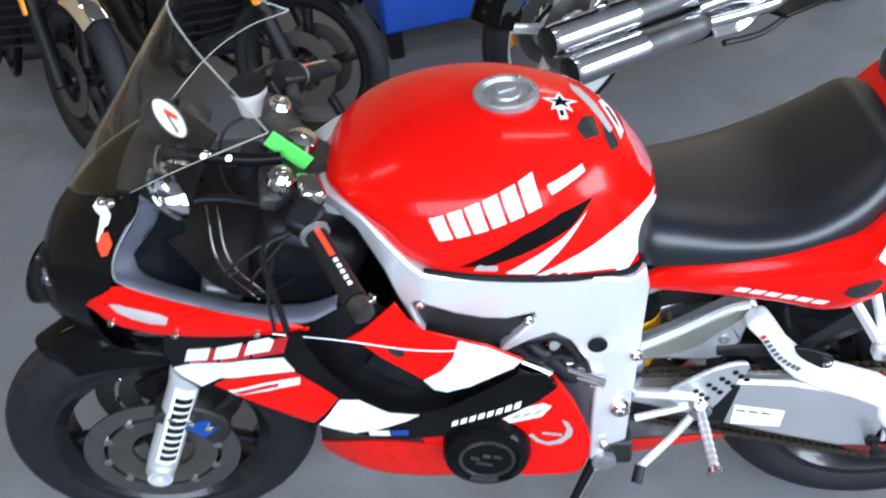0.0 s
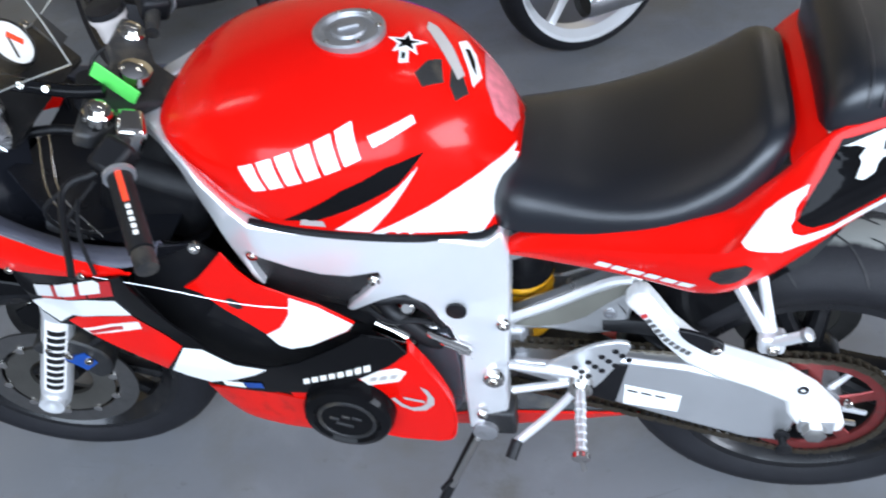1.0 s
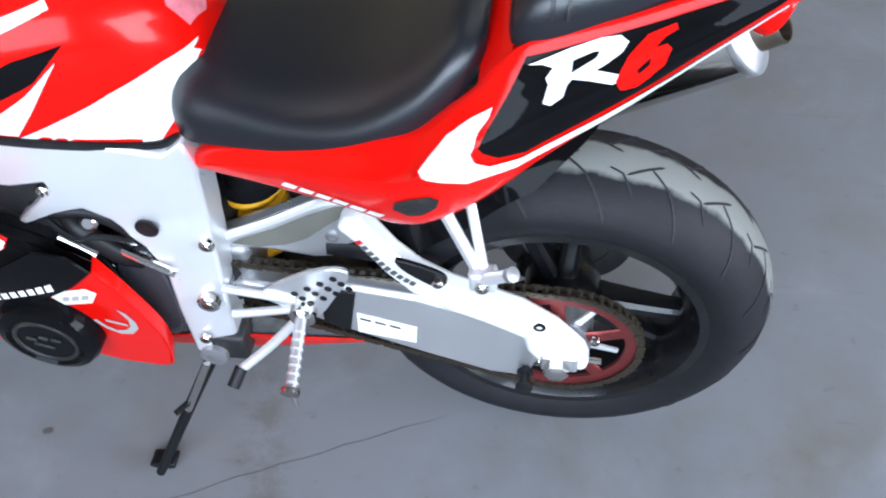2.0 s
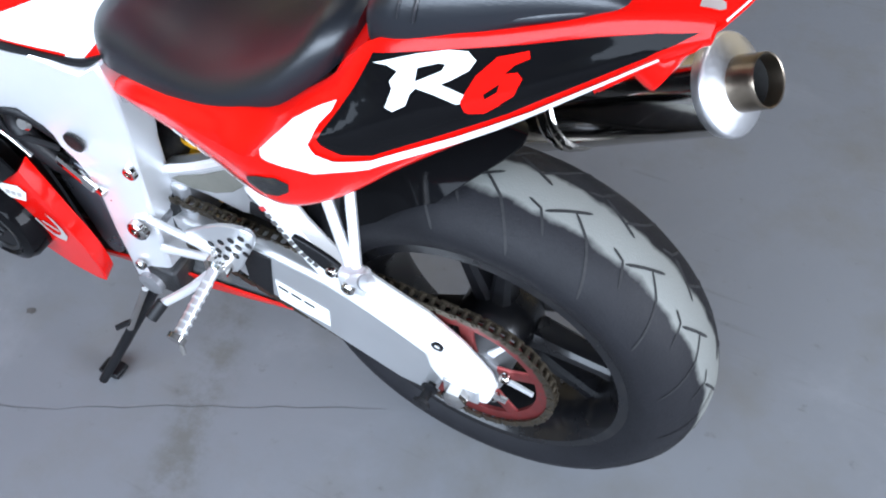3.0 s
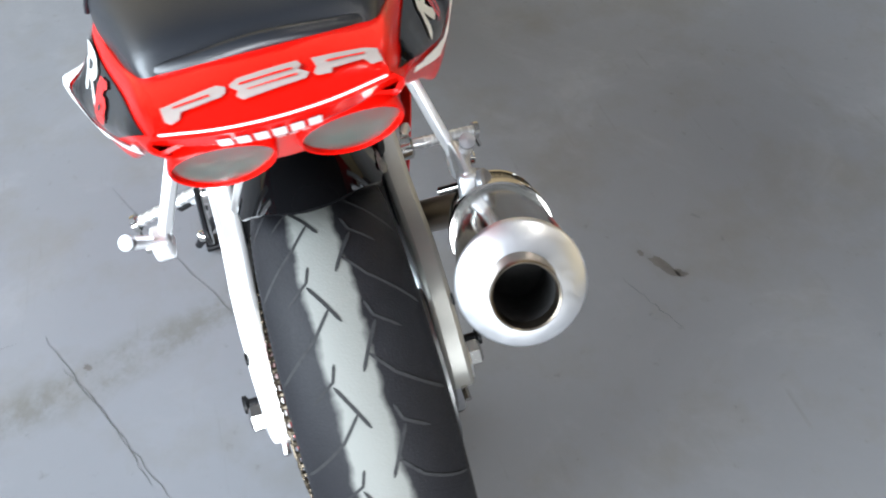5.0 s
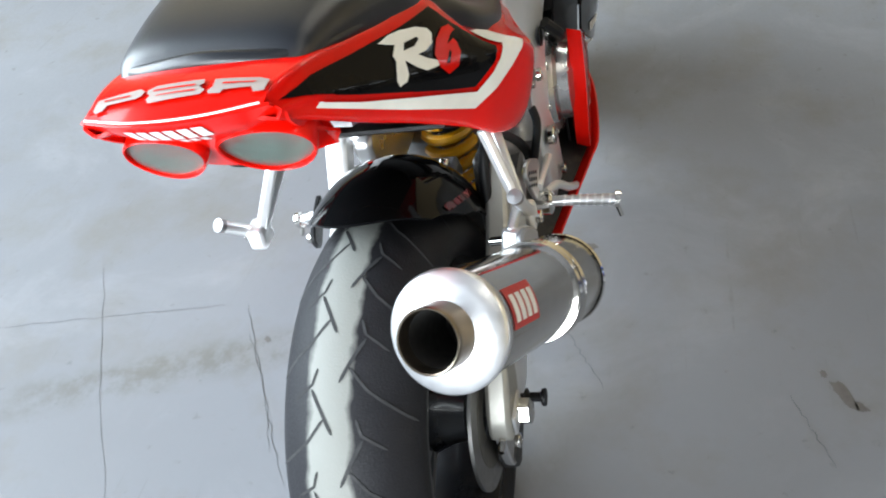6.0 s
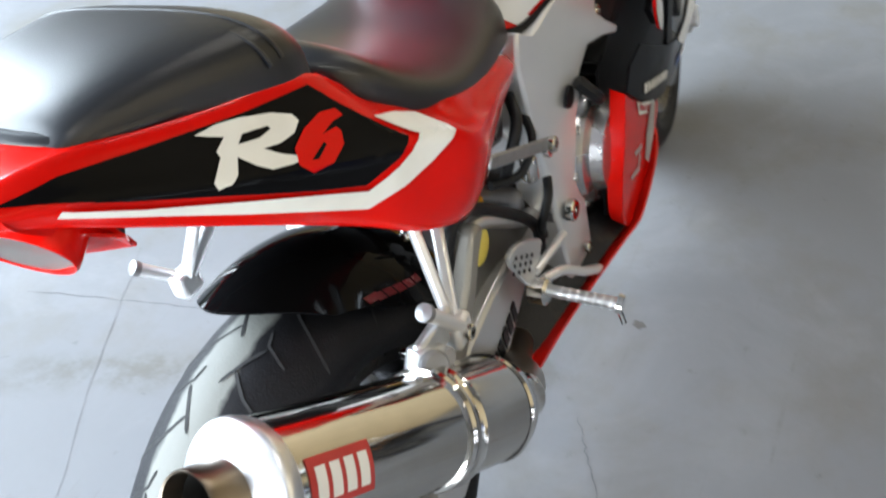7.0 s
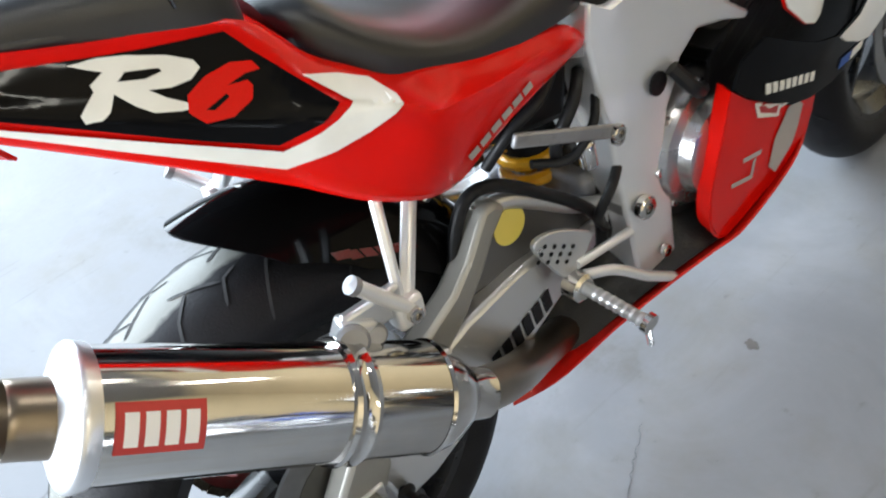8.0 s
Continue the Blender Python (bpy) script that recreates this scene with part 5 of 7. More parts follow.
for k in range(18):
    for s in (-1, 1):
        t = k * 20 + (10 if s > 0 else 0)
        part("tread_groove", groove_path([(t, s * 0.006), (t - 6, s * 0.020), (t - 11, s * 0.045)], 0.0032, 0.303, 0.064, O), GROOVE, front_wheel)

def unsteered(x, y, z):
    """A place on the turned front end, told as if the wheel stood straight."""
    return STEER.inverted() @ Vector((x, y, z))


fork = new("front_fork")
fork.parent = bike
fork.matrix_basis = STEER
fork["label"] = "silver telescopic front fork with stickers"
UP = HEAD_AXIS
for s in (-1, 1):
    foot = FRONT + Vector((0.0, s * 0.104, 0))
    slider = part("slider", lathe([(-0.035, 0.0001), (-0.035, 0.022), (-0.02, 0.028), (0.03, 0.030), (0.26, 0.0285), (0.285, 0.032), (0.30, 0.032), (0.302, 0.022)], foot, UP, 28), ALU, fork, "silver fork slider")
    part("stanchion", lathe([(0.29, 0.0215), (0.495, 0.0215), (0.498, 0.0001)], foot, UP, 24), CHROME, fork)
    part("axle_clamp", lathe([(-0.01, 0.026), (0.022, 0.024), (0.022, 0.012), (0.014, 0.0001)], foot + Vector((0, s * 0.012, 0)), (0, s, 0), 20), ALU, fork)
    part("caliper", plate([(-1.354, 0.468), (-1.289, 0.483), (-1.234, 0.438), (-1.234, 0.383), (-1.269, 0.363), (-1.294, 0.403), (-1.329, 0.428)], s * 0.125, 0.075, round_n=3), ENGINE, fork, "dark brake caliper", bevel=0.006)
    for q in range(3):
        bolt("bolt", Vector((-1.319 + 0.028 * q, s * 0.126, 0.463 - 0.02 * q)), (0, s, 0), 0.008, fork)
    part("caliper_badge", plate([(-1.309, 0.433), (-1.264, 0.443), (-1.251, 0.413), (-1.279, 0.393)], s * 0.1275, 0.002), BLUE, fork, "blue caliper badge")
    part("brake_hose", tube([(-1.25, s * 0.115, 0.45), (-1.19, s * 0.13, 0.52), (-1.20, s * 0.11, 0.62), (-1.14, s * 0.07, 0.74)], 0.006, 8), CABLE, fork)
    part("fork_cap", lathe([(0.706, 0.0205), (0.720, 0.0205), (0.723, 0.018), (0.723, 0.012), (0.731, 0.012), (0.733, 0.009), (0.733, 0.0001)], unsteered(-1.000 - 0.016 * s, -0.030 + 0.100 * s, 0.975) - UP * 0.733, UP, 24), STEEL, fork, "bright fork cap")
    k0 = unsteered(-0.962, -0.130, 0.930) if s < 0 else unsteered(-1.000, 0.085, 0.950)
    h0 = unsteered(-0.945, -0.205, 0.925) if s < 0 else unsteered(-1.012, 0.160, 0.962)
    h1 = unsteered(-0.877, -0.322, 0.886) if s < 0 else unsteered(-0.975, 0.262, 0.915)
    d = h1 - h0
    part("handlebar_tube", tube([k0, h0, h1], 0.0115, 12), ENGINE, fork)
    part("grip", tube([h0 + d * 0.10, h1 - d * 0.02], 0.0165, 14), CABLE, fork, "black rubber grip")
    part("grip_flange", tube([h0 + d * 0.07, h0 + d * 0.12], 0.022, 16), ALU_DARK, fork)
    part("switch_box", box((0.045, 0.05, 0.042), Matrix.Translation(h0 - d * 0.12) @ pose(0, 0, 0, 20, 20, 30 * s)), DARK, fork, bevel=0.008)
    part("bar_end", tube([h1, h1 + d.normalized() * 0.026], 0.0150, 14), ENGINE, fork, "dark bar end weight")
    part("red_stripe", tube([h0 + d * 0.14 + Vector((0.002, 0, 0.0125)), h0 + d * 0.50 + Vector((0.002, 0, 0.0125))], 0.0055, 8), REDLENS, fork, "red stripe on the grip")
    for q in range(5):
        part("pale_mark", tube([h0 + d * (0.54 + 0.075 * q) + Vector((0.002, 0, 0.0128)), h0 + d * (0.585 + 0.075 * q) + Vector((0.002, 0, 0.0128))], 0.0050, 6), DECAL, fork)
    l0 = h0 + d * 0.02 + Vector((-0.03, 0, 0.0))
    part("lever", tube([l0, l0 + Vector((-0.040, s * 0.03, -0.005)), l0 + Vector((-0.015, s * 0.14, -0.050))], 0.005, 8), DARK, fork)
clampc = unsteered(-1.010, -0.030, 0.935)
part("bar_clamp", box((0.04, 0.05, 0.045), Matrix.Translation(unsteered(-0.960, -0.125, 0.925)) @ pose(0, 0, 0, 10, 26, 20)), STEEL, fork, "bright cast handlebar clamp", bevel=0.008)
yoke = part("top_yoke", plate([(-0.045, -0.135), (-0.02, -0.135), (0.0, -0.10), (0.025, -0.05), (0.06, -0.03), (0.06, 0.03), (0.025, 0.05), (0.0, 0.10), (-0.02, 0.135), (-0.045, 0.135), (-0.05, 0.06), (-0.035, 0.03), (-0.035, -0.03), (-0.05, -0.06)], 0.012, 0.026), ENGINE, fork, "dark cast top yoke", bevel=0.006)
yoke.matrix_basis = Matrix.Translation(clampc + Vector((0.015, 0, 0))) @ UP.to_track_quat("Y", "Z").to_matrix().to_4x4() @ pose(0, 0, 0, 0, 90, 0)
part("stem_nut", lathe([(0.0, 0.023), (0.016, 0.023), (0.022, 0.016), (0.023, 0.0001)], unsteered(-0.975, -0.040, 0.955), UP, 20), STEEL, fork, "bright stem nut")
part("ignition_switch", tube([clampc + Vector((-0.045, 0, 0)) - UP * 0.03, clampc + Vector((-0.045, 0, 0)) + UP * 0.018], 0.022, 18), DARK, fork)
part("reservoir", lathe([(0, 0.024), (0.035, 0.026), (0.036, 0.030), (0.046, 0.030), (0.048, 0.0001)], unsteered(-1.080, 0.118, 0.928), (0, 0, 1), 24), GREYGFX, fork, "pale brake fluid reservoir")
part("reservoir_cap", lathe([(0.046, 0.031), (0.056, 0.030), (0.058, 0.0001)], unsteered(-1.080, 0.118, 0.928), (0, 0, 1), 24), DARK, fork)
part("lower_yoke", box((0.07, 0.26, 0.035), Matrix.Translation(FRONT + UP * 0.50 + Vector((0.02, 0, 0))) @ pose(0, 0, 0, 0, 26, 0)), ALU_DARK, fork, bevel=0.01)
part("green_tape", bar(unsteered(-1.012, -0.070, 0.992), unsteered(-0.960, -0.078, 0.945), 0.003, 0.030), GREEN, fork, "strip of bright green tape")
# front mudguard
rows = []
for k in range(19):
    t = k / 18
    a = radians(60 + 57 * t)
    half = 0.074 * (0.80 + 0.20 * math.sin(math.pi * t)) * (1 if t < 0.85 else 1 - (t - 0.85) * 3)
    rows.append([FRONT + Vector((math.cos(a) * (0.330 - 0.060 * w ** 4 - 0.012 * w * w), w * half, math.sin(a) * (0.330 - 0.060 * w ** 4 - 0.012 * w * w))) for w in [-1 + q / 6 for q in range(13)]])
bm = bmesh.new()
grid_faces(bm, rows)
bmesh.ops.recalc_face_normals(bm, faces=bm.faces)
bmesh.ops.solidify(bm, geom=bm.faces[:], thickness=0.003)
mud = part("front_mudguard", bm, BLACK, bike, "gloss black front mudguard", keep="mud")
mud.matrix_basis = STEER
for s in (-1, 1):
    part("mudguard_stay", plate([(-1.38, 0.51), (-1.26, 0.55), (-1.25, 0.51), (-1.30, 0.46), (-1.36, 0.45)], s * 0.074, 0.006, round_n=2), BLACK, mud)

# ---- cockpit ----
dash = part("instrument_pod", loft([[(-1.250, y, 0.965 - 2 * y * y) for y in (-0.10, -0.05, 0, 0.05, 0.10)], [(-1.210, y, 0.975 - 2 * y * y) for y in (-0.12, -0.06, 0, 0.06, 0.12)], [(-1.165, y, 0.925 - 2 * y * y) for y in (-0.12, -0.06, 0, 0.06, 0.12)], [(-1.15, y, 0.90) for y in (-0.10, -0.05, 0, 0.05, 0.10)]], 16, 4, 0.004), DARK, bike, "black instrument pod with a white rev counter")
GN = Vector((0.86, 0.08, 0.50)).normalized()
gc = Vector((-1.186, 0.014, 0.986))
part("rev_counter", lathe([(-0.02, 0.041), (0.004, 0.041), (0.007, 0.038), (0.003, 0.036)], gc, GN, 36), DARK, dash)
part("dial_face", lathe([(0.002, 0.037), (0.0025, 0.0001)], gc, GN, 36), DIAL, dash, "white dial face")
part("dial_mark", moved(box((0.010, 0.028, 0.0012), Matrix.Identity(4)), Matrix.Translation(gc + GN * 0.0032) @ GN.to_track_quat("Z", "Y").to_matrix().to_4x4() @ pose(0.012, 0.0, 0, 0, 0, 20)), REDLENS, dash, "red sector")
part("needle", moved(box((0.003, 0.034, 0.001), Matrix.Identity(4)), Matrix.Translation(gc + GN * 0.005) @ GN.to_track_quat("Z", "Y").to_matrix().to_4x4() @ pose(-0.008, -0.006, 0, 0, 0, -35)), DARK, dash)
part("display", moved(box((0.05, 0.032, 0.004), Matrix.Identity(4)), Matrix.Translation((-1.150, 0.062, 0.975)) @ GN.to_track_quat("Z", "Y").to_matrix().to_4x4() @ pose(0, 0, 0, 0, 0, 90)), ENGINE, dash)
part("fairing_stay", tube([(-1.02, 0, 0.80), (-1.15, -0.03, 0.86), (-1.26, -0.09, 0.865), (-1.31, -0.11, 0.82)], 0.008, 10), DARK, bike, "black fairing stay")
part("cockpit_tray", loft([[(-1.200, y, 0.830 + 1.2 * y * y) for y in (-0.11, -0.05, 0, 0.05, 0.11)], [(-1.135, y, 0.765 + 0.8 * y * y) for y in (-0.15, -0.07, 0, 0.07, 0.15)], [(-1.05, y, 0.742 + 0.4 * y * y) for y in (-0.165, -0.08, 0, 0.08, 0.165)], [(-0.955, y, 0.745) for y in (-0.165, -0.08, 0, 0.08, 0.165)]], 16, 4, 0.003), LINER, bike, "black tray under the cockpit")
# unidentified bright patch built as a chrome cup, with an added arm
cup = []
for k in range(7):
    t = k / 6
    cup.append([Vector((-1.156, -0.146, 0.958)) + Vector((0.82, -0.30, 0.48)).normalized() * (0.026 * (1 - t * t)) * -1 + (Vector((0.30, 0.95, 0.08)).normalized() * math.cos(a) * 0.026 + Vector((-0.38, 0.05, 0.92)).normalized() * math.sin(a) * 0.046) * (0.12 + 0.88 * t) for a in (math.tau * q / 14 for q in range(14))])
part("faceted_cup", rings(cup, caps=False), CHROME, bike, "bright faceted cup", sharp=12)
part("cup_arm", tube([(-1.168, -0.125, 0.952), (-1.190, -0.105, 0.935), (-1.20, -0.09, 0.92)], 0.012, 10), DARK, bike, "black arm added to hold the cup")
part("bracket_plate", box((0.06, 0.035, 0.004), pose(-1.235, -0.10, 0.815, 20, 35, 20)), CHROME, bike, bevel=0.001)
part("inner_cowl", tube([(-1.165, -0.095, 1.000), (-1.11, -0.100, 0.990), (-1.04, -0.098, 0.975), (-0.995, -0.09, 0.968)], 0.010, 12), BLACK, bike, "black inner cowl bar")
for x, z in ((-1.10, 0.990), (-1.065, 0.983)):
    bolt("bolt", Vector((x, -0.107, z + 0.004)), (0.2, -1, 0.5), 0.005, bike, STEEL)
cables = new("control_cables")
cables.parent = bike
cables["label"] = "black control cables and wires"
part("cable", tube([(-1.0, -0.19, 0.905), (-1.08, -0.21, 0.86), (-1.10, -0.16, 0.77), (-1.03, -0.09, 0.72), (-0.93, -0.06, 0.76)], 0.0032, 8), CABLE, cables)
part("cable", tube([(-0.99, -0.20, 0.90), (-1.05, -0.22, 0.84), (-1.05, -0.15, 0.76), (-0.98, -0.07, 0.74)], 0.0028, 8), CABLE, cables)
part("cable", tube([(-1.06, 0.16, 0.91), (-1.15, 0.13, 0.88), (-1.14, 0.06, 0.80), (-1.02, 0.05, 0.76)], 0.0032, 8), CABLE, cables)
part("wire", tube([(-1.125, -0.10, 0.90), (-1.115, -0.15, 0.83), (-1.06, -0.18, 0.770)], 0.0016, 6), STEEL, cables, "thin bright wire")
part("wire", tube([(-1.110, -0.095, 0.90), (-1.100, -0.145, 0.83), (-1.045, -0.175, 0.770)], 0.0016, 6), STEEL, cables)
part("clutch_cable", tube([(-1.0, -0.235, 0.90), (-1.02, -0.245, 0.84), (-1.025, -0.250, 0.77)], 0.0030, 6), CABLE, cables)
part("intake_tunnel", box((0.18, 0.20, 0.14), pose(-1.00, 0, 0.76, 0, 25, 0)), DARK, bike, "black intake box", bevel=0.03)
part("fairing_lanyard", tube([(-1.03, -0.250, 0.765), (-0.93, -0.253, 0.745), (-0.82, -0.245, 0.705), (-0.72, -0.225, 0.675)], 0.0006, 6), ALU, fairing, "thin pale cord")

# ---- films and stickers ----
def blocks(a, b, up, n, fill_part=0.72, lean=0.0):
    """n slanting blocks in a row from a to b; up is their height as a vector."""
    out = []
    for k in range(n):
        t0, t1 = k / n, (k + fill_part) / n
        p = [(a[0] + (b[0] - a[0]) * t, a[1] + (b[1] - a[1]) * t) for t in (t0, t1)]
        s = lean * (b[0] - a[0]) / n
        out.append([p[0], p[1], (p[1][0] + up[0] + s, p[1][1] + up[1]), (p[0][0] + up[0] + s, p[0][1] + up[1])])
    return out


def film(name, outlines, keys, side, material, parent, label="", lift=0.0012, step=0.014):
    for o in outlines:
        part(name, decal(o, keys, side, lift, (), step), material, parent, label)


# side graphics of the tail, left (-1) and right (1), as outlines in x and z
TAIL_BLACK = {-1: [(-0.043, 0.906), (0.03, 0.924), (0.087, 0.937), (0.155, 0.954), (0.199, 0.964), (0.232, 0.968), (0.205, 0.953), (0.162, 0.924), (0.085, 0.871), (0.02, 0.836), (-0.042, 0.804), (-0.069, 0.806), (-0.083, 0.816), (-0.090, 0.824), (-0.073, 0.849), (-0.058, 0.874)],
              1: [(-0.030, 0.912), (0.038, 0.926), (0.132, 0.949), (0.189, 0.964), (0.235, 0.969), (0.204, 0.954), (0.15, 0.920), (0.08, 0.878), (0.02, 0.842), (-0.029, 0.815), (-0.065, 0.821), (-0.086, 0.830), (-0.062, 0.864), (-0.044, 0.890)]}
TAIL_WHITE = {-1: [(-0.075, 0.857), (-0.123, 0.826), (-0.151, 0.798), (-0.130, 0.786), (-0.104, 0.772), (-0.051, 0.781), (0.026, 0.818), (0.09, 0.852), (0.204, 0.943), (0.203, 0.946), (0.102, 0.872), (0.036, 0.836), (-0.045, 0.797), (-0.079, 0.795), (-0.094, 0.806), (-0.098, 0.819), (-0.090, 0.834), (-0.079, 0.847)],
              1: [(-0.071, 0.858), (-0.104, 0.842), (-0.129, 0.827), (-0.140, 0.810), (-0.102, 0.797), (-0.072, 0.790), (-0.031, 0.788), (0.017, 0.819), (0.083, 0.862), (0.153, 0.909), (0.205, 0.944), (0.202, 0.947), (0.151, 0.914), (0.081, 0.873), (0.015, 0.835), (-0.031, 0.808), (-0.063, 0.814), (-0.096, 0.826), (-0.088, 0.836)]}
R_SHAPE = {-1: [(-0.041, 0.899), (0.0, 0.915), (0.03, 0.924), (0.048, 0.926), (0.056, 0.920), (0.051, 0.911), (0.036, 0.900), (0.026, 0.894), (0.060, 0.887), (0.043, 0.880), (0.020, 0.884), (0.003, 0.886), (-0.002, 0.880), (-0.005, 0.869), (-0.017, 0.861), (-0.025, 0.863), (-0.020, 0.881), (-0.023, 0.887), (-0.016, 0.897), (-0.027, 0.900)],
           1: [(0.089, 0.935), (0.068, 0.932), (0.048, 0.926), (0.021, 0.915), (0.004, 0.904), (0.002, 0.897), (0.013, 0.892), (0.030, 0.893), (0.046, 0.898), (0.037, 0.888), (0.015, 0.871), (0.032, 0.875), (0.051, 0.882), (0.061, 0.892), (0.070, 0.905), (0.079, 0.895), (0.087, 0.892), (0.098, 0.895), (0.099, 0.901), (0.082, 0.912), (0.082, 0.917), (0.069, 0.922), (0.079, 0.928)]}
SIX_SHAPE = {-1: [(0.100, 0.935), (0.074, 0.926), (0.057, 0.907), (0.046, 0.883), (0.051, 0.874), (0.067, 0.875), (0.092, 0.896), (0.098, 0.911), (0.093, 0.916), (0.082, 0.913), (0.090, 0.922), (0.102, 0.929)],
             1: [(-0.041, 0.877), (-0.038, 0.885), (-0.021, 0.891), (0.002, 0.890), (0.022, 0.883), (0.028, 0.872), (0.019, 0.859), (-0.003, 0.855), (-0.023, 0.860), (-0.029, 0.869), (-0.027, 0.874), (-0.010, 0.877), (-0.028, 0.879)]}
R_EYE = {-1: [(0.003, 0.904), (0.023, 0.912), (0.029, 0.912), (0.026, 0.906), (0.002, 0.892)], 1: [(0.055, 0.916), (0.031, 0.909), (0.030, 0.906), (0.044, 0.906), (0.063, 0.912)]}
SIX_EYE = {-1: [(0.066, 0.893), (0.079, 0.904), (0.078, 0.897), (0.068, 0.889)], 1: [(0.015, 0.868), (-0.006, 0.872), (-0.007, 0.869), (0.009, 0.865)]}
for s, nm in ((-1, "L"), (1, "R")):
    keys = ("tail" + nm,)
    film("black_panel_film", [TAIL_BLACK[s]], keys, s, BLACK, tail, "gloss black side graphic", 0.0016, 0.007)
    # right-hand graphics take a duller, warmer white than the left-hand ones
    film("white_stripe_film", [TAIL_WHITE[s]], keys, s, DECAL if s > 0 else WHITE, tail, "white chevron stripe", 0.0028, 0.006)
    film("emblem_shape", [R_SHAPE[s]], keys, s, DECAL if s > 0 else WHITE, tail, "white emblem shape", 0.0030, 0.007)
    film("emblem_eye", [R_EYE[s]], keys, s, BLACK, tail, "", 0.0035, 0.007)
    film("emblem_shape", [SIX_SHAPE[s]], keys, s, RED, tail, "red emblem shape", 0.0032, 0.007)
    film("emblem_eye", [SIX_EYE[s]], keys, s, BLACK, tail, "", 0.0037, 0.007)
film("rubber_plug", [[(-0.188, 0.732), (-0.184, 0.748), (-0.165, 0.761), (-0.145, 0.762), (-0.135, 0.750), (-0.140, 0.733), (-0.155, 0.722), (-0.172, 0.720)]], ("tailL",), -1, ENGINE, tail, "dark oval plug", 0.0020)
film("sponsor_strip", blocks((-0.335, 0.709), (-0.205, 0.699), (0.008, 0.012), 6, 0.8), ("tailL",), -1, WHITE, tail, "white and black sticker strip", 0.0020)
# the same strip in grey on the right
film("sponsor_strip", blocks((-0.335, 0.709), (-0.205, 0.699), (0.008, 0.012), 6, 0.8), ("tailR",), 1, GREYGFX, tail, "grey sticker strip", 0.0020)
# deck lettering as plain blocks
for o in [[(0.224, -0.076), (0.22, -0.035), (0.225, -0.029), (0.231, -0.03), (0.234, -0.034), (0.235, -0.062), (0.241, -0.064), (0.243, -0.07), (0.239, -0.074)],
          [(0.224, -0.026), (0.219, -0.02), (0.216, 0.023), (0.222, 0.025), (0.226, 0.022), (0.232, 0.029), (0.237, 0.026), (0.242, -0.019), (0.237, -0.023), (0.233, -0.021), (0.227, -0.026)],
          [(0.217, 0.033), (0.215, 0.071), (0.218, 0.080), (0.234, 0.0805), (0.236, 0.072), (0.229, 0.068), (0.233, 0.045), (0.237, 0.044), (0.237, 0.034), (0.234, 0.032), (0.228, 0.035)]]:
    part("deck_graphic", decal_along([o], (0, 0, 0.98), (1, 0, 0), (0, 1, 0), (0, 0, -1), ("deck",), 0.0022, 0.006), DECKGREY, tail, "silver-grey block graphic")
for o in [[(0.228, -0.067), (0.228, -0.041), (0.23, -0.041), (0.23, -0.067)], [(0.226, -0.019), (0.224, 0.019), (0.226, 0.018), (0.228, -0.02)],
          [(0.234, -0.014), (0.231, 0.021), (0.233, 0.02), (0.235, -0.015)], [(0.224, 0.043), (0.222, 0.071), (0.224, 0.069), (0.226, 0.042)]]:
    part("deck_slit", decal_along([o], (0, 0, 0.98), (1, 0, 0), (0, 1, 0), (0, 0, -1), ("deck",), 0.0030, 0.006), RED, tail, "red slit in the graphic")
part("lip_line", tube([(0.262 - 2.4 * y * y + 0.0008, y, 0.9775 - 0.2 * y * y) for y in (-0.080, -0.040, 0.0, 0.040, 0.080)], 0.0009, 6), WHITE, tail, "thin white lip line")
for o in blocks((-0.044, 0.951), (0.032, 0.951), (0.0, 0.016), 6, 0.74):
    part("face_block", decal_along([o], (0.30, 0, 0), (0, 1, 0), (0, 0, 1), (-1, 0, 0), ("face",), 0.0014, 0.01), WHITE, tail, "row of small white blocks")
for o in blocks((-0.005, 0.942), (0.022, 0.942), (0.0, 0.007), 3, 0.7):
    part("face_block", decal_along([o], (0.30, 0, 0), (0, 1, 0), (0, 0, 1), (-1, 0, 0), ("face",), 0.0014, 0.01), WHITE, tail)

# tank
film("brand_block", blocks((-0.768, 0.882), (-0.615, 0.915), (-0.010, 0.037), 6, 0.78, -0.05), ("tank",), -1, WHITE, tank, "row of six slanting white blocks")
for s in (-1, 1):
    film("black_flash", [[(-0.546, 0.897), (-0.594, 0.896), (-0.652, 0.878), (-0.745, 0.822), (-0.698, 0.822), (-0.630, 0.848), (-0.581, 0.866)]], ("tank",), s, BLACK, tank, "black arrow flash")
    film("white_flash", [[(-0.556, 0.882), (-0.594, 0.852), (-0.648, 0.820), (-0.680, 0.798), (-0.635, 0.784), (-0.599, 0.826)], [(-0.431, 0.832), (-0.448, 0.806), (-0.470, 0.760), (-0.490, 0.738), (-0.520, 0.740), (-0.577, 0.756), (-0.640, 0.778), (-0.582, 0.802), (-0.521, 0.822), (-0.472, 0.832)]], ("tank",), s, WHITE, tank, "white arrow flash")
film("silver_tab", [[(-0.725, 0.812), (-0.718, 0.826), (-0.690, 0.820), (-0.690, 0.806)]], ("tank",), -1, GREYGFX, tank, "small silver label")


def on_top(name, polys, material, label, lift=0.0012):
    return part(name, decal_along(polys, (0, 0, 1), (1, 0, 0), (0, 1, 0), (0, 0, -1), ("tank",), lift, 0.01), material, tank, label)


def star(cx, cy, r, q, turn=0.0):
    return [(cx + (r if k % 2 == 0 else q) * math.cos(math.tau * k / 10 + turn), cy + (r if k % 2 == 0 else q) * math.sin(math.tau * k / 10 + turn)) for k in range(10)]


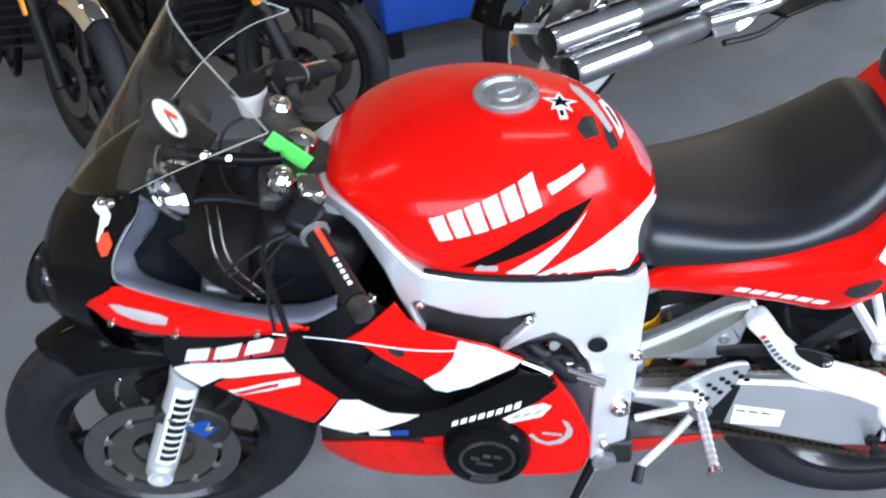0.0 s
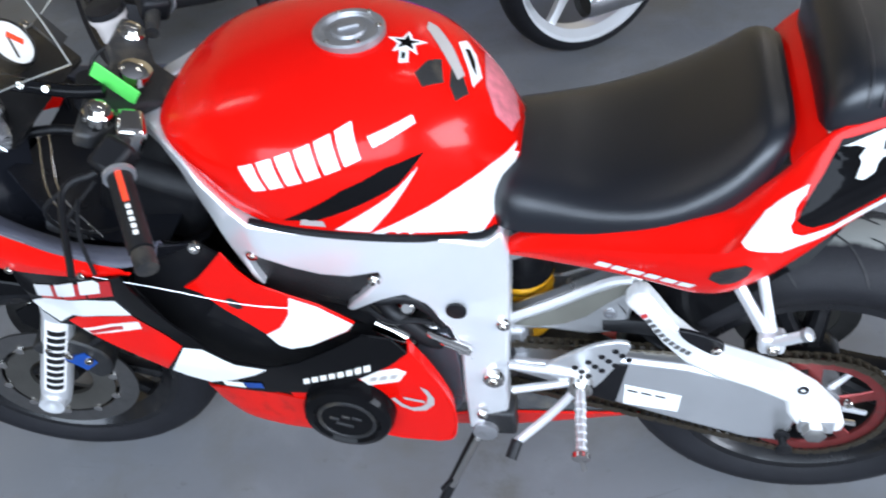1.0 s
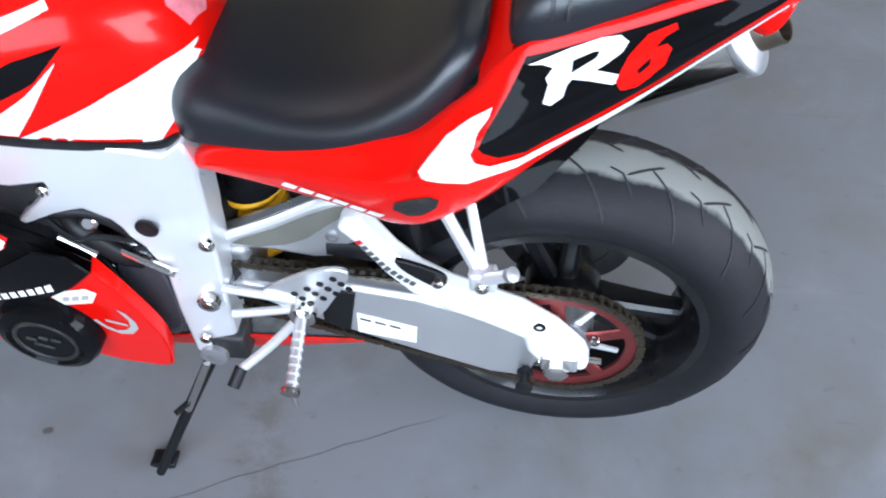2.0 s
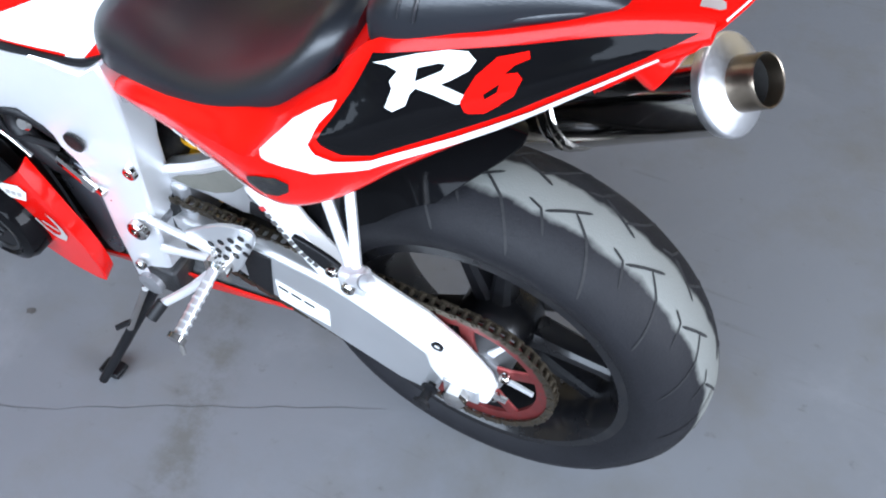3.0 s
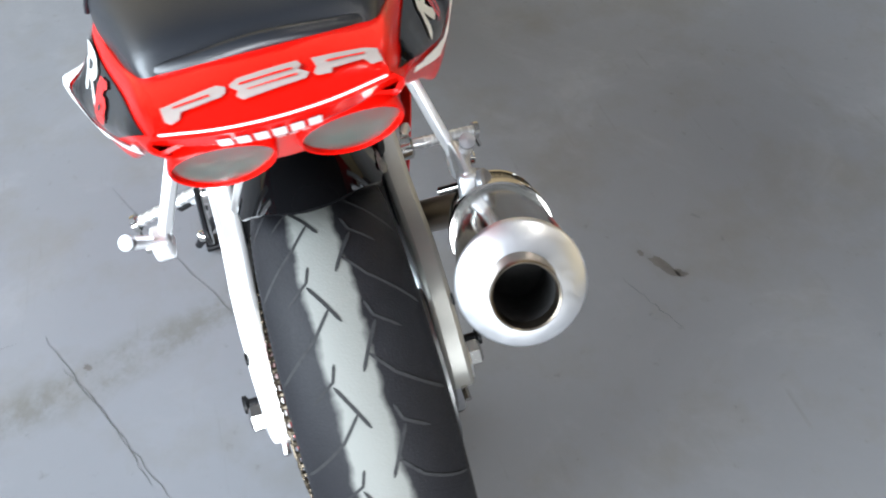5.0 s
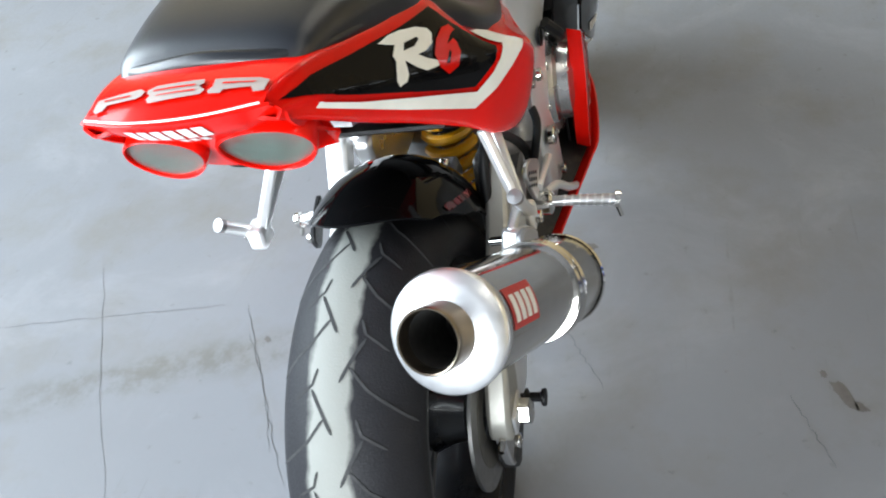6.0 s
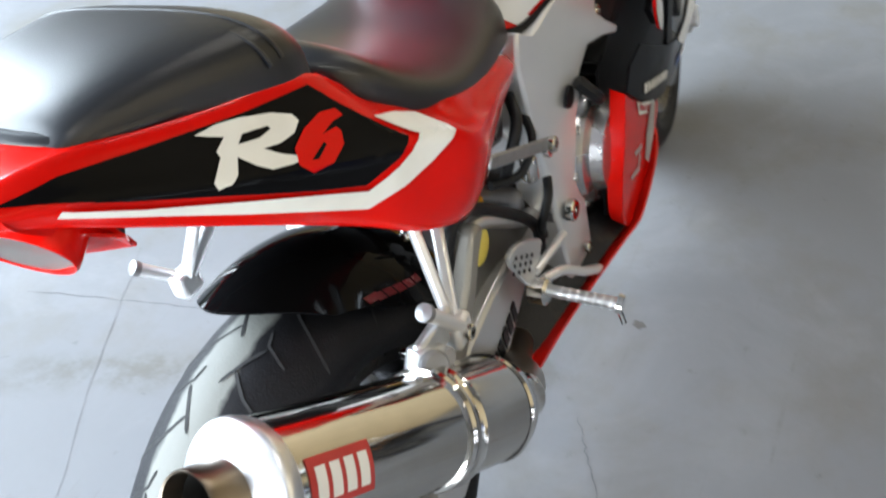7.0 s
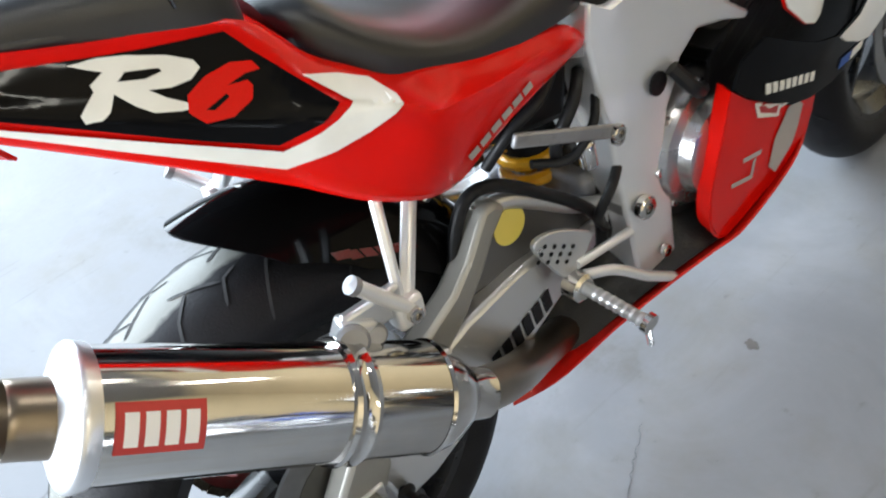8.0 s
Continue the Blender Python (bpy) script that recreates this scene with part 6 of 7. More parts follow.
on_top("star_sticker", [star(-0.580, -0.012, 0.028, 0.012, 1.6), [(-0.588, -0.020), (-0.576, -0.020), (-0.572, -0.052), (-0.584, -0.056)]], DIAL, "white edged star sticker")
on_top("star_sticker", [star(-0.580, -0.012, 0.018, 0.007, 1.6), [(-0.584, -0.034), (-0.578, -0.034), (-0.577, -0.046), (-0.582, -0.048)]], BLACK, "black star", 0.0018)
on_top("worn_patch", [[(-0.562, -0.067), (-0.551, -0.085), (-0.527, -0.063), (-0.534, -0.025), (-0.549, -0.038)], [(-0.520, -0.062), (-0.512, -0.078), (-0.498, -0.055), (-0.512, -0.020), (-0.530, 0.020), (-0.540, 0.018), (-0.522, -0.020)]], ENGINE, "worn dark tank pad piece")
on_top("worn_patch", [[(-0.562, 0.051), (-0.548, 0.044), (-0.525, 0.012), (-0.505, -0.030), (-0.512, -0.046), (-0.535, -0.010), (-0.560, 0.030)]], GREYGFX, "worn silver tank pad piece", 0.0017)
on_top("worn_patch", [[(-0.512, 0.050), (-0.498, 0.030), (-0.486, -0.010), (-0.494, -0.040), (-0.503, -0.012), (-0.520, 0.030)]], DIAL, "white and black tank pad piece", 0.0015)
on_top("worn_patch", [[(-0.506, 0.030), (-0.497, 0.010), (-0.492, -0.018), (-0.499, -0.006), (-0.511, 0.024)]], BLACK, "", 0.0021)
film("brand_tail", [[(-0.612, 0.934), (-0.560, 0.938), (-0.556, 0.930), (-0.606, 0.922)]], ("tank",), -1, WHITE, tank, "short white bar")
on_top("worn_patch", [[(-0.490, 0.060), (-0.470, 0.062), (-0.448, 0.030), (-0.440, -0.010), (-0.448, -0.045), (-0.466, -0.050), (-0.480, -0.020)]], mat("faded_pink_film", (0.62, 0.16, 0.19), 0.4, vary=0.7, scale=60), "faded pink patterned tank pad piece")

# fairing
RED_EDGE = mat("dark_red_film", (0.42, 0.008, 0.01), 0.35, vary=0.1)
MAROON = mat("maroon_film", (0.13, 0.008, 0.012), 0.25, vary=0.2, scale=30)
for s, nm in ((-1, "L"), (1, "R")):
    mk = ("mid" + nm,)
    film("model_block_shadow", blocks((-1.210, 0.636), (-1.020, 0.716), (0.012, 0.046), 3, 0.93, 0.10), mk, s, RED_EDGE, fairing, "", 0.0009)
    film("model_block", blocks((-1.217, 0.640), (-1.034, 0.722), (0.014, 0.042), 3, 0.80, 0.10), mk, s, WHITE, fairing, "three slanting white blocks", 0.0016)
    film("white_stripe_film", [[(-1.250, 0.610), (-1.205, 0.638), (-1.156, 0.658), (-1.095, 0.681), (-1.029, 0.700), (-1.018, 0.664), (-1.09, 0.638), (-1.161, 0.612), (-1.205, 0.577), (-1.236, 0.592)]], mk, s, WHITE, fairing, "white stripe", 0.0012)
    film("red_field", [[(-1.180, 0.590), (-1.146, 0.616), (-1.09, 0.636), (-1.020, 0.662), (-1.005, 0.645), (-0.963, 0.592), (-1.020, 0.517), (-1.07, 0.545), (-1.127, 0.571)]], mk, s, RED, fairing, "red field", 0.0012)
    film("white_field", [[(-1.012, 0.514), (-0.962, 0.588), (-0.930, 0.588), (-0.886, 0.555), (-0.836, 0.546), (-0.862, 0.526), (-0.910, 0.501), (-0.955, 0.486), (-0.990, 0.502)]], mk, s, WHITE, fairing, "white field", 0.0012)
    film("pale_sticker", [[(-1.155, 0.583), (-1.081, 0.618), (-1.014, 0.648), (-1.019, 0.626), (-1.077, 0.600), (-1.138, 0.577)]], mk, s, DECAL, fairing, "pale pink sticker", 0.0018)
    film("pale_sticker_print", [[(-1.142, 0.584), (-1.082, 0.612), (-1.055, 0.623), (-1.060, 0.612), (-1.080, 0.604), (-1.134, 0.580)]], mk, s, RED_EDGE, fairing, "", 0.0026)
    film("small_sticker", [[(-0.930, 0.480), (-0.930, 0.497), (-0.895, 0.497), (-0.895, 0.478)]], mk, s, DECAL, fairing, "white and blue sticker", 0.0018)
    film("small_sticker", [[(-0.893, 0.478), (-0.893, 0.497), (-0.862, 0.497), (-0.864, 0.478)]], mk, s, BLUE, fairing, "", 0.0018)
    film("frame_name_block", blocks((-0.790, 0.500), (-0.670, 0.540), (0.004, 0.018), 8, 0.72), mk, s, DECAL, fairing, "row of small white blocks", 0.0016)
    film("white_field", [[(-0.758, 0.708), (-0.714, 0.702), (-0.664, 0.681), (-0.678, 0.662), (-0.75, 0.605), (-0.788, 0.586), (-0.808, 0.589), (-0.823, 0.609), (-0.792, 0.634), (-0.770, 0.668)]], ("ins" + nm,), s, WHITE, fairing, "white field", 0.0012)
    film("fastener_slot", [[(-0.872, 0.676), (-0.862, 0.682), (-0.848, 0.674), (-0.846, 0.663), (-0.856, 0.658), (-0.869, 0.664)]], ("ins" + nm,), s, ENGINE, fairing, "dark oval fastener", 0.0014)
    film("brand_strip", [[(-1.288, 0.793), (-1.270, 0.797), (-1.243, 0.795), (-1.205, 0.788), (-1.191, 0.782), (-1.198, 0.768), (-1.225, 0.768), (-1.252, 0.774), (-1.275, 0.783)]], ("band" + nm,), s, GREYGFX, fairing, "worn grey sticker", 0.0018)
film("shield_sticker", [[(-0.714, 0.500), (-0.636, 0.532), (-0.621, 0.526), (-0.638, 0.499), (-0.693, 0.474)]], ("lowL", "midL"), -1, DECAL, fairing, "white shield sticker", 0.0018)
film("shield_print", blocks((-0.690, 0.487), (-0.636, 0.508), (0.004, 0.012), 3, 0.7, 0.1), ("lowL", "midL"), -1, GREYGFX, fairing, "", 0.0026)
film("worn_crescent", [[(-0.663, 0.440), (-0.650, 0.420), (-0.630, 0.411), (-0.608, 0.418), (-0.591, 0.440), (-0.588, 0.460), (-0.595, 0.483), (-0.606, 0.490), (-0.598, 0.462), (-0.603, 0.442), (-0.615, 0.428), (-0.632, 0.421), (-0.646, 0.430), (-0.656, 0.446)], [(-0.640, 0.452), (-0.606, 0.448), (-0.606, 0.441), (-0.640, 0.445)]], ("lowL",), -1, GREYGFX, fairing, "worn grey crescent graphic", 0.0016)
film("grey_sticker", [[(-0.787, 0.468), (-0.811, 0.444), (-0.800, 0.412), (-0.786, 0.391), (-0.736, 0.372), (-0.714, 0.395), (-0.726, 0.435), (-0.759, 0.466)]], ("lowR", "midR"), 1, GREYGFX, fairing, "grey oval sticker", 0.0022)
film("small_sticker", [[(-0.664, 0.528), (-0.737, 0.492), (-0.731, 0.470), (-0.671, 0.502)]], ("lowR", "midR"), 1, DECAL, fairing, "white sticker with a dark print", 0.0018)
film("sticker_print", [[(-0.674, 0.518), (-0.728, 0.490), (-0.724, 0.479), (-0.678, 0.506)]], ("lowR", "midR"), 1, RED_EDGE, fairing, "", 0.0024)
for o in [[(-0.640, 0.455), (-0.690, 0.440), (-0.688, 0.433), (-0.641, 0.447)], [(-0.612, 0.430), (-0.668, 0.412), (-0.666, 0.405), (-0.613, 0.422)], [(-0.668, 0.434), (-0.676, 0.436), (-0.668, 0.405), (-0.660, 0.407)]]:
    film("worn_bar", [o], ("lowR",), 1, GREYGFX, fairing, "worn grey outline bar", 0.0016)

# swingarm
arm = [(-0.268, 0.572), (-0.252, 0.545), (-0.236, 0.520), (-0.216, 0.500), (-0.196, 0.486)]
for k in range(10):
    t = k / 10 * 4
    i = min(3, int(t))
    a = Vector((arm[i][0], 0, arm[i][1])).lerp(Vector((arm[i + 1][0], 0, arm[i + 1][1])), t - i)
    d = Vector((arm[i + 1][0] - arm[i][0], 0, arm[i + 1][1] - arm[i][1])).normalized()
    n = Vector((-d.z, 0, d.x))
    for s in (-1,):
        q = [a + n * 0.004, a + n * 0.004 + d * 0.007, a - n * 0.005 + d * 0.007, a - n * 0.005]
        part("print_bar", plate([(v.x, v.z) for v in q], lambda x, z: arm_y(s, 0.0056)(x, z), 0.0012, step=0.1), RED_EDGE if k == 0 else GUSSET, swing)
for p in blocks((-0.345, 0.366), (-0.222, 0.338), (0.006, 0.030), 6, 0.72, -0.1):
    part("print_block", plate(p, lambda x, z: arm_y(1, 0.0022)(x, z), 0.0012, step=0.1), DARK, swing, "dark block print")
part("round_sticker", lathe([(0.0, 0.026), (0.0012, 0.026), (0.0014, 0.0001)], (-0.312, 0.1085, 0.512), (0, 1, 0), 32), YSTICK, swing, "round yellow sticker")
part("sticker_print", plate([(-0.336, 0.522), (-0.318, 0.526), (-0.310, 0.512), (-0.322, 0.500), (-0.332, 0.508), (-0.326, 0.513)], 0.0972, 0.001, step=0.1), DARK, swing)
film("hugger_sticker", blocks((-0.185, 0.560), (-0.100, 0.598), (0.004, 0.012), 5, 0.85), ("hugger",), 1, MAROON, hugger, "dark red and blue sticker", 0.0016)
film("hugger_sticker", [[(-0.108, 0.597), (-0.086, 0.606), (-0.083, 0.616), (-0.105, 0.608)]], ("hugger",), 1, MAROON, hugger, "", 0.0022)


def wrap(name, foot, axis, radial, r, s0, s1, a0, a1, material, parent, label="", lift=0.0008):
    """A film bent round a pipe."""
    axis = Vector(axis).normalized()
    rad = Vector(radial)
    rad = (rad - axis * rad.dot(axis)).normalized()
    tan = axis.cross(rad)
    bm = bmesh.new()
    rows = []
    for i in range(5):
        s = s0 + (s1 - s0) * i / 4
        rows.append([Vector(foot) + axis * s + (rad * math.cos(a) + tan * math.sin(a)) * (r + lift) for a in [a0 + (a1 - a0) * k / 8 for k in range(9)]])
    grid_faces(bm, rows)
    return part(name, bm, material, parent, label)


RD = Vector((0.180, 0.229, 0.686)) - M0
sm = RD.dot(MA)
wrap("maker_label", M0, MA, RD, 0.0585, sm - 0.044, sm + 0.030, -0.36, 0.36, LABEL_RED, muffler, "red square label with white blocks")
for i in range(4):
    s0 = sm - 0.038 + 0.0165 * i
    wrap("label_bar", M0, MA, RD, 0.0585, s0, s0 + 0.0115, -0.25, 0.22, DIAL, muffler, "", 0.0014)
ff = FRONT + Vector((0, -0.104, 0))
wrap("fork_sticker", ff, UP, (0.25, -1, 0), 0.0295, 0.045, 0.270, -0.80, 0.60, DIAL, fork, "white fork sticker with dark blocks", 0.0006)
for k in range(9):
    wrap("sticker_block", ff, UP, (0.25, -1, 0), 0.0295, 0.056 + 0.0218 * k, 0.056 + 0.0218 * k + 0.0150, -0.60, 0.42, DARK, fork, "", 0.0013)
film("nose_patch", [[(-1.299, 0.912), (-1.286, 0.926), (-1.270, 0.922), (-1.264, 0.910), (-1.270, 0.898), (-1.279, 0.893), (-1.287, 0.872), (-1.294, 0.876), (-1.284, 0.905)]], ("nose",), -1, DIAL, nose, "white nose sticker", 0.0016, 0.007)
film("nose_patch", [[(-1.292, 0.872), (-1.284, 0.886), (-1.270, 0.890), (-1.262, 0.880), (-1.272, 0.866), (-1.284, 0.861)]], ("nose",), -1, REDLENS, nose, "red nose sticker", 0.0020, 0.007)


# ---- the workshop ----
def structure(name, bm, material, label, parent=None, bevel=0.0):
    return tagged(part(name, bm, material, parent, "", bevel=bevel), label, name.split("_")[0], kind="structure")


def concrete():
    m = mat("sealed_concrete", (0.178, 0.182, 0.193), 0.55, vary=0.13, scale=1.6, bump=0.05, bump_scale=90, spec=0.12)
    nt = m.node_tree
    nodes, link = nt.nodes, nt.links.new
    b = nodes["Principled BSDF"]
    old = b.inputs["Base Color"].links[0].from_socket
    co = nodes.new("ShaderNodeTexCoord")
    n = nodes.new("ShaderNodeTexNoise")
    n.inputs["Scale"].default_value, n.inputs["Detail"].default_value, n.inputs["Roughness"].default_value = 3.2, 9.0, 0.62
    link(co.outputs["Object"], n.inputs["Vector"])
    mr = nodes.new("ShaderNodeMapRange")
    mr.inputs["From Min"].default_value, mr.inputs["From Max"].default_value, mr.inputs["To Max"].default_value = 0.48, 0.74, 0.85
    link(n.outputs["Fac"], mr.inputs["Value"])
    mix = nodes.new("ShaderNodeMix")
    mix.data_type = "RGBA"
    mix.inputs["B"].default_value = (0.146, 0.138, 0.122, 1)
    link(old, mix.inputs["A"])
    link(mr.outputs["Result"], mix.inputs["Factor"])
    # a rubbed tyre track runs out from under the machine
    sep = nodes.new("ShaderNodeSeparateXYZ")
    link(co.outputs["Object"], sep.inputs["Vector"])

    def calc(op, a, b2, c=None):
        q = nodes.new("ShaderNodeMath")
        q.operation = op
        for i, v in enumerate((a, b2, c)):
            if v is None:
                continue
            if isinstance(v, float):
                q.inputs[i].default_value = v
            else:
                link(v, q.inputs[i])
        return q.outputs["Value"]

    def ramp(v, lo, hi):
        q = nodes.new("ShaderNodeMapRange")
        q.interpolation_type = "SMOOTHSTEP"
        q.inputs["From Min"].default_value, q.inputs["From Max"].default_value = lo, hi
        link(v, q.inputs["Value"])
        return q.outputs["Result"]
    far = calc("ABSOLUTE", calc("ADD", calc("MULTIPLY_ADD", sep.outputs["Y"], 0.375, sep.outputs["X"]), 0.575), None)
    track = calc("MULTIPLY", calc("SUBTRACT", 1.0, ramp(far, 0.015, 0.085)), calc("MULTIPLY", ramp(calc("MULTIPLY", sep.outputs["Y"], -1.0), -0.2, 0.05), ramp(sep.outputs["Y"], -1.35, -0.75)))
    rub = nodes.new("ShaderNodeTexNoise")
    rub.inputs["Scale"].default_value, rub.inputs["Detail"].default_value, rub.inputs["Roughness"].default_value = 11.0, 8.0, 0.7
    link(co.outputs["Object"], rub.inputs["Vector"])
    track = calc("MULTIPLY", calc("MULTIPLY", track, ramp(rub.outputs["Fac"], 0.36, 0.66)), 0.62)
    worn = nodes.new("ShaderNodeMix")
    worn.data_type = "RGBA"
    worn.inputs["B"].default_value = (0.105, 0.098, 0.078, 1)
    link(mix.outputs["Result"], worn.inputs["A"])
    link(track, worn.inputs["Factor"])
    # small specks and scuffs
    speck = nodes.new("ShaderNodeTexNoise")
    speck.inputs["Scale"].default_value, speck.inputs["Detail"].default_value, speck.inputs["Roughness"].default_value = 26.0, 6.0, 0.6
    link(co.outputs["Object"], speck.inputs["Vector"])
    scuffs = nodes.new("ShaderNodeMix")
    scuffs.data_type = "RGBA"
    scuffs.inputs["B"].default_value = (0.10, 0.098, 0.092, 1)
    link(worn.outputs["Result"], scuffs.inputs["A"])
    link(calc("MULTIPLY", ramp(speck.outputs["Fac"], 0.63, 0.76), 0.55), scuffs.inputs["Factor"])
    # paler rubbed patches
    pale = nodes.new("ShaderNodeTexNoise")
    pale.inputs["Scale"].default_value, pale.inputs["Detail"].default_value, pale.inputs["Roughness"].default_value = 2.4, 7.0, 0.66
    pale.inputs["Distortion"].default_value = 0.6
    link(co.outputs["Object"], pale.inputs["Vector"])
    bloom = nodes.new("ShaderNodeMix")
    bloom.data_type = "RGBA"
    bloom.inputs["B"].default_value = (0.262, 0.265, 0.278, 1)
    link(scuffs.outputs["Result"], bloom.inputs["A"])
    link(calc("MULTIPLY", ramp(pale.outputs["Fac"], 0.48, 0.72), 0.36), bloom.inputs["Factor"])
    # long thin drag marks
    stretch = nodes.new("ShaderNodeMapping")
    stretch.inputs["Rotation"].default_value = (0, 0, 0.5)
    stretch.inputs["Scale"].default_value = (1.2, 26.0, 1.0)
    link(co.outputs["Object"], stretch.inputs["Vector"])
    drag = nodes.new("ShaderNodeTexNoise")
    drag.inputs["Scale"].default_value, drag.inputs["Detail"].default_value = 2.0, 4.0
    link(stretch.outputs["Vector"], drag.inputs["Vector"])
    marks = nodes.new("ShaderNodeMix")
    marks.data_type = "RGBA"
    marks.inputs["B"].default_value = (0.118, 0.116, 0.112, 1)
    link(bloom.outputs["Result"], marks.inputs["A"])
    link(calc("MULTIPLY", calc("MULTIPLY", ramp(drag.outputs["Fac"], 0.62, 0.74), ramp(rub.outputs["Fac"], 0.42, 0.62)), 0.40), marks.inputs["Factor"])
    link(marks.outputs["Result"], b.inputs["Base Color"])
    return m


CONCRETE = concrete()
WALL = mat("painted_block_wall", (0.30, 0.30, 0.30), 0.7, vary=0.08, scale=2, bump=0.2, bump_scale=60)
ROOF = mat("ceiling_panel", (0.15, 0.15, 0.16), 0.8, vary=0.08, scale=2)
# wall tint stands in for warm interior light, for golden reflections on metal
WARM = mat("warm_tinted_wall", (0.39, 0.298, 0.17), 0.6, vary=0.1, scale=2, bump=0.2, bump_scale=60)
CRACK = mat("dark_joint", (0.085, 0.085, 0.085), 0.8, vary=0.3, scale=30)

floor = structure("floor", box((14.4, 12.5, 0.2), pose(0, -0.05, -0.1)), CONCRETE, "smooth grey sealed concrete floor with hairline cracks")
structure("ceiling", box((14.4, 12.5, 0.2), pose(0, -0.05, 5.8)), ROOF, "plain grey workshop ceiling")
structure("wall_north", box((14.4, 0.2, 5.7), pose(0, 6.1, 2.85)), WARM, "plain workshop wall tinted for warm light")

CRACKS = [[(-0.923, -0.429), (-0.722, -0.344), (-0.513, -0.232), (-0.195, -0.079)], [(-0.432, -0.532), (-0.30, -0.455), (-0.138, -0.392)], [(-0.62, -0.965), (-0.464, -0.89), (-0.25, -0.79), (-0.014, -0.664), (0.35, -0.49)],
          [(-0.52, -0.567), (-0.30, -0.46), (-0.071, -0.342)], [(-0.414, -1.12), (-0.46, -0.90), (-0.517, -0.618)], [(-0.497, 0.122), (-0.34, 0.208)], [(-0.354, 0.539), (-0.198, 0.596)]]
rng = random.Random(4)
for line in CRACKS:
    pts = evenly([Vector((x, y, 0)) for x, y in line], 22)
    bm = bmesh.new()
    left, right = [], []
    for k, p in enumerate(pts):
        d = (pts[min(k + 1, len(pts) - 1)] - pts[max(k - 1, 0)]).normalized()
        n = Vector((-d.y, d.x, 0))
        w = 0.0003 + 0.0006 * rng.random() * min(1, k / 3, (len(pts) - 1 - k) / 3)
        q = p + n * rng.uniform(-0.003, 0.003) + Vector((0, 0, 0.0006))
        left.append(bm.verts.new(q + n * w))
        right.append(bm.verts.new(q - n * w))
    for k in range(len(pts) - 1):
        bm.faces.new((left[k], right[k], right[k + 1], left[k + 1]))
    part("crack", bm, CRACK, floor, "hairline crack")

OIL = mat("old_oil_stain", (0.095, 0.088, 0.084), 0.5, vary=0.4, scale=40)
for cx, cy, rx, ry, turn in ((-0.362, 0.630, 0.034, 0.013, 0.5), (-0.335, 0.655, 0.014, 0.008, 0.9), (-0.41, 0.60, 0.010, 0.006, 0.3), (-0.922, -0.193, 0.010, 0.007, 0.0), (-0.422, -0.489, 0.009, 0.006, 0.6), (-0.75, 0.16, 0.013, 0.009, 1.1)):
    bm = bmesh.new()
    ring = []
    for k in range(18):
        a = math.tau * k / 18
        r = 1 + rng.uniform(-0.28, 0.28)
        x, y = math.cos(a) * rx * r, math.sin(a) * ry * r
        ring.append(bm.verts.new((cx + x * math.cos(turn) - y * math.sin(turn), cy + x * math.sin(turn) + y * math.cos(turn), 0.0005)))
    bm.faces.new(ring)
    part("oil_stain", bm, OIL, floor, "small dark oil stain")


def wall_with_door(name, along, at, a, b, top, label):
    """A wall in three pieces round a door opening from a to b."""
    bm = bmesh.new()
    lo, hi = (-7.0, 7.0) if along == "x" else (-6.1, 6.0)
    for p, q, z0, z1 in ((lo, a, 0, 5.7), (b, hi, 0, 5.7), (a, b, top, 5.7)):
        size, mid = (q - p, 0.2, z1 - z0), ((p + q) / 2, at, (z0 + z1) / 2)
        if along == "y":
            size, mid = (0.2, q - p, z1 - z0), (at, (p + q) / 2, (z0 + z1) / 2)
        box(size, pose(*mid), bm)
    structure(name, bm, WALL, label)


wall_with_door("wall_south", "x", -6.2, -4.1, 5.3, 5.5, "painted wall with an opening out of view")
structure("wall_west", box((0.2, 12.1, 5.7), pose(-7.1, -0.05, 2.85)), WARM, "plain workshop wall tinted for warm light")
# unseen east opening, added as the mouth of the rear fill light
wall_with_door("wall_east", "y", 7.1, -3.4, 0.2, 3.5, "painted wall with an opening out of view")
structure("ground_outside", box((120, 120, 0.2), pose(0, 0, -0.31)), mat("asphalt", (0.06, 0.06, 0.062), 0.85, vary=0.2, scale=4), "grey asphalt yard outside")


# ---- parked things behind ----
def spoked_wheel(thing, centre, radius, half, crown, bead, rim_mat, n, label, m=None):
    w = new("wheel")
    w.parent = thing
    w["label"] = label
    w.matrix_basis = Matrix.Translation(centre) @ (m or Matrix.Identity(4))
    part("tyre", lathe(tyre_profile(radius, half, crown, bead), O, seg=72), TYRE_F, w)
    part("rim", lathe(rim_profile(half - 0.006, bead), O, seg=56, closed=True), rim_mat, w)
    part("hub", lathe([(-0.07, 0.0001), (-0.07, 0.04), (0, 0.055), (0.07, 0.04), (0.07, 0.0001)], O, seg=24), rim_mat, w)
    for k in range(n):
        part("spoke", spoke(math.tau * k / n + 0.3, 0.04, bead - 0.018, 0.022, 0.014, 0.02, 0.016, O), rim_mat, w)
    for s in (-1, 1):
        part("brake_disc", lathe([(s * 0.062, 0.14), (s * 0.066, 0.14), (s * 0.066, 0.085), (s * 0.062, 0.085)], O, seg=48, closed=True), GOLD, w)
    return w


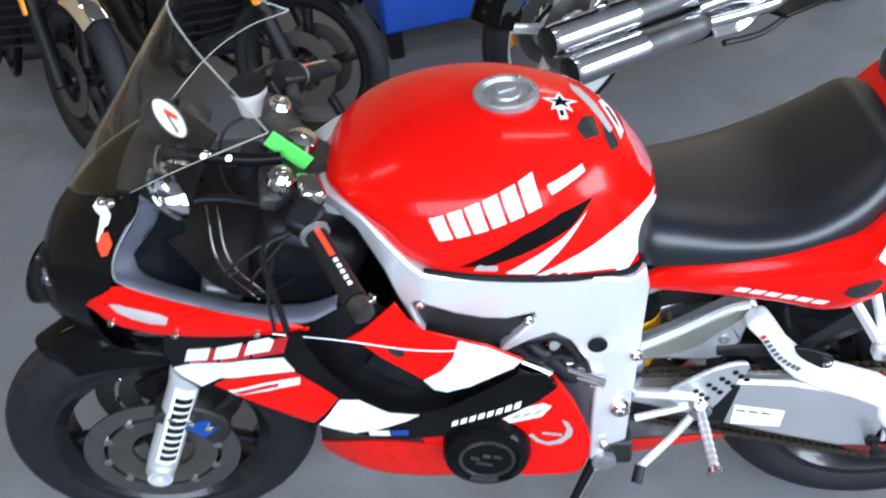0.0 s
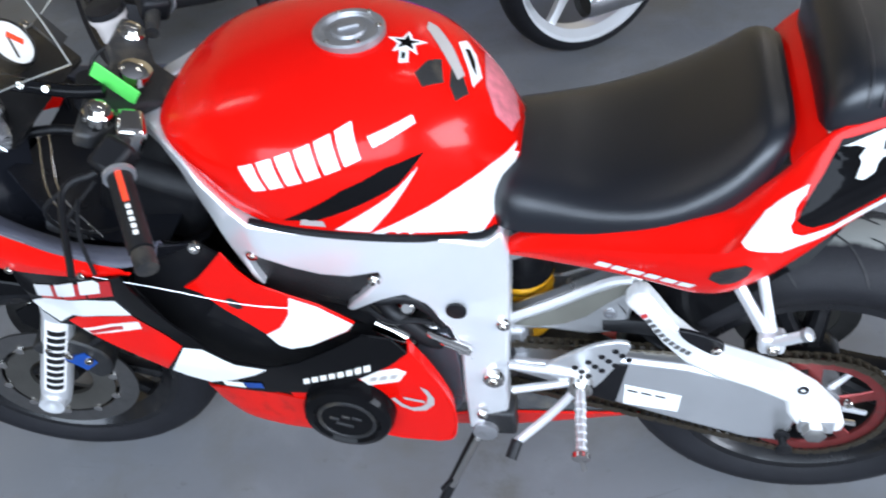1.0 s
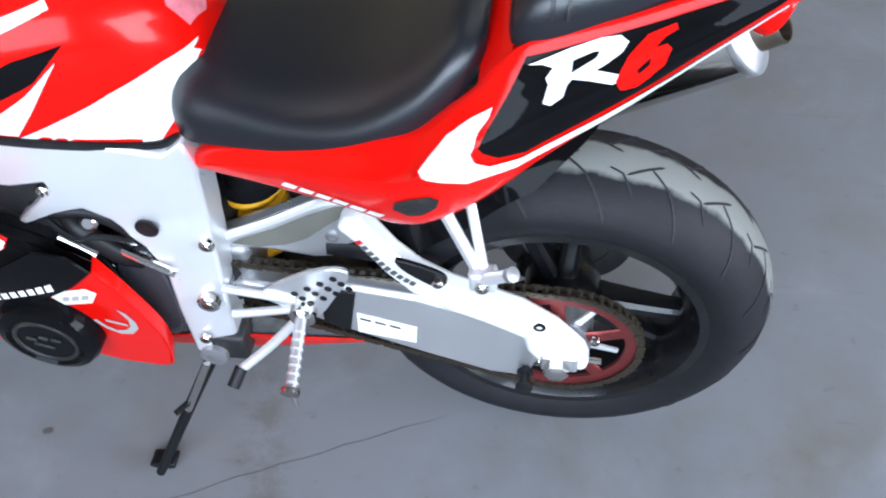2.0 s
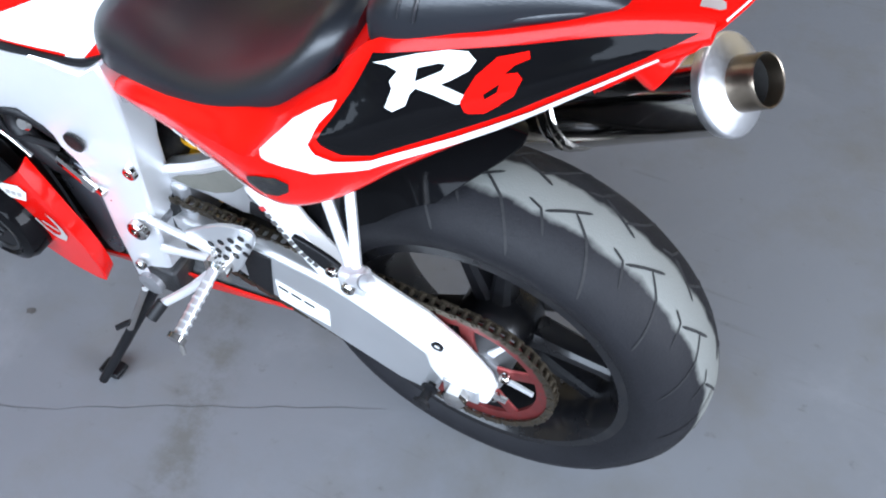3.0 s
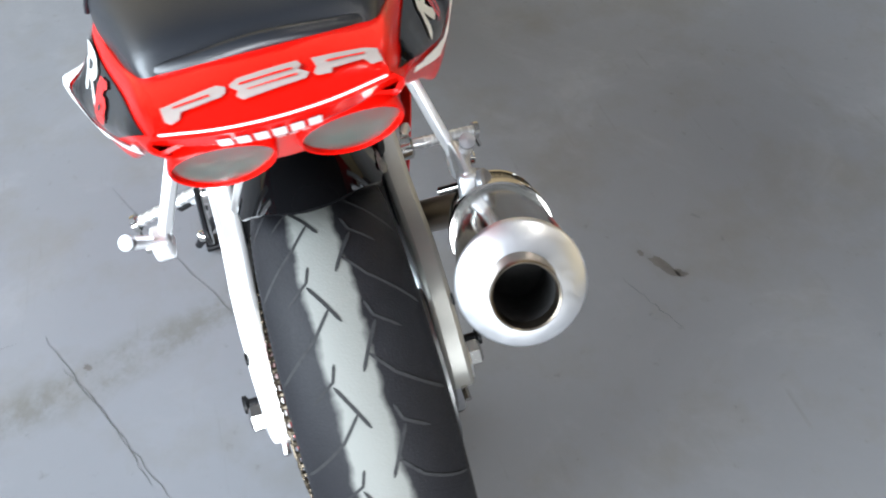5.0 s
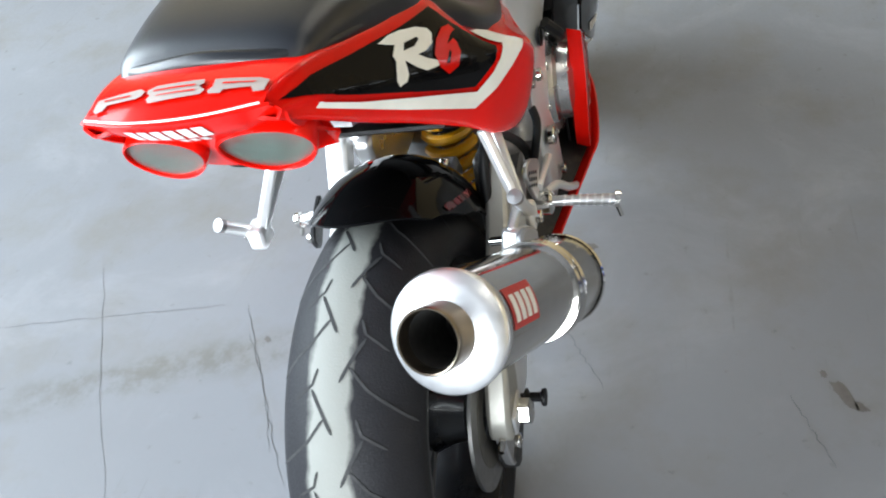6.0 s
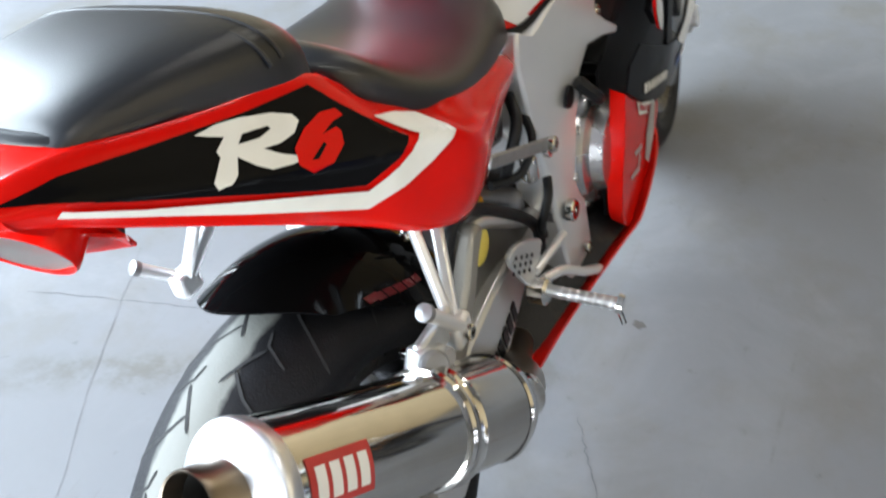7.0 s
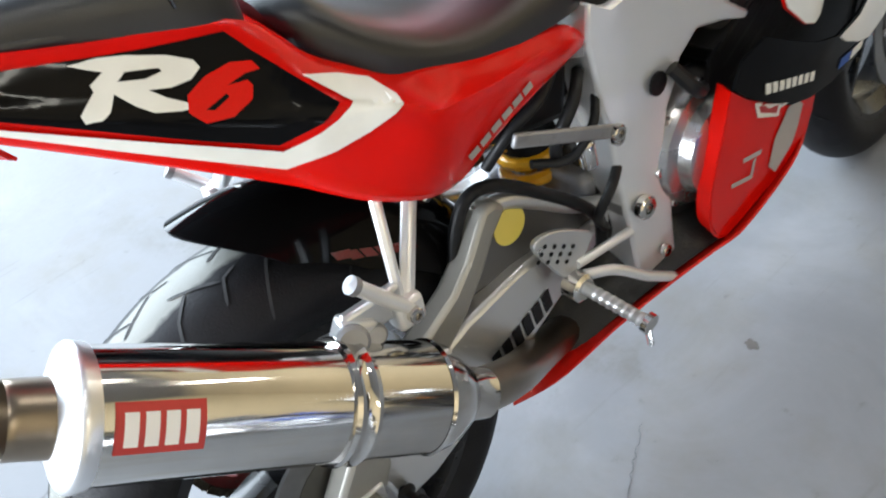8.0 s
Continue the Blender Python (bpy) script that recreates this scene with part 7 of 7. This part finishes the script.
def guard(thing, centre, radius, half, a0, a1, material, label):
    rows = []
    for k in range(15):
        a = radians(a0 + (a1 - a0) * k / 14)
        rows.append([Vector(centre) + Vector((math.cos(a) * (radius - 0.06 * w ** 4), w * half, math.sin(a) * (radius - 0.06 * w ** 4))) for w in [-1 + q / 5 for q in range(11)]])
    bm = bmesh.new()
    grid_faces(bm, rows)
    bmesh.ops.recalc_face_normals(bm, faces=bm.faces)
    bmesh.ops.solidify(bm, geom=bm.faces[:], thickness=0.004)
    return part("mudguard", bm, material, thing, label)


def upright_parts(thing, paint, x_front, reach):
    """Tank, seat, frame tubes, engine and bars that all parked machines share."""
    pad("seat", [(-0.42, 0.74, 0.10, 0.70, 0.6), (-0.30, 0.75, 0.15, 0.68, 0.6), (-0.10, 0.76, 0.16, 0.68, 0.6), (0.08, 0.82, 0.13, 0.72, 0.6), (0.20, 0.80, 0.08, 0.76, 0.6)], VINYL, "black seat", thing)
    pad("tank", [(-0.98, 0.84, 0.06, 0.76, 0.8), (-0.90, 0.92, 0.14, 0.75, 0.8), (-0.75, 0.96, 0.17, 0.74, 0.8), (-0.58, 0.92, 0.14, 0.74, 0.8), (-0.42, 0.80, 0.08, 0.74, 0.8)], paint, "teardrop tank", thing)
    part("engine_block", box((0.36, 0.30, 0.26), pose(-0.66, 0, 0.34)), ENGINE, thing, "dark engine", bevel=0.04)
    for k in range(2):
        part("cylinder", tube([(-0.66, 0, 0.44), (-0.76 + 0.22 * k, 0, 0.70)], 0.085, 20), ENGINE, thing)
    for s in (-1, 1):
        part("frame_tube", tube([(-1.02, 0, 0.80), (-1.00, s * 0.06, 0.62), (-0.95, s * 0.10, 0.26), (-0.80, s * 0.11, 0.17), (-0.45, s * 0.11, 0.17), (-0.35, s * 0.11, 0.30), (0.0, s * 0.11, 0.315)], 0.017, 10), BLACK, thing)
        part("shock", tube([(-0.02, s * 0.13, 0.34), (-0.12, s * 0.13, 0.66)], 0.026, 12), CHROME, thing)
    return thing


def fork_and_bars(thing, x_axle, z_axle, leg_mat, reflector=True):
    top = Vector((x_axle + 0.36, 0, z_axle + 0.62))
    foot = Vector((x_axle, 0, z_axle))
    for s in (-1, 1):
        part("fork_leg", tube([foot + Vector((0, s * 0.10, -0.02)), foot.lerp(top, 0.5) + Vector((0, s * 0.10, 0))], 0.029, 16), leg_mat, thing, "dark fork leg")
        part("stanchion", tube([foot.lerp(top, 0.5) + Vector((0, s * 0.10, 0)), top + Vector((0.02, s * 0.10, 0.03))], 0.021, 14), CHROME, thing)
        part("caliper", box((0.06, 0.04, 0.10), Matrix.Translation(foot + Vector((0.075, s * 0.088, 0.06)))), DARK, thing, bevel=0.012)
        part("grip", tube([top + Vector((0.10, s * 0.22, 0.10)), top + Vector((0.20, s * 0.36, 0.08))], 0.017, 12), CABLE, thing)
        if reflector:
            part("side_reflector", box((0.03, 0.012, 0.075), Matrix.Translation(foot.lerp(top, 0.42) + Vector((-0.012, s * 0.137, 0))) @ pose(0, 0, 0, 0, 28, 0)), ORANGE, thing, "amber side reflector", bevel=0.004)
    part("handlebar", tube([top + Vector((0.20, -0.36, 0.08)), top + Vector((0.10, -0.22, 0.10)), top + Vector((0.03, -0.08, 0.06)), top + Vector((0.03, 0.08, 0.06)), top + Vector((0.10, 0.22, 0.10)), top + Vector((0.20, 0.36, 0.08))], 0.012, 10), CHROME, thing)
    part("headlamp", lathe([(-0.10, 0.02), (-0.08, 0.06), (0.0, 0.085), (0.03, 0.088), (0.035, 0.08), (0.036, 0.0001)], top + Vector((-0.10, 0, -0.05)), (-1, 0, 0), 32), CHROME, thing, "chrome headlamp")
    part("yoke", box((0.06, 0.25, 0.03), Matrix.Translation(top)), DARK, thing, bevel=0.008)


def black_roadster(loc, heading, turn, guard_mat, guard_label):
    """A black naked motorcycle leaning on its stand; its own frame has x to the rear."""
    t = new("parked_motorcycle")
    t.matrix_world = pose(*loc, 0, 0, heading) @ pose(0, 0, 0, 9, 0, 0)
    spoked_wheel(t, (0, 0, 0.315), 0.315, 0.078, 0.09, 0.216, RIM, 5, "black rear wheel")
    steer = pose(-1.06, 0, 0, 0, 0, turn) @ pose(1.06, 0, 0)
    front_wheel = spoked_wheel(t, (-1.42, 0, 0.315), 0.315, 0.046, 0.056, 0.248, RIM, 5, "black cast front wheel")
    front_wheel.matrix_basis = steer @ front_wheel.matrix_basis
    mudguard = guard(t, (-1.42, 0, 0.315), 0.345, 0.060, 40, 128, guard_mat, guard_label)
    mudguard.matrix_basis = steer
    guard(t, (0, 0, 0.315), 0.36, 0.10, 10, 120, BLACK, "black rear mudguard")
    upright_parts(t, BLACK, -1.42, 0.3)
    fixed = set(t.children)
    fork_and_bars(t, -1.42, 0.315, DARK)
    for ob in t.children:
        if ob not in fixed:
            ob.matrix_basis = steer @ ob.matrix_basis
    radiator = part("radiator", box((0.05, 0.36, 0.34), pose(-1.00, 0, 0.50, 0, -18, 0)), DARK, t, "black radiator", bevel=0.012)
    for k in range(9):
        part("fin", box((0.010, 0.32, 0.004), pose(-1.031 + 0.32 * (0.035 * k - 0.14), 0, 0.50 + 0.035 * k - 0.14, 0, -18, 0)), ENGINE, radiator)
    for k in range(2):
        part("exhaust", tube([(-0.80, 0.15, 0.42), (-0.86, 0.18, 0.28), (-0.60, 0.19, 0.20), (0.08, 0.19, 0.24 + 0.09 * k)], 0.036, 14), ENGINE, t, "black exhaust pipe")
    return t


def chrome_cruiser(loc, heading):
    t = new("cruiser_motorcycle")
    t.matrix_world = pose(*loc, 0, 0, heading)
    spoked_wheel(t, (0, 0, 0.33), 0.33, 0.060, 0.072, 0.280, ALU, 5, "chrome bladed rear wheel")
    spoked_wheel(t, (-1.62, 0, 0.33), 0.33, 0.06, 0.07, 0.235, CHROME, 5, "chrome front wheel")
    guard(t, (0, 0, 0.33), 0.37, 0.11, 20, 130, BLACK, "black rear mudguard")
    guard(t, (-1.62, 0, 0.33), 0.37, 0.08, 40, 150, BLACK, "black front mudguard")
    upright_parts(t, BLACK, -1.62, 0.3)
    fork_and_bars(t, -1.62, 0.33, CHROME, False)
    for k in range(2):
        y, z = 0.200 + 0.050 * k, 0.395 - 0.105 * k
        end = 0.22 - 0.05 * k
        part("exhaust_pipe", tube([(-0.78, 0.16, 0.50 - 0.08 * k), (-0.80 - 0.02 * k, y + 0.03, 0.40 - 0.10 * k), (-0.66, y + 0.02, z - 0.01), (-0.42, y, z)], 0.034, 14), WEATHERED, t, "chrome exhaust pipe")
        part("silencer", lathe([(0.0, 0.034), (0.02, 0.050), (0.06, 0.056), (0.30, 0.056), (0.31, 0.058), (0.33, 0.058), (0.34, 0.056), (0.46 + end - 0.02, 0.056), (0.46 + end, 0.051)], (-0.46, y, z), (1, 0, 0.01), 32), WEATHERED, t, "fat chrome silencer")
        part("silencer_mouth", lathe([(0, 0.051), (-0.02, 0.046), (-0.021, 0.0001)], (end, y, z + 0.006), (1, 0, 0.01), 22), SOOT, t)
    for k in range(5):
        part("engine_bolt", lathe([(0, 0.014), (0.012, 0.012), (0.014, 0.0001)], (-0.60 - 0.07 * k, 0.262, 0.30 + 0.03 * (k % 2)), (0, 1, 0), 12), CHROME, t)
    part("shield_pipe", tube([(-0.40, 0.262, 0.36), (-0.55, 0.285, 0.37), (-0.70, 0.285, 0.34), (-0.86, 0.27, 0.36)], 0.030, 14), WEATHERED, t, "chrome heat shield pipe")
    part("foot_lever", tube([(-0.52, 0.29, 0.20), (-0.70, 0.30, 0.185), (-0.86, 0.30, 0.215)], 0.012, 10), ENGINE, t, "dark foot lever")
    part("heat_shield", loft([[(-0.84, 0.26, 0.40), (-0.64, 0.275, 0.30), (-0.46, 0.272, 0.30)], [(-0.83, 0.30, 0.34), (-0.62, 0.305, 0.24), (-0.46, 0.30, 0.24)]], 12, 3, 0.004), CHROME, t)
    part("clutch_case", lathe([(0, 0.13), (0.03, 0.13), (0.05, 0.10), (0.06, 0.06), (0.07, 0.0001)], (-0.66, 0.14, 0.36), (0, 1, 0), 36), CHROME, t, "round chrome engine cover")
    part("cam_case", lathe([(0, 0.09), (0.03, 0.09), (0.05, 0.06), (0.055, 0.0001)], (-0.86, 0.14, 0.40), (0, 1, 0), 30), CHROME, t)
    for k in range(6):
        part("cooling_fin", box((0.19, 0.20, 0.008), pose(-0.75, 0, 0.52 + 0.024 * k)), CHROME, t)
    part("footboard", box((0.26, 0.10, 0.02), pose(-0.95, 0.27, 0.22)), DARK, t, bevel=0.008)
    part("side_stand", tube([(-0.70, -0.14, 0.18), (-0.80, -0.30, 0.012)], 0.010, 8), CHROME, t)
    return t


roadster = black_roadster((-3.045, 2.973, 0), 120, 15, CHROME, "chrome front mudguard")
tagged(roadster, "black roadster motorcycle with a chrome front mudguard", "motorcycle", "motorcycles parked behind")
roadster_2 = black_roadster((-2.31, 2.812, 0), 122, 38, BLACK, "black front mudguard")
tagged(roadster_2, "black roadster motorcycle with its bars turned aside", "motorcycle", "motorcycles parked behind")
cruiser = chrome_cruiser((-0.45, 1.81, 0), 215)
tagged(cruiser, "chrome and black cruiser motorcycle with two fat silencers", "motorcycle", "motorcycles parked behind")

chest = part("storage_chest", box((0.66, 0.5, 0.52), pose(0, 0, 0.38)), BLUEPAINT, None, "", bevel=0.015)
chest.matrix_world = pose(-0.93, 2.78, 0, 0, 0, 19)
tagged(chest, "blue enamelled steel storage chest on dark feet", "chest")
for x in (-0.28, 0.28):
    for y in (-0.2, 0.2):
        part("foot", box((0.06, 0.06, 0.14), pose(x, y, 0.07)), DARK, chest)
part("lid", box((0.68, 0.52, 0.04), pose(0, 0, 0.682)), DARK, chest, bevel=0.006)
part("latch", box((0.05, 0.012, 0.06), pose(0.1, -0.256, 0.60)), STEEL, chest, bevel=0.003)
part("indicator_stalk", tube([(0.02, -0.02, 0.42), (0.10, -0.10, 0.30)], 0.008, 8), DARK, cruiser)
part("indicator", lathe([(-0.02, 0.0001), (-0.015, 0.022), (0.01, 0.026), (0.02, 0.02), (0.024, 0.0001)], (0.13, -0.13, 0.29), (1, 0, 0), 18), ORANGE, cruiser, "orange rear indicator")


def ceiling_light(loc):
    t = part("ceiling_light", box((1.5, 0.22, 0.06), Matrix.Identity(4)), BLACK, None, "", bevel=0.01)
    t.matrix_world = pose(*loc)
    for y in (-0.05, 0.05):
        part("tube", tube([(-0.70, y, -0.05), (0.70, y, -0.05)], 0.018, 12), TUBELIGHT, t, "glowing warm tube")
    part("hanger", tube([(-0.6, 0, 0.03), (-0.6, 0, 1.54)], 0.006, 6), STEEL, t)
    part("hanger", tube([(0.6, 0, 0.03), (0.6, 0, 1.54)], 0.006, 6), STEEL, t)
    return tagged(t, "twin-tube warm ceiling light hung from the ceiling", "ceiling light", "ceiling lights")


light_one = ceiling_light((-3.2, 0.6, 4.17))
copy_thing(light_one, pose(-5.6, 1.6, 4.17))
copy_thing(light_one, pose(0.4, 5.1, 4.17))
copy_thing(light_one, pose(0.6, 1.2, 4.17))
